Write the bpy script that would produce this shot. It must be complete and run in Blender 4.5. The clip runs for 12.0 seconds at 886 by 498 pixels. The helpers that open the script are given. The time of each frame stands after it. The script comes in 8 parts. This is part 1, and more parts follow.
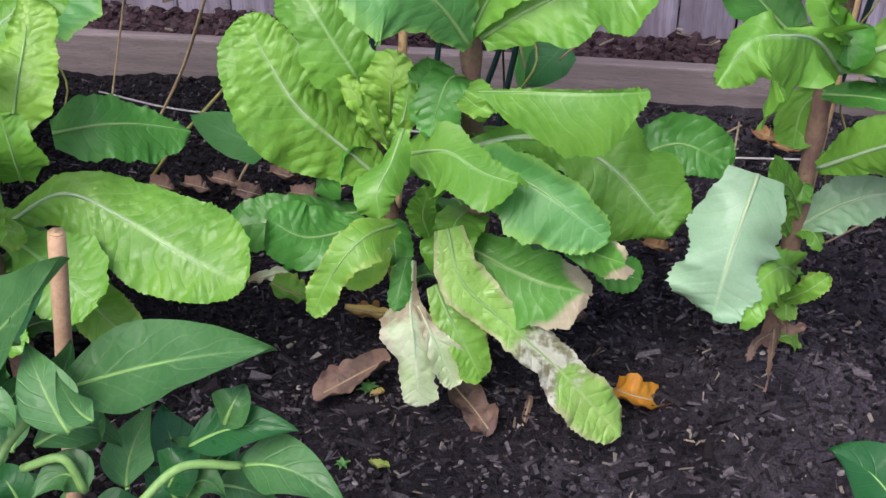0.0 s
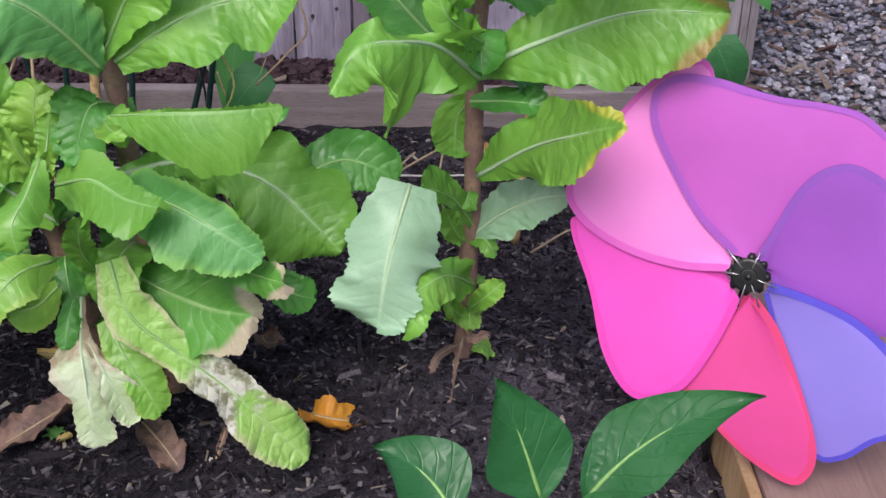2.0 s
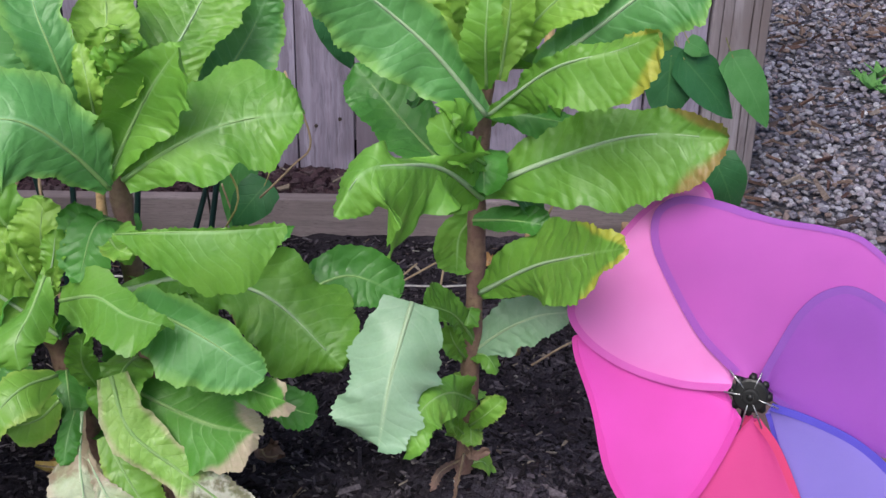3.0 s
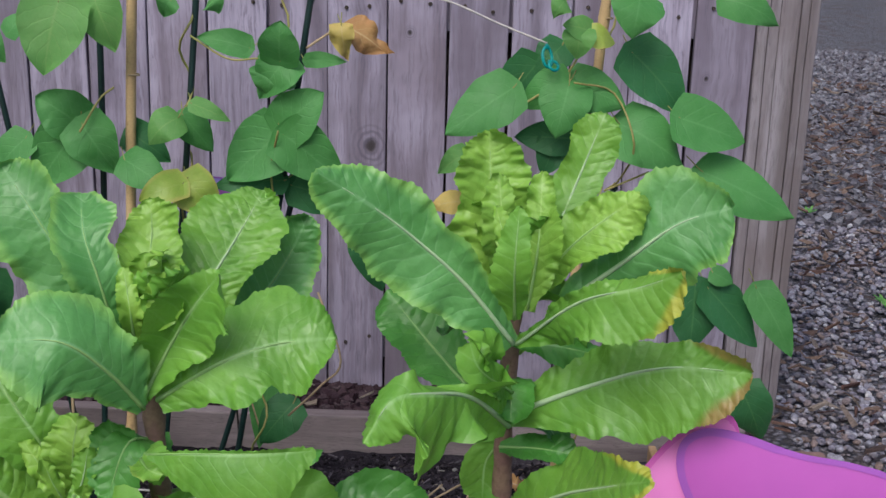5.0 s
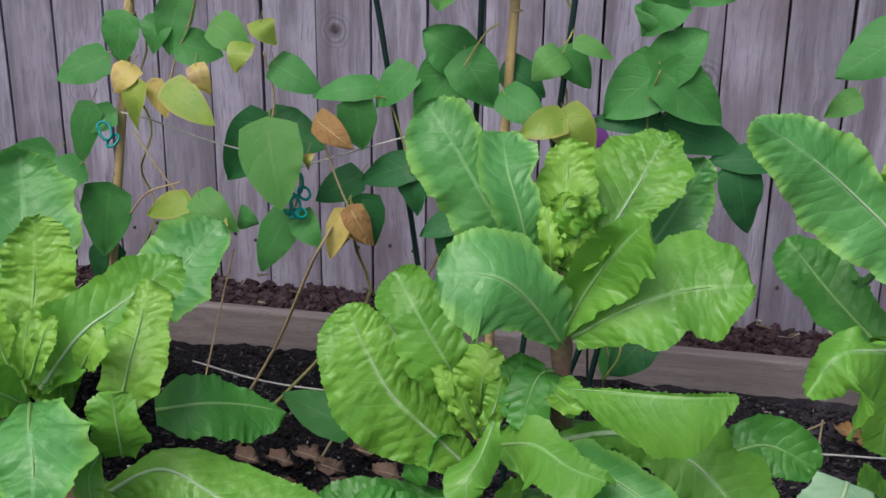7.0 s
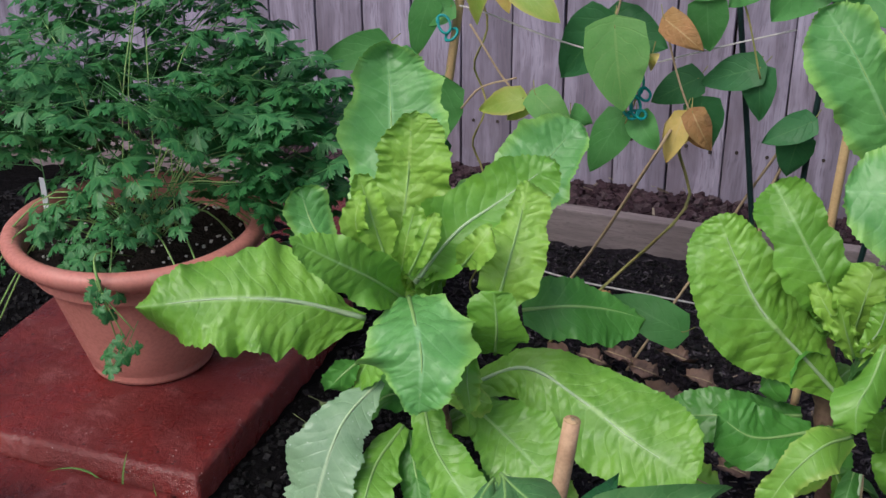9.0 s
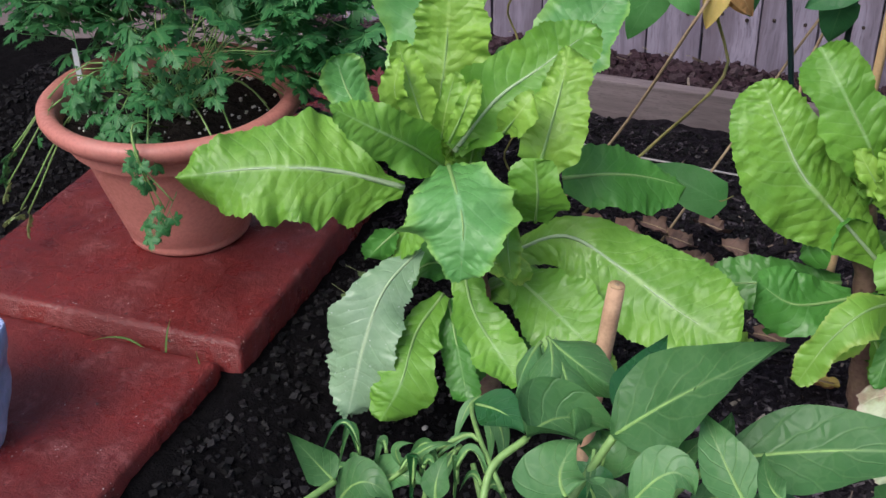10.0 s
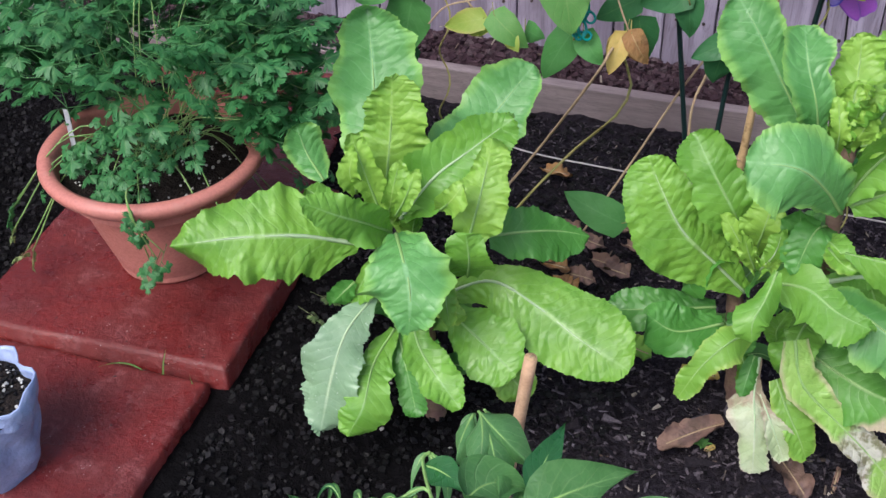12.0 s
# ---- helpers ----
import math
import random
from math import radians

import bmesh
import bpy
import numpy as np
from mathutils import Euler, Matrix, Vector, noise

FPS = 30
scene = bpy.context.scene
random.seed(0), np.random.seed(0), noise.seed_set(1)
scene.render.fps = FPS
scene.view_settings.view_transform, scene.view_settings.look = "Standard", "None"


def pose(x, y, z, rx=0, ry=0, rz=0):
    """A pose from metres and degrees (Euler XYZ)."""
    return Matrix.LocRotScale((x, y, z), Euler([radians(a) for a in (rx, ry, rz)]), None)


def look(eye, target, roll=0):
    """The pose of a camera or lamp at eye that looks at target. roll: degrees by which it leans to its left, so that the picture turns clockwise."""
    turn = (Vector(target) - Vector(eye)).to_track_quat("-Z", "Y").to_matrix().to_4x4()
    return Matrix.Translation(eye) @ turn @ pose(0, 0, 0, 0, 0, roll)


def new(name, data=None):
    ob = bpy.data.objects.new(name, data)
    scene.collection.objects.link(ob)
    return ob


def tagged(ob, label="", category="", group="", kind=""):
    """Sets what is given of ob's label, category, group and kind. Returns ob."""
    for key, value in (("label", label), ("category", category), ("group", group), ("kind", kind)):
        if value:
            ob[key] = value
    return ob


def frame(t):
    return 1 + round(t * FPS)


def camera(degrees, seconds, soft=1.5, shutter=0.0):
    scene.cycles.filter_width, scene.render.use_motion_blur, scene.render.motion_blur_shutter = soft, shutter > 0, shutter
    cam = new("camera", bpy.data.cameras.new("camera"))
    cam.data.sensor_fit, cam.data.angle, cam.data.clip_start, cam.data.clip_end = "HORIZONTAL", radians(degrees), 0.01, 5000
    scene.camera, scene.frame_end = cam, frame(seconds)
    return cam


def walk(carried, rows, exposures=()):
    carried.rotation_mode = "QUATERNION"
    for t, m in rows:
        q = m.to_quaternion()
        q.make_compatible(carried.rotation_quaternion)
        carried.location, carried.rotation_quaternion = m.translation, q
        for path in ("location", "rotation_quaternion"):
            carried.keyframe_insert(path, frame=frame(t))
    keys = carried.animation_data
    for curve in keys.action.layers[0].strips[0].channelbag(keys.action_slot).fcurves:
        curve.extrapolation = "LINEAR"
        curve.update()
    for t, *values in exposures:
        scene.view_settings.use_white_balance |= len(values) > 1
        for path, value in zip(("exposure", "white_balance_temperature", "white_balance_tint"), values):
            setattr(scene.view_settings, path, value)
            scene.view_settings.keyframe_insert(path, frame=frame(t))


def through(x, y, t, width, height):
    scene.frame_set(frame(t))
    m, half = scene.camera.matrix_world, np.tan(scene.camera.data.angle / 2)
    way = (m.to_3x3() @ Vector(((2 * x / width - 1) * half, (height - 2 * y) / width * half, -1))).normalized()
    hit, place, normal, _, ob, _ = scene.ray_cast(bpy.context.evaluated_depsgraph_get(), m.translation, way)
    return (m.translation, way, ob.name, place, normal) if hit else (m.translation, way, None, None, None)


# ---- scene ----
cam = camera(40.1, 12.0)
PATH = [
    (0, (0.145, -0.145, 1.223), (-0.073, 1.518, 0.134), 0.2),
    (0.5, (0.218, -0.139, 1.208), (0.104, 1.577, 0.187), 1.0),
    (1, (0.3, -0.12, 1.2), (0.289, 1.62, 0.214), 1.7),
    (1.5, (0.359, -0.114, 1.186), (0.399, 1.603, 0.162), 1.2),
    (2, (0.382, -0.122, 1.188), (0.416, 1.591, 0.158), 0.8),
    (2.5, (0.382, -0.117, 1.2), (0.403, 1.628, 0.223), 1.2),
    (3, (0.378, -0.116, 1.215), (0.412, 1.674, 0.325), 1.1),
    (3.5, (0.371, -0.122, 1.23), (0.409, 1.72, 0.45), 1.5),
    (3.7, (0.373, -0.128, 1.235), (0.398, 1.73, 0.494), 1.7),
    (5.3, (0.374, -0.141, 1.252), (0.33, 1.777, 0.687), 1.7),
    (5.5, (0.356, -0.143, 1.256), (0.275, 1.767, 0.668), 1.7),
    (6, (0.261, -0.14, 1.276), (0.049, 1.755, 0.673), 0.3),
    (6.5, (0.179, -0.153, 1.281), (-0.132, 1.725, 0.666), 0.2),
    (7, (0.119, -0.175, 1.278), (-0.244, 1.661, 0.573), 0.8),
    (7.5, (0.043, -0.187, 1.283), (-0.392, 1.619, 0.543), 0.9),
    (7.7, (0.012, -0.196, 1.266), (-0.456, 1.6, 0.52), 1.9),
    (9.3, (-0.132, -0.216, 1.298), (-0.805, 1.415, 0.356), -0.8),
    (9.5, (-0.134, -0.215, 1.289), (-0.805, 1.388, 0.299), -0.5),
    (10, (-0.145, -0.226, 1.282), (-0.797, 1.344, 0.228), -1.4),
    (10.5, (-0.12, -0.234, 1.351), (-0.758, 1.304, 0.243), -4.6),
    (11, (-0.105, -0.283, 1.522), (-0.689, 1.244, 0.37), -3.4),
    (11.5, (-0.104, -0.346, 1.678), (-0.662, 1.16, 0.485), -2.3),
    (12, (-0.093, -0.376, 1.725), (-0.611, 1.12, 0.502), -1.2),
]
walk(cam, [(t, look(eye, target, roll)) for t, eye, target, roll in PATH], [(0.0, 0.5, 6320.0, 11.0), (2.0, 0.44, 6300.0, 11.0), (3.5, 0.18, 6300.0, 8.0), (5.5, 0.05, 6350.0, 5.0), (6.5, 0.03, 6400.0, 1.0), (7.5, 0.03, 6420.0, 0.0), (9.5, 0.15, 6380.0, 10.0), (12.0, 0.5, 6230.0, 11.5)])

# ---------------------------------------------------------------- light
world = bpy.data.worlds.new("sky")
scene.world = world
world.use_nodes = True
wn = world.node_tree.nodes
sky = wn.new("ShaderNodeTexSky")
sky.sky_type = "NISHITA"
sky.sun_disc = False
sky.sun_elevation = radians(52)
sky.sun_rotation = radians(205)
sky.air_density = 1.0
sky.dust_density = 4.0
wn["Background"].inputs[1].default_value = 0.15
world.node_tree.links.new(sky.outputs[0], wn["Background"].inputs[0])

sun = new("sun", bpy.data.lights.new("sun", "SUN"))
sun.data.energy = 1.9
sun.data.angle = radians(32)
sun.data.color = (1.0, 0.98, 0.96)
sun.matrix_world = look((-1.2, -2.6, 4.6), (0, 1.2, 0))


# ---------------------------------------------------------------- helpers
def link(ob, parent):
    """Hang ob under parent, keeping its place in the world."""
    ob.parent = parent
    if parent is not None:
        ob.matrix_parent_inverse = parent.matrix_basis.inverted() if parent.parent is None else Matrix()
    return ob


def thing(name, place, label, category, group="", kind=""):
    ob = new(name)
    ob.empty_display_size = 0.05
    ob.matrix_basis = Matrix.Translation(place)
    return tagged(ob, label, category, group, kind)


def solid(name, verts, faces, material, parent=None, label="", uvs=None, smooth=True, veins=None):
    me = bpy.data.meshes.new(name)
    me.from_pydata([tuple(v) for v in verts], [], faces)
    me.materials.append(material)
    if smooth:
        me.shade_smooth()
    if uvs is not None:
        layer = me.uv_layers.new(name="UVMap")
        idx = np.zeros(len(me.loops), dtype=np.int32)
        me.loops.foreach_get("vertex_index", idx)
        layer.data.foreach_set("uv", np.asarray(uvs, dtype=np.float32)[idx].ravel())
        if veins is not None:
            second = me.uv_layers.new(name="veins")
            second.data.foreach_set("uv", np.asarray(veins, dtype=np.float32)[idx].ravel())
    me.update()
    ob = new(name, me)
    if parent is not None:
        link(ob, parent)
    if label:
        ob["label"] = label
    return ob


def part(name, bm, material, parent, label="", smooth=False):
    me = bpy.data.meshes.new(name)
    bm.to_mesh(me)
    bm.free()
    me.materials.append(material)
    if smooth:
        me.shade_smooth()
    ob = new(name, me)
    if parent is not None:
        link(ob, parent)
    if label:
        ob["label"] = label
    return ob


def tube_data(points, radii, n=8, start=0):
    """Rings along a line of points, capped at both ends."""
    pts = [Vector(p) for p in points]
    if not isinstance(radii, (list, tuple)):
        radii = [radii] * len(pts)
    verts, faces = [], []
    up = Vector((0.31, 0.17, 0.93))
    for i, p in enumerate(pts):
        d = (pts[min(i + 1, len(pts) - 1)] - pts[max(i - 1, 0)]).normalized()
        a = d.cross(up)
        if a.length < 0.05:
            a = d.cross(Vector((1, 0, 0)))
        a.normalize()
        b = d.cross(a)
        for k in range(n):
            w = 2 * math.pi * k / n
            verts.append(p + (a * math.cos(w) + b * math.sin(w)) * radii[i])
    for i in range(len(pts) - 1):
        for k in range(n):
            q = start + i * n
            faces.append((q + k, q + (k + 1) % n, q + n + (k + 1) % n, q + n + k))
    faces.append(tuple(start + k for k in reversed(range(n))))
    faces.append(tuple(start + (len(pts) - 1) * n + k for k in range(n)))
    return verts, faces


def tube(name, points, radii, material, parent=None, label="", n=8):
    v, f = tube_data(points, radii, n)
    return solid(name, v, f, material, parent, label)


def bend(points, steps=24):
    """A smooth line through a few points (Catmull-Rom)."""
    p = [Vector(q) for q in points]
    p = [p[0] * 2 - p[1]] + p + [p[-1] * 2 - p[-2]]
    out = []
    per = max(2, steps // (len(p) - 3))
    for i in range(1, len(p) - 2):
        for k in range(per):
            t = k / per
            a, b, c, d = p[i - 1], p[i], p[i + 1], p[i + 2]
            out.append(0.5 * ((2 * b) + (c - a) * t + (2 * a - 5 * b + 4 * c - d) * t * t + (3 * b - a - 3 * c + d) * t ** 3))
    out.append(p[-2])
    return out


def box_bm(x0, x1, y0, y1, z0, z1, bevel=0.004):
    bm = bmesh.new()
    bmesh.ops.create_cube(bm, size=1)
    for v in bm.verts:
        v.co = Vector(((x0 + x1) / 2 + v.co.x * (x1 - x0), (y0 + y1) / 2 + v.co.y * (y1 - y0), (z0 + z1) / 2 + v.co.z * (z1 - z0)))
    if bevel:
        bmesh.ops.bevel(bm, geom=list(bm.edges), offset=bevel, segments=2, affect="EDGES", profile=0.6)
    return bm


# ---------------------------------------------------------------- materials
class Nodes:
    """A small wrapper round a node tree."""

    def __init__(self, name):
        self.mat = bpy.data.materials.new(name)
        self.mat.use_nodes = True
        self.tree = self.mat.node_tree
        self.bsdf = self.tree.nodes["Principled BSDF"]
        self.out = self.tree.nodes["Material Output"]

    def add(self, kind, **inputs):
        n = self.tree.nodes.new(kind)
        for k, v in inputs.items():
            n.inputs[k.replace("_", " ")].default_value = v
        return n

    def join(self, a, b):
        self.tree.links.new(a, b)

    def math(self, op, a, b=0.0, c=None):
        n = self.tree.nodes.new("ShaderNodeMath")
        n.operation = op
        for i, v in enumerate((a, b) if c is None else (a, b, c)):
            if isinstance(v, (int, float)):
                n.inputs[i].default_value = v
            else:
                self.join(v, n.inputs[i])
        return n.outputs[0]

    def span(self, v, a, b, c=0.0, d=1.0, smooth=True):
        n = self.tree.nodes.new("ShaderNodeMapRange")
        n.interpolation_type = "SMOOTHSTEP" if smooth else "LINEAR"
        self.join(v, n.inputs[0])
        for i, x in enumerate((a, b, c, d)):
            n.inputs[i + 1].default_value = x
        return n.outputs[0]

    def mix(self, fac, a, b, blend="MIX"):
        n = self.tree.nodes.new("ShaderNodeMix")
        n.data_type = "RGBA"
        n.blend_type = blend
        for sock, v in ((n.inputs[0], fac), (n.inputs[6], a), (n.inputs[7], b)):
            if isinstance(v, (int, float)):
                sock.default_value = v
            elif isinstance(v, tuple):
                sock.default_value = (*v, 1)
            else:
                self.join(v, sock)
        return n.outputs[2]

    def coords(self, which="Object", scale=(1, 1, 1), shift=None):
        c = self.tree.nodes.new("ShaderNodeTexCoord").outputs[which]
        m = self.tree.nodes.new("ShaderNodeMapping")
        m.inputs["Scale"].default_value = scale
        self.join(c, m.inputs[0])
        if shift is not None:
            self.join(shift, m.inputs["Location"])
        return m.outputs[0]

    def noise(self, vec, scale, detail=4, rough=0.55, warp=0.0):
        n = self.add("ShaderNodeTexNoise", Scale=scale, Detail=detail, Roughness=rough, Distortion=warp)
        self.join(vec, n.inputs["Vector"])
        return n.outputs[0]

    def cells(self, vec, scale, feature="F1", jitter=1.0):
        n = self.add("ShaderNodeTexVoronoi", Scale=scale)
        n.feature = feature
        self.join(vec, n.inputs["Vector"])
        return n

    def random(self):
        return self.tree.nodes.new("ShaderNodeObjectInfo").outputs["Random"]

    def island(self):
        return self.tree.nodes.new("ShaderNodeNewGeometry").outputs["Random Per Island"]

    def bump(self, height, strength=0.4, distance=0.01):
        n = self.add("ShaderNodeBump", Strength=strength, Distance=distance)
        self.join(height, n.inputs["Height"])
        self.join(n.outputs[0], self.bsdf.inputs["Normal"])
        return n.outputs[0]

    def colour(self, c):
        if isinstance(c, tuple):
            self.bsdf.inputs["Base Color"].default_value = (*c, 1)
        else:
            self.join(c, self.bsdf.inputs["Base Color"])

    def rough(self, r):
        if isinstance(r, (int, float)):
            self.bsdf.inputs["Roughness"].default_value = r
        else:
            self.join(r, self.bsdf.inputs["Roughness"])


PALE_SKINS = ("lettuce_pale_underside", "lettuce_pale_wet", "lettuce_bleached", "lettuce_dead", "lettuce_rotting")


def leaf_material(name, base, other, vein, pairs=7.0, slope=0.55, vein_mix=0.5, edge=None, patch=None, gloss=0.4, blister=0.5, through=0.3, wet=False, relief=0.4, cell=75.0, foot=None, edge_from=0.0, spec=0.42, ribs=0.75, arched=False, band=None):
    """A leaf's skin: two greens in soft patches, a pale midrib and side veins along the leaf's own length, fine relief."""
    if arched and name not in PALE_SKINS:
        base, other = (base[0] * 0.82, base[1] * 0.88, base[2] * 0.8), (other[0] * 0.68, other[1] * 0.76, other[2] * 0.66)
    n = Nodes(name)
    uv = n.tree.nodes.new("ShaderNodeSeparateXYZ")
    n.join(n.coords("UV"), uv.inputs[0])
    u, v = uv.outputs[0], uv.outputs[1]
    obj = n.coords("Object")
    a = n.math("MULTIPLY", n.math("ABSOLUTE", n.math("SUBTRACT", u, 0.5)), 2.0)
    wob = n.noise(obj, 18.0, 3)
    side = n.math("MULTIPLY", n.math("GREATER_THAN", u, 0.5), 0.37)
    s = n.math("SUBTRACT", n.math("ADD", n.math("MULTIPLY", v, pairs), n.math("ADD", side, n.math("MULTIPLY", wob, 1.5))), n.math("MULTIPLY", a, slope * pairs * 0.45))
    tri = n.math("MULTIPLY", n.math("ABSOLUTE", n.math("SUBTRACT", n.math("FRACT", s), 0.5)), 2.0)
    veins = n.math("MULTIPLY", n.span(tri, 0.8, 1.0), n.span(n.noise(obj, 24.0, 2), 0.3, 0.6, 0.35, 1.0))
    if arched:
        # the side veins run in the furrows that the blade itself has
        lay = n.tree.nodes.new("ShaderNodeUVMap")
        lay.uv_map = "veins"
        ls = n.tree.nodes.new("ShaderNodeSeparateXYZ")
        n.join(lay.outputs[0], ls.inputs[0])
        tri = n.math("MULTIPLY", n.math("ABSOLUTE", n.math("SUBTRACT", n.math("FRACT", ls.outputs[0]), 0.5)), 2.0)
        veins = n.math("MULTIPLY", n.span(tri, 0.02, 0.22, 1.0, 0.0), n.span(n.noise(obj, 24.0, 2), 0.3, 0.6, 0.3, 1.0))
    warped = n.tree.nodes.new("ShaderNodeVectorMath")
    warped.operation = "MULTIPLY_ADD"
    jig = n.add("ShaderNodeTexNoise", Scale=45.0, Detail=2.0)
    n.join(obj, jig.inputs["Vector"])
    n.join(jig.outputs[1], warped.inputs[0])
    warped.inputs[1].default_value = (0.012, 0.012, 0.012)
    n.join(obj, warped.inputs[2])
    fine = n.cells(warped.outputs[0], cell, "DISTANCE_TO_EDGE").outputs["Distance"]
    net = n.span(fine, 0.0, 0.12, 1.0, 0.0)
    big = n.span(n.noise(obj, 9.0, 3), 0.35, 0.68)
    rnd = n.random()
    col = n.mix(big, base, other)
    col = n.mix(n.math("MULTIPLY", rnd, 0.35), col, tuple(c * 0.72 for c in other))
    if edge:
        e = n.math("MULTIPLY", n.span(n.math("ADD", a, n.math("MULTIPLY", wob, 0.5)), 0.95, 1.3), 0.85)
        if edge_from:
            e = n.math("MULTIPLY", n.span(n.math("ADD", n.math("MULTIPLY", a, 0.35), n.math("ADD", v, n.math("MULTIPLY", wob, 0.25))), edge_from + 0.2, edge_from + 0.32), 0.9)
        col = n.mix(e, col, edge)
    if patch:
        pm = n.span(n.noise(obj, 14.0, 4), 0.53, 0.62)
        col = n.mix(pm, col, patch)
    if foot:
        lo, hi, tone = foot
        worn = n.math("ADD", v, n.math("MULTIPLY", n.math("SUBTRACT", n.noise(obj, 38.0, 5, 0.65), 0.5), 0.9))
        col = n.mix(n.span(worn, lo, hi, 0.92, 0.0), col, tone)
    if band:
        centre, half, tone = band
        far = n.math("ABSOLUTE", n.math("SUBTRACT", n.math("ADD", v, n.math("MULTIPLY", n.math("SUBTRACT", n.noise(obj, 30.0, 4), 0.5), 0.35)), centre))
        col = n.mix(n.span(far, half * 0.5, half, 0.95, 0.0), col, n.mix(n.span(n.noise(obj, 60.0, 4), 0.42, 0.6), tone, (0.16, 0.11, 0.1)))
    if not arched:
        col = n.mix(n.math("MULTIPLY", n.span(fine, 0.0, 0.3, 0.16, 0.0), min(1.0, blister)), col, tuple(c * 0.62 for c in base))
    mottle = n.span(n.noise(obj, 30.0, 4), 0.35, 0.7)
    col = n.mix(n.math("MULTIPLY", mottle, 0.14 if arched else 0.28), col, (min(1.0, base[0] * 1.5), min(1.0, base[1] * 1.18), base[2] * 1.6))
    fade = n.span(a, 0.0, 1.0, 1.0, 0.35)
    col = n.mix(n.math("MULTIPLY", n.math("MULTIPLY", veins, fade), vein_mix * (0.5 if arched else 1.0)), col, vein)
    col = n.mix(n.math("MULTIPLY", net, (0.08 if arched else 0.26) * vein_mix), col, vein)
    rib = n.math("MULTIPLY", n.span(a, 0.02 * ribs, 0.03 + 0.07 * ribs, 1.0, 0.0), n.span(v, 0.55, 1.0, 0.9 * ribs, 0.25 * ribs))
    col = n.mix(rib, col, vein)
    grain = n.noise(obj, 260.0, 2)
    col = n.mix(n.span(grain, 0.3, 0.75, 0.0, 0.16), col, tuple(c * 0.6 for c in base))
    n.colour(col)
    n.rough(n.span(n.noise(obj, 40.0, 3), 0.3, 0.7, gloss - 0.08, gloss + 0.14))
    n.bsdf.inputs["Specular IOR Level"].default_value = spec
    puff = n.noise(obj, 42.0, 3)
    h = n.math("ADD", n.math("MULTIPLY", puff, blister), n.math("ADD", n.math("MULTIPLY", veins, -0.4), n.math("MULTIPLY", n.span(fine, 0.0, 0.35), 0.45 * blister)))
    if wet:
        drops = n.span(n.cells(obj, 160.0).outputs["Distance"], 0.10, 0.22, 1.0, 0.0)
        gate = n.span(n.noise(obj, 55.0, 2), 0.56, 0.6)
        drop = n.math("MULTIPLY", drops, gate)
        h = n.math("ADD", h, n.math("MULTIPLY", drop, 0.9))
        n.colour(n.mix(n.math("MULTIPLY", drop, 0.6), col, (0.75, 0.8, 0.78)))
    n.bump(h, relief * (0.55 if arched else 1.0), 0.004)
    t = n.add("ShaderNodeBsdfTranslucent")
    n.join(n.mix(0.5, col, tuple(min(1.0, c * 1.5) for c in base), "MIX"), t.inputs[0])
    m = n.tree.nodes.new("ShaderNodeMixShader")
    m.inputs[0].default_value = through * (0.62 if arched else 1.0)
    n.join(n.bsdf.outputs[0], m.inputs[1])
    n.join(t.outputs[0], m.inputs[2])
    n.join(m.outputs[0], n.out.inputs[0])
    return n.mat


def plain_material(name, base, other, scale=20.0, rough=0.7, relief=0.4, distance=0.004, grain=120.0, spot=None, spec=0.4):
    n = Nodes(name)
    o = n.coords("Object")
    col = n.mix(n.span(n.noise(o, scale, 5), 0.3, 0.7), base, other)
    g = n.noise(o, grain, 3)
    col = n.mix(n.span(g, 0.35, 0.75, 0.0, 0.35), col, tuple(c * 0.5 for c in base))
    if spot:
        col = n.mix(n.span(n.noise(o, scale * 2.3, 4), 0.6, 0.7), col, spot)
    n.colour(col)
    n.rough(n.span(g, 0.3, 0.7, rough - 0.1, rough + 0.1))
    n.bsdf.inputs["Specular IOR Level"].default_value = spec
    n.bump(g, relief, distance)
    return n.mat


def chip_material(name, colours, rough=0.85, spec=0.12):
    """Loose pieces, each with a tone of its own."""
    n = Nodes(name)
    r = n.tree.nodes.new("ShaderNodeValToRGB")
    n.join(n.island(), r.inputs[0])
    el = r.color_ramp.elements
    while len(el) < len(colours):
        el.new(0.5)
    for i, c in enumerate(colours):
        el[i].position = i / max(1, len(colours) - 1)
        el[i].color = (*c, 1)
    o = n.coords("Object")
    g = n.noise(o, 180.0, 4)
    n.colour(n.mix(n.span(g, 0.3, 0.75, 0.0, 0.55), r.outputs[0], tuple(c * 0.4 for c in colours[0])))
    n.rough(rough)
    n.bsdf.inputs["Specular IOR Level"].default_value = spec
    n.bump(g, 0.6, 0.003)
    return n.mat


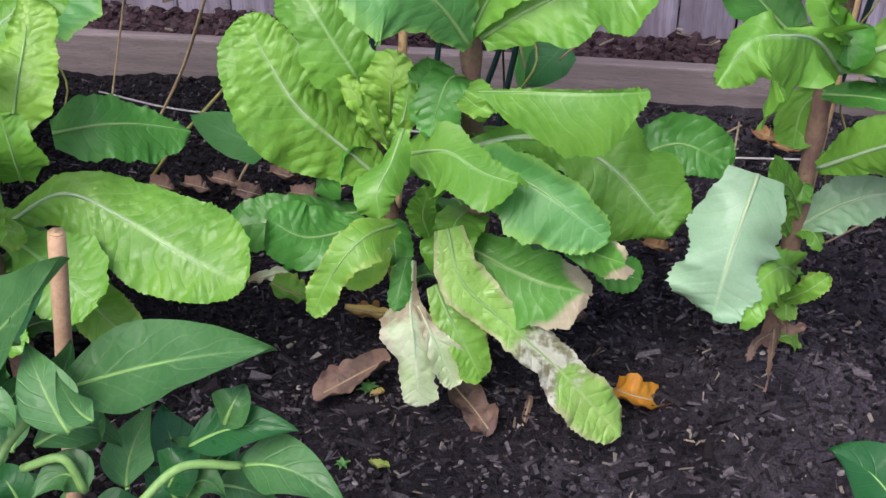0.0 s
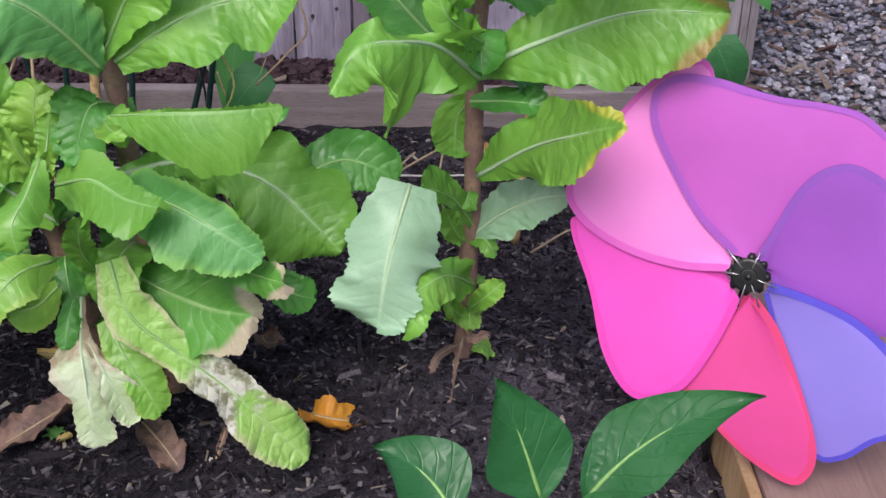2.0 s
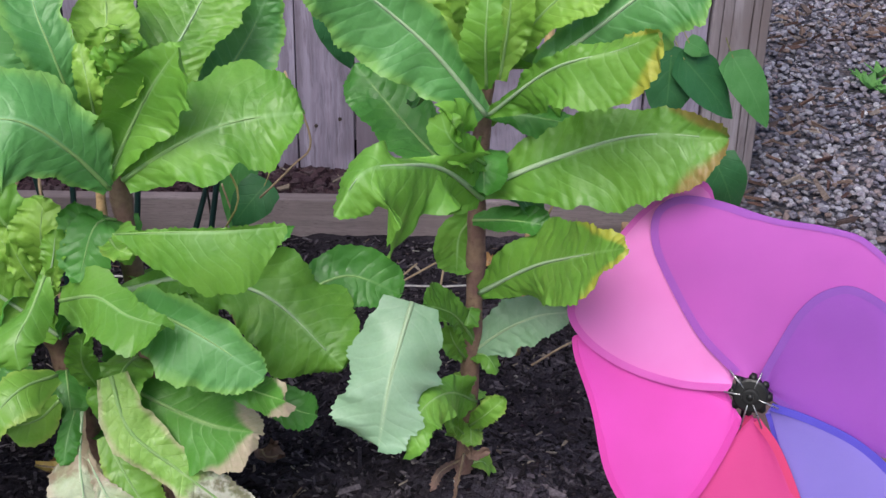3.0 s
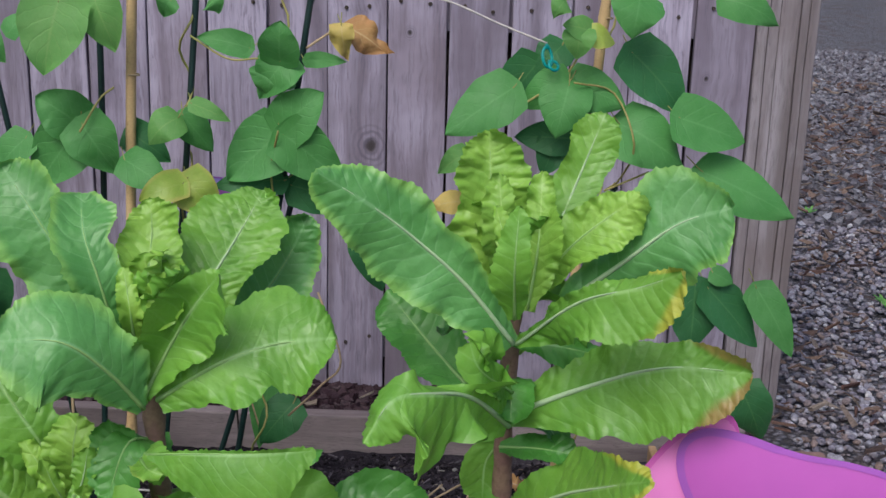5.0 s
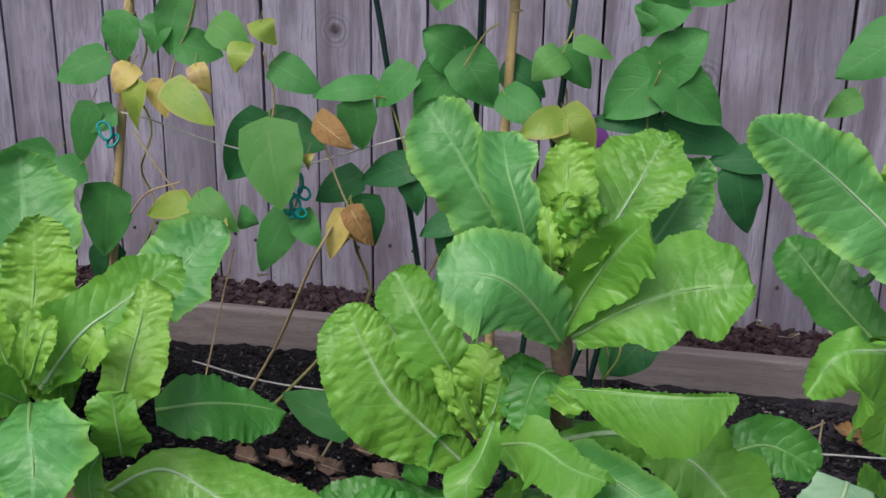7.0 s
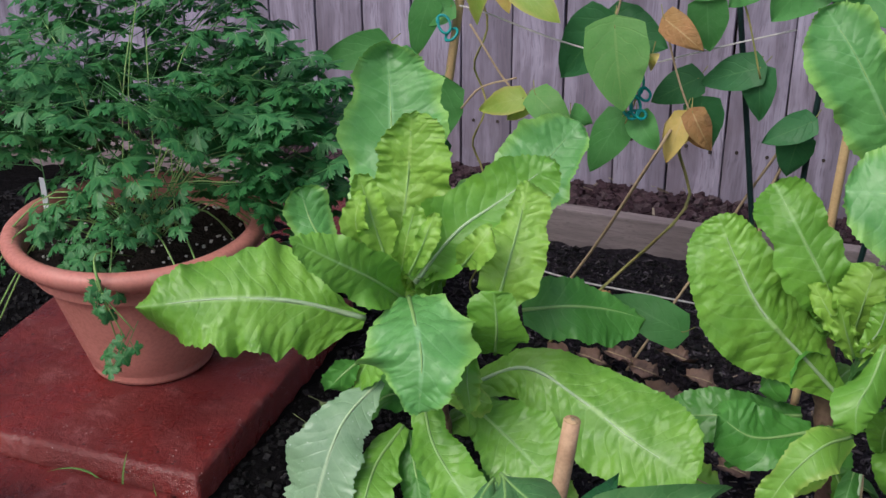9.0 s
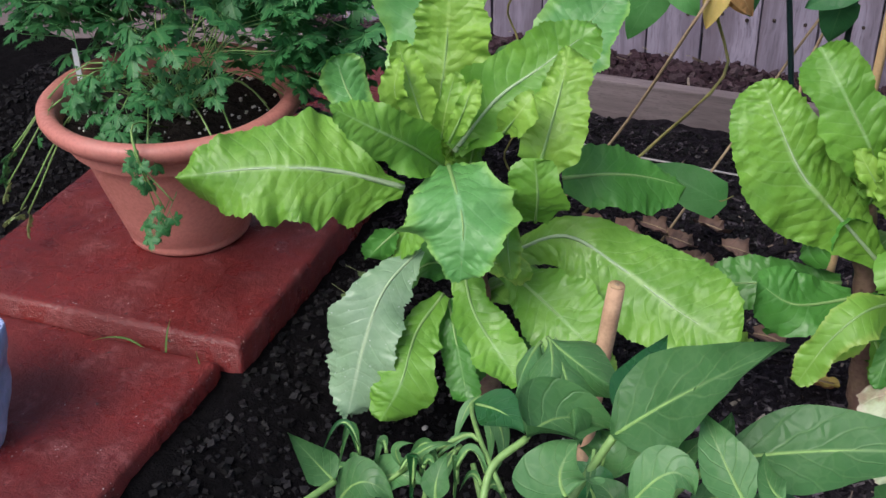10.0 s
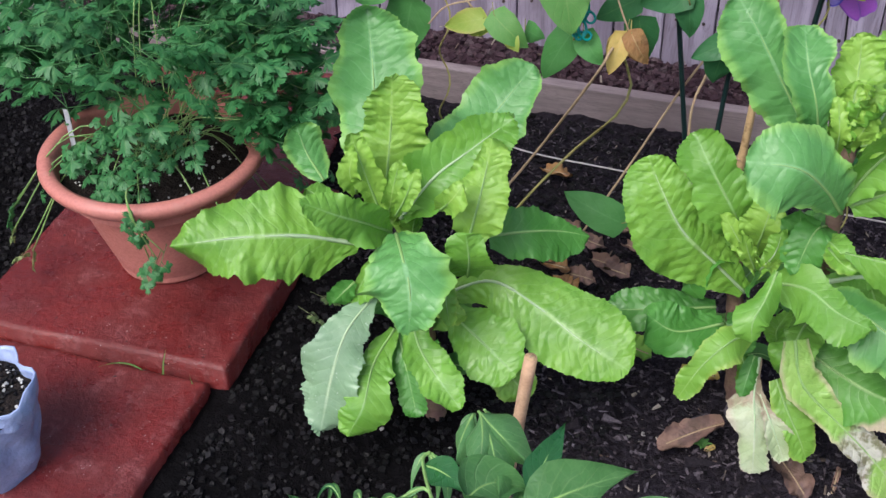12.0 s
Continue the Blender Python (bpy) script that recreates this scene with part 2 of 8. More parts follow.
def wood_material(name, light, dark, stain, along="z", per_piece=True, grain=1.0, knots=()):
    """Weathered timber: long grain, streaks, knots and rain stains."""
    n = Nodes(name)
    sc = {"z": (1, 1, 0.06), "x": (0.06, 1, 1), "y": (1, 0.06, 1)}[along]
    shift = None
    if per_piece:
        comb = n.tree.nodes.new("ShaderNodeCombineXYZ")
        rnd = n.random()
        n.join(n.math("MULTIPLY", rnd, 31.0), comb.inputs[0])
        n.join(n.math("MULTIPLY", rnd, 17.0), comb.inputs[2])
        shift = comb.outputs[0]
    v = n.coords("Object", sc, shift)
    w = n.coords("Object", (1, 1, 1), shift)
    warp = n.noise(w, 5.0, 3)
    add = n.tree.nodes.new("ShaderNodeVectorMath")
    add.operation = "ADD"
    n.join(v, add.inputs[0])
    cx = n.tree.nodes.new("ShaderNodeCombineXYZ")
    n.join(n.math("MULTIPLY", warp, 0.035), cx.inputs[0])
    n.join(n.math("MULTIPLY", warp, 0.035), cx.inputs[1])
    n.join(cx.outputs[0], add.inputs[1])
    fine = n.noise(add.outputs[0], 170.0 * grain, 6, 0.65)
    broad = n.noise(add.outputs[0], 26.0 * grain, 4, 0.6)
    stains = n.noise(w, 2.6, 4)
    col = n.mix(n.span(broad, 0.36, 0.64), light, dark)
    streak = n.noise(add.outputs[0], 11.0 * grain, 3, 0.5)
    col = n.mix(n.span(streak, 0.48, 0.68, 0.0, 0.55), col, tuple(c * 0.6 for c in stain))
    col = n.mix(n.span(n.noise(w, 4.5, 3), 0.55, 0.72, 0.0, 0.5), col, tuple(min(1.0, c * 1.22) for c in light))
    col = n.mix(n.span(fine, 0.46, 0.74, 0.0, 0.68), col, tuple(c * 0.42 for c in dark))
    col = n.mix(n.span(stains, 0.45, 0.7, 0.0, 0.7), col, stain)
    if per_piece:
        col = n.mix(n.math("MULTIPLY", n.random(), 0.5), col, tuple(c * 0.62 for c in dark))
    h = n.math("ADD", n.math("MULTIPLY", fine, 0.7), n.math("MULTIPLY", broad, 0.5))
    if knots:
        ks = n.tree.nodes.new("ShaderNodeSeparateXYZ")
        n.join(n.tree.nodes.new("ShaderNodeNewGeometry").outputs["Position"], ks.inputs[0])
        d = None
        for x, z, r in knots:
            dx = n.math("DIVIDE", n.math("SUBTRACT", ks.outputs[0], x), r)
            dz = n.math("DIVIDE", n.math("SUBTRACT", ks.outputs[2], z), r * 1.15)
            far = n.math("SQRT", n.math("ADD", n.math("MULTIPLY", dx, dx), n.math("MULTIPLY", dz, dz)))
            d = far if d is None else n.math("MINIMUM", d, far)
        d = n.math("ADD", d, n.math("MULTIPLY", n.math("SUBTRACT", n.noise(w, 40.0, 2), 0.5), 0.35))
        core = n.span(d, 0.22, 0.5, 1.0, 0.0)
        ring = n.math("MULTIPLY", n.span(d, 0.7, 1.7, 1.0, 0.0), n.span(n.math("SINE", n.math("MULTIPLY", d, 17.0)), -0.6, 1.0))
        col = n.mix(n.math("MULTIPLY", ring, 0.55), col, tuple(c * 0.45 for c in dark))
        col = n.mix(n.math("MULTIPLY", core, 0.85), col, (0.035, 0.028, 0.027))
        h = n.math("SUBTRACT", h, n.math("MULTIPLY", core, 1.2))
    n.colour(col)
    n.rough(0.88)
    n.bsdf.inputs["Specular IOR Level"].default_value = 0.2
    n.bump(h, 0.55, 0.003)
    return n.mat


# knots of the fence boards: place along the fence, height, radius
KNOTS = ((0.171, 0.652, 0.036), (-0.728, 0.725, 0.032), (-0.589, 0.607, 0.011), (0.258, 0.921, 0.012), (0.809, 0.909, 0.014), (0.952, 0.835, 0.011), (-1.741, 0.33, 0.018), (-1.729, 0.629, 0.012))
FENCE_WOOD = wood_material("weathered_fence_wood", (0.41, 0.367, 0.49), (0.225, 0.192, 0.26), (0.15, 0.117, 0.148), knots=KNOTS)
POST_WOOD = wood_material("weathered_post_wood", (0.33, 0.3, 0.34), (0.22, 0.19, 0.21), (0.15, 0.12, 0.12))
RAIL_WOOD = wood_material("weathered_bed_board", (0.29, 0.24, 0.25), (0.235, 0.19, 0.2), (0.19, 0.15, 0.155), along="x", grain=2.2)
BEAM_WOOD = wood_material("reddish_bed_board", (0.33, 0.2, 0.18), (0.25, 0.15, 0.135), (0.2, 0.13, 0.12), along="y")
TAN_WOOD = wood_material("fresh_cut_wood", (0.46, 0.31, 0.18), (0.36, 0.23, 0.12), (0.25, 0.13, 0.06), per_piece=False)
CANE = plain_material("bamboo_cane", (0.56, 0.4, 0.215), (0.46, 0.31, 0.16), 8.0, 0.5, 0.2, 0.001, 300.0, (0.2, 0.13, 0.06))
STAKE_WOOD = plain_material("stake_wood", (0.56, 0.37, 0.24), (0.47, 0.29, 0.18), 25.0, 0.7, 0.4, 0.001, 200.0)
GREEN_STAKE = plain_material("green_plastic", (0.006, 0.021, 0.022), (0.009, 0.028, 0.028), 30.0, 0.45, 0.2, 0.001, 200.0)
TEAL = plain_material("teal_plastic", (0.0, 0.2, 0.2), (0.0, 0.27, 0.26), 30.0, 0.4, 0.1, 0.001, 200.0)
TWINE = plain_material("twine", (0.6, 0.56, 0.55), (0.45, 0.42, 0.42), 60.0, 0.9, 0.6, 0.001, 500.0)
STALK = plain_material("lettuce_stalk", (0.2, 0.11, 0.1), (0.27, 0.18, 0.12), 26.0, 0.65, 0.5, 0.002, 140.0, (0.13, 0.07, 0.055))
PARSLEY_STEM = plain_material("parsley_stem", (0.16, 0.3, 0.08), (0.22, 0.34, 0.12), 20.0, 0.5, 0.3, 0.001, 160.0)
VINE = plain_material("vine_stem", (0.2, 0.22, 0.06), (0.32, 0.27, 0.1), 20.0, 0.65, 0.4, 0.001, 160.0)
DRY_STEM = plain_material("dry_stem", (0.4, 0.3, 0.19), (0.29, 0.21, 0.13), 20.0, 0.8, 0.4, 0.001, 160.0)
PEPPER_STEM = plain_material("pepper_stem", (0.24, 0.42, 0.13), (0.19, 0.34, 0.1), 20.0, 0.45, 0.2, 0.001, 160.0)
BLACK = plain_material("black_plastic", (0.008, 0.008, 0.009), (0.014, 0.014, 0.015), 50.0, 0.4, 0.2, 0.001, 200.0)
STEEL = plain_material("wire", (0.5, 0.5, 0.52), (0.4, 0.4, 0.42), 50.0, 0.3, 0.1, 0.001, 200.0)
STEEL.node_tree.nodes["Principled BSDF"].inputs["Metallic"].default_value = 0.9
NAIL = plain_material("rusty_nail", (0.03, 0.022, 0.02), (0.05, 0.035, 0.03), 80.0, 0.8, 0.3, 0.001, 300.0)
TERRACOTTA = plain_material("terracotta_plastic", (0.54, 0.215, 0.185), (0.47, 0.18, 0.15), 9.0, 0.45, 0.25, 0.001, 160.0, (0.46, 0.2, 0.17))


def paver_material():
    """Damp red concrete: mottled, with pale scuffs, tiny white grains painted in as wet glints, and wet, shiny patches.
    """
    n = Nodes("red_paver")
    o = n.coords("Object")
    col = n.mix(n.span(n.noise(o, 7.0, 5), 0.3, 0.7), (0.17, 0.021, 0.02), (0.105, 0.0135, 0.014))
    g = n.noise(o, 170.0, 4, 0.6)
    col = n.mix(n.span(g, 0.4, 0.75, 0.0, 0.45), col, (0.07, 0.012, 0.012))
    scuff = n.math("MULTIPLY", n.span(n.noise(o, 14.0, 6, 0.65), 0.5, 0.66), n.span(n.noise(o, 80.0, 4), 0.38, 0.6))
    col = n.mix(n.math("MULTIPLY", scuff, 0.42), col, (0.3, 0.1, 0.1))
    # white grains in the colour double as glints of small wet drops
    grit_glints = n.math("MULTIPLY", n.span(n.cells(o, 120.0).outputs["Distance"], 0.08, 0.2, 1.0, 0.0), n.span(n.noise(o, 30.0, 3), 0.56, 0.62))
    col = n.mix(n.math("MULTIPLY", grit_glints, 0.8), col, (0.55, 0.45, 0.44))
    dirt = n.span(n.noise(o, 55.0, 4), 0.68, 0.74)
    col = n.mix(dirt, col, (0.02, 0.012, 0.012))
    n.colour(col)
    n.rough(n.span(n.noise(o, 12.0, 4), 0.38, 0.62, 0.18, 0.55))
    n.bsdf.inputs["Specular IOR Level"].default_value = 0.45
    n.bump(n.math("ADD", g, n.math("ADD", n.math("MULTIPLY", n.noise(o, 420.0, 2), 0.8), n.math("MULTIPLY", n.noise(o, 45.0, 4), 2.0))), 0.8, 0.002)
    return n.mat


PAVER = paver_material()
RIB = leaf_material("pale_midrib", (0.38, 0.55, 0.3), (0.43, 0.59, 0.36), (0.5, 0.64, 0.42), blister=0.1)
RIB_GREEN = leaf_material("green_midrib", (0.255, 0.47, 0.135), (0.29, 0.5, 0.165), (0.34, 0.53, 0.21), blister=0.1)

LEAF = {
    "young": leaf_material("lettuce_heart", (0.315, 0.535, 0.085), (0.27, 0.5, 0.078), (0.44, 0.62, 0.2), 9, 0.5, 0.3, relief=0.5, gloss=0.42, spec=0.45, blister=1.0, through=0.36, arched=True),
    "crinkle": leaf_material("lettuce_crinkled", (0.21, 0.43, 0.055), (0.165, 0.38, 0.05), (0.4, 0.58, 0.26), 8, 0.6, 0.4, gloss=0.42, spec=0.45, blister=1.0, through=0.3, relief=0.45, cell=60.0, arched=True),
    "green": leaf_material("lettuce_green", (0.2, 0.425, 0.06), (0.155, 0.375, 0.052), (0.36, 0.58, 0.25), 8, 0.6, 0.35, blister=0.7, through=0.34, arched=True),
    "blue": leaf_material("lettuce_blue_green", (0.15, 0.385, 0.12), (0.115, 0.34, 0.09), (0.3, 0.54, 0.28), 8, 0.65, 0.4, edge=(0.25, 0.48, 0.1), blister=0.7, through=0.3, gloss=0.4, arched=True),
    "pale": leaf_material("lettuce_pale_underside", (0.26, 0.42, 0.265), (0.22, 0.38, 0.22), (0.55, 0.69, 0.46), 7, 0.6, 0.2, blister=0.4, through=0.25, relief=0.25, arched=True),
    "wet": leaf_material("lettuce_pale_wet", (0.24, 0.38, 0.23), (0.2, 0.34, 0.19), (0.58, 0.7, 0.48), 7, 0.6, 0.2, blister=0.4, through=0.2, gloss=0.3, wet=True, arched=True),
    # a darker copy of the green, with the inner leaves' shade put into the colour
    "dark": leaf_material("lettuce_painted_shade", (0.1, 0.31, 0.055), (0.075, 0.26, 0.045), (0.22, 0.44, 0.15), 8, 0.6, 0.3, blister=0.8, through=0.3, arched=True),
    "yellow": leaf_material("lettuce_yellowing", (0.21, 0.44, 0.06), (0.24, 0.45, 0.07), (0.4, 0.58, 0.22), 8, 0.6, 0.3, edge=(0.3, 0.43, 0.09), blister=0.5, through=0.35, arched=True),
    # browned edge; its base green is lowered to stand in for shade
    "burnt": leaf_material("lettuce_burnt_edge", (0.11, 0.32, 0.05), (0.14, 0.35, 0.06), (0.4, 0.56, 0.25), 8, 0.6, 0.3, edge=(0.55, 0.42, 0.34), blister=0.7, through=0.25, edge_from=0.93, arched=True),
    "tipped": leaf_material("lettuce_brown_tip", (0.2, 0.425, 0.06), (0.155, 0.375, 0.052), (0.36, 0.58, 0.25), 8, 0.6, 0.35, edge=(0.3, 0.17, 0.06), blister=0.7, through=0.34, edge_from=1.0, arched=True),
    "rotten": leaf_material("lettuce_rotting", (0.19, 0.42, 0.06), (0.27, 0.45, 0.1), (0.48, 0.58, 0.3), 6, 0.5, 0.25, edge=(0.42, 0.36, 0.24), blister=0.9, through=0.2, relief=0.7, band=(0.6, 0.15, (0.5, 0.47, 0.43)), arched=True),
    "white": leaf_material("lettuce_bleached", (0.37, 0.48, 0.25), (0.45, 0.51, 0.35), (0.58, 0.62, 0.5), 6, 0.5, 0.2, edge=(0.5, 0.44, 0.36), blister=0.6, through=0.15, relief=0.6, foot=(0.24, 0.54, (0.25, 0.165, 0.115)), arched=True),
    "dead": leaf_material("lettuce_dead", (0.24, 0.15, 0.115), (0.17, 0.105, 0.08), (0.3, 0.2, 0.15), 6, 0.5, 0.2, patch=(0.1, 0.065, 0.055), blister=1.0, through=0.1, gloss=0.7, relief=0.9, arched=True),
    "tipped_yellow": leaf_material("lettuce_yellow_tip", (0.21, 0.43, 0.06), (0.165, 0.385, 0.052), (0.38, 0.58, 0.24), 8, 0.6, 0.35, edge=(0.42, 0.4, 0.05), blister=0.7, through=0.34, edge_from=0.98, arched=True),
}
BEAN = {
    "g": leaf_material("bean_green", (0.085, 0.285, 0.072), (0.062, 0.235, 0.055), (0.15, 0.37, 0.13), 5, 0.9, 0.3, blister=0.35, through=0.28, gloss=0.55, spec=0.35, ribs=0.45),
    "l": leaf_material("bean_light", (0.16, 0.38, 0.1), (0.12, 0.33, 0.08), (0.3, 0.46, 0.16), 5, 0.9, 0.22, blister=0.35, through=0.4, gloss=0.55, spec=0.35, ribs=0.45),
    "y": leaf_material("bean_yellow_green", (0.36, 0.47, 0.085), (0.24, 0.41, 0.065), (0.42, 0.5, 0.15), 5, 0.9, 0.3, edge=(0.5, 0.42, 0.14), blister=0.4, through=0.4, ribs=0.45),
    "o": leaf_material("bean_ochre", (0.58, 0.46, 0.15), (0.5, 0.4, 0.1), (0.55, 0.45, 0.2), 5, 0.9, 0.3, patch=(0.4, 0.24, 0.15), blister=0.6, through=0.25),
    "b": leaf_material("bean_dry", (0.38, 0.22, 0.08), (0.28, 0.15, 0.06), (0.5, 0.36, 0.18), 5, 0.9, 0.3, patch=(0.16, 0.09, 0.04), blister=1.2, through=0.15, gloss=0.7),
    "d": leaf_material("bean_dark", (0.035, 0.16, 0.05), (0.028, 0.13, 0.04), (0.1, 0.25, 0.08), 5, 0.9, 0.2, blister=0.35, through=0.25, gloss=0.55, spec=0.35, ribs=0.45),
    "orange": leaf_material("orange_petal", (0.52, 0.22, 0.015), (0.45, 0.26, 0.03), (0.5, 0.2, 0.04), 5, 0.9, 0.3, patch=(0.3, 0.12, 0.03), blister=1.0, through=0.2, gloss=0.5),
}
PEPPER = {
    "p": leaf_material("pepper_leaf", (0.07, 0.2, 0.06), (0.05, 0.155, 0.045), (0.24, 0.4, 0.16), 6, 0.7, 0.3, blister=0.5, through=0.22, gloss=0.42, ribs=0.6),
    "q": leaf_material("pepper_leaf_pale", (0.1, 0.265, 0.085), (0.078, 0.22, 0.07), (0.3, 0.46, 0.2), 6, 0.7, 0.3, blister=0.5, through=0.22, gloss=0.45, ribs=0.6),
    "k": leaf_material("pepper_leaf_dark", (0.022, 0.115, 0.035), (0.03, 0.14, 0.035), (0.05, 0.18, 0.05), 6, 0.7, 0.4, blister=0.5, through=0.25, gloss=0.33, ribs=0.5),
}
PARSLEY = leaf_material("parsley_green", (0.036, 0.175, 0.05), (0.066, 0.245, 0.08), (0.12, 0.3, 0.1), 3, 0.8, 0.2, blister=0.3, through=0.3, gloss=0.45, spec=0.38)
PARSLEY_OLD = leaf_material("parsley_pale", (0.22, 0.36, 0.12), (0.3, 0.4, 0.16), (0.5, 0.52, 0.25), 3, 0.8, 0.3, blister=0.3, through=0.25)


# ---------------------------------------------------------------- ground, bed and fence
def soil_height(x, y):
    h = 0.018 * noise.noise(Vector((x * 2.3, y * 2.3, 0.3)))
    h += 0.012 * noise.noise(Vector((x * 9, y * 9, 1.7)))
    h += 0.007 * noise.noise(Vector((x * 27, y * 27, 4.1)))
    h += 0.0045 * noise.noise(Vector((x * 70, y * 70, 7.7)))
    for cx, cy, r, k in ((0.45, 1.37, 0.17, 0.1), (0.0, 1.36, 0.25, 0.03), (-0.68, 1.22, 0.25, 0.02)):
        h += k * math.exp(-((x - cx) ** 2 + (y - cy) ** 2) / (r * r))
    # the soil is drawn up against the stepping stones
    k = max(0.0, min(1.0, (-0.62 - x) / 0.38)) * max(0.0, min(1.0, (2.3 - y) / 0.3))
    h += 0.115 * k * k * (3 - 2 * k)
    return h


def make_soil():
    nx, ny, x0, x1, y0, y1 = 300, 205, -2.75, 0.83, -0.1, 2.392
    verts, faces = [], []
    for j in range(ny):
        for i in range(nx):
            x, y = x0 + (x1 - x0) * i / (nx - 1), y0 + (y1 - y0) * j / (ny - 1)
            verts.append((x, y, soil_height(x, y)))
    for j in range(ny - 1):
        for i in range(nx - 1):
            a = j * nx + i
            faces.append((a, a + 1, a + nx + 1, a + nx))
    n = Nodes("garden_soil")
    o = n.coords("Object")
    sep = n.tree.nodes.new("ShaderNodeSeparateXYZ")
    n.join(o, sep.inputs[0])
    # fresh black compost towards the stepping stones, older grey bark soil elsewhere
    side = n.math("ADD", sep.outputs[0], n.math("MULTIPLY", n.math("SUBTRACT", sep.outputs[1], 1.2), 0.55))
    fresh = n.span(n.math("ADD", side, n.math("MULTIPLY", n.noise(o, 6.0, 3), 0.3)), -0.5, -0.12, 1.0, 0.0)
    g = n.noise(o, 70.0, 6, 0.7)
    f = n.noise(o, 260.0, 3)
    old = n.mix(n.span(g, 0.3, 0.7), (0.0075, 0.006, 0.008), (0.034, 0.028, 0.037))
    dry = n.math("ADD", n.noise(o, 5.0, 5, 0.65), n.math("MULTIPLY", sep.outputs[0], 0.25))
    dusty = n.mix(n.span(dry, 0.46, 0.78, 0.0, 0.8), old, n.mix(n.span(f, 0.3, 0.7), (0.046, 0.038, 0.049), (0.12, 0.103, 0.128)))
    new_soil = n.mix(n.span(g, 0.3, 0.75), (0.0018, 0.0016, 0.0019), (0.007, 0.006, 0.0075))
    col = n.mix(fresh, dusty, new_soil)
    col = n.mix(n.math("MULTIPLY", n.span(f, 0.72, 0.8, 0.0, 0.5), n.math("SUBTRACT", 1.0, fresh)), col, (0.12, 0.1, 0.095))
    n.colour(col)
    n.rough(0.95)
    n.bsdf.inputs["Specular IOR Level"].default_value = 0.08
    n.bump(n.math("ADD", g, n.math("MULTIPLY", f, 0.4)), 1.0, 0.012)
    ob = solid("soil", verts, faces, n.mat)
    tagged(ob, "dark crumbly garden soil with bark fragments", "soil", kind="structure")


make_soil()


def make_ground():
    n = Nodes("gravel_ground")
    o = n.coords("Object")
    c = n.cells(o, 55.0)
    col = n.mix(n.span(c.outputs["Distance"], 0.25, 0.7), (0.16, 0.15, 0.185), (0.04, 0.034, 0.04))
    col = n.mix(n.span(n.noise(o, 5.0, 4), 0.5, 0.68, 0.0, 0.7), col, (0.07, 0.045, 0.045))
    n.colour(col)
    n.rough(0.9)
    n.bump(n.span(c.outputs["Distance"], 0.0, 0.8, 1.0, 0.0), 0.9, 0.015)
    # one sheet to the horizon, finer near the bed
    xs = [-400, -60, -12, -5, -3, -2, -1, 0, 1, 2, 3, 5, 12, 60, 400]
    verts = [(x, y + 1, -0.035) for y in xs for x in xs]
    k = len(xs)
    faces = [(j * k + i, j * k + i + 1, (j + 1) * k + i + 1, (j + 1) * k + i) for j in range(k - 1) for i in range(k - 1)]
    ob = solid("ground", verts, faces, n.mat)
    tagged(ob, "grey gravel ground round the garden bed", "ground", kind="structure")


make_ground()


# back board of the bed, the far side board and the corner
rail = part("bed_board_back", box_bm(-3.4, 1.05, 2.392, 2.43, -0.03, 0.089, 0.005), RAIL_WOOD, None)
tagged(rail, "weathered brown board edging the back of the bed", "bed edging", kind="structure")


# fence of upright boards
FENCE_Y = 2.70
fence = thing("fence", (0, FENCE_Y, 0), "tall weathered grey wooden board fence", "fence", kind="structure")


def picket_mesh(seed):
    rng = random.Random(seed)
    w, t, h = 0.1358, 0.018, 1.85
    bm = bmesh.new()
    zs = [-0.03 + h * k / 8 for k in range(9)]
    rows = []
    for z in zs:
        a, b = rng.uniform(-0.0012, 0.0012), rng.uniform(-0.0012, 0.0012)
        d = rng.uniform(-0.001, 0.001)
        ring = [(-w / 2 + a, 0.0015 + d), (-w / 2 + 0.0015 + a, d), (w / 2 - 0.0015 + b, d), (w / 2 + b, 0.0015 + d), (w / 2 + b, t + d), (-w / 2 + a, t + d)]
        rows.append([bm.verts.new((x, y, z)) for x, y in ring])
    for r0, r1 in zip(rows, rows[1:]):
        for k in range(6):
            bm.faces.new((r0[k], r0[(k + 1) % 6], r1[(k + 1) % 6], r1[k]))
    bm.faces.new(rows[-1])
    bm.faces.new(list(reversed(rows[0])))
    me = bpy.data.meshes.new("picket")
    bm.to_mesh(me)
    bm.free()
    me.materials.append(FENCE_WOOD)
    return me


PICKETS = [picket_mesh(s) for s in range(6)]
nail_bm = bmesh.new()
bmesh.ops.create_cone(nail_bm, cap_ends=True, segments=8, radius1=0.0052, radius2=0.004, depth=0.006, matrix=Matrix.Rotation(radians(90), 4, "X"))
NAIL_MESH = bpy.data.meshes.new("nail")
nail_bm.to_mesh(NAIL_MESH)
nail_bm.free()
NAIL_MESH.materials.append(NAIL)
rng = random.Random(5)
for i in range(34):
    x = 1.055 - 0.0705 - 0.141 * i
    p = new("picket", PICKETS[i % 6])
    p.matrix_basis = pose(x, FENCE_Y + rng.uniform(-0.002, 0.002), rng.uniform(-0.012, 0.0), 0, rng.uniform(-0.25, 0.25), 0)
    link(p, fence)
    if -1.95 < x:
        for dz in (0.14, 0.96):
            for dx in (-0.032, 0.03):
                q = new("nail", NAIL_MESH)
                q.matrix_basis = pose(dx + rng.uniform(-0.008, 0.008), -0.0012, dz + 0.03 + rng.uniform(-0.012, 0.012))
                q.parent = p
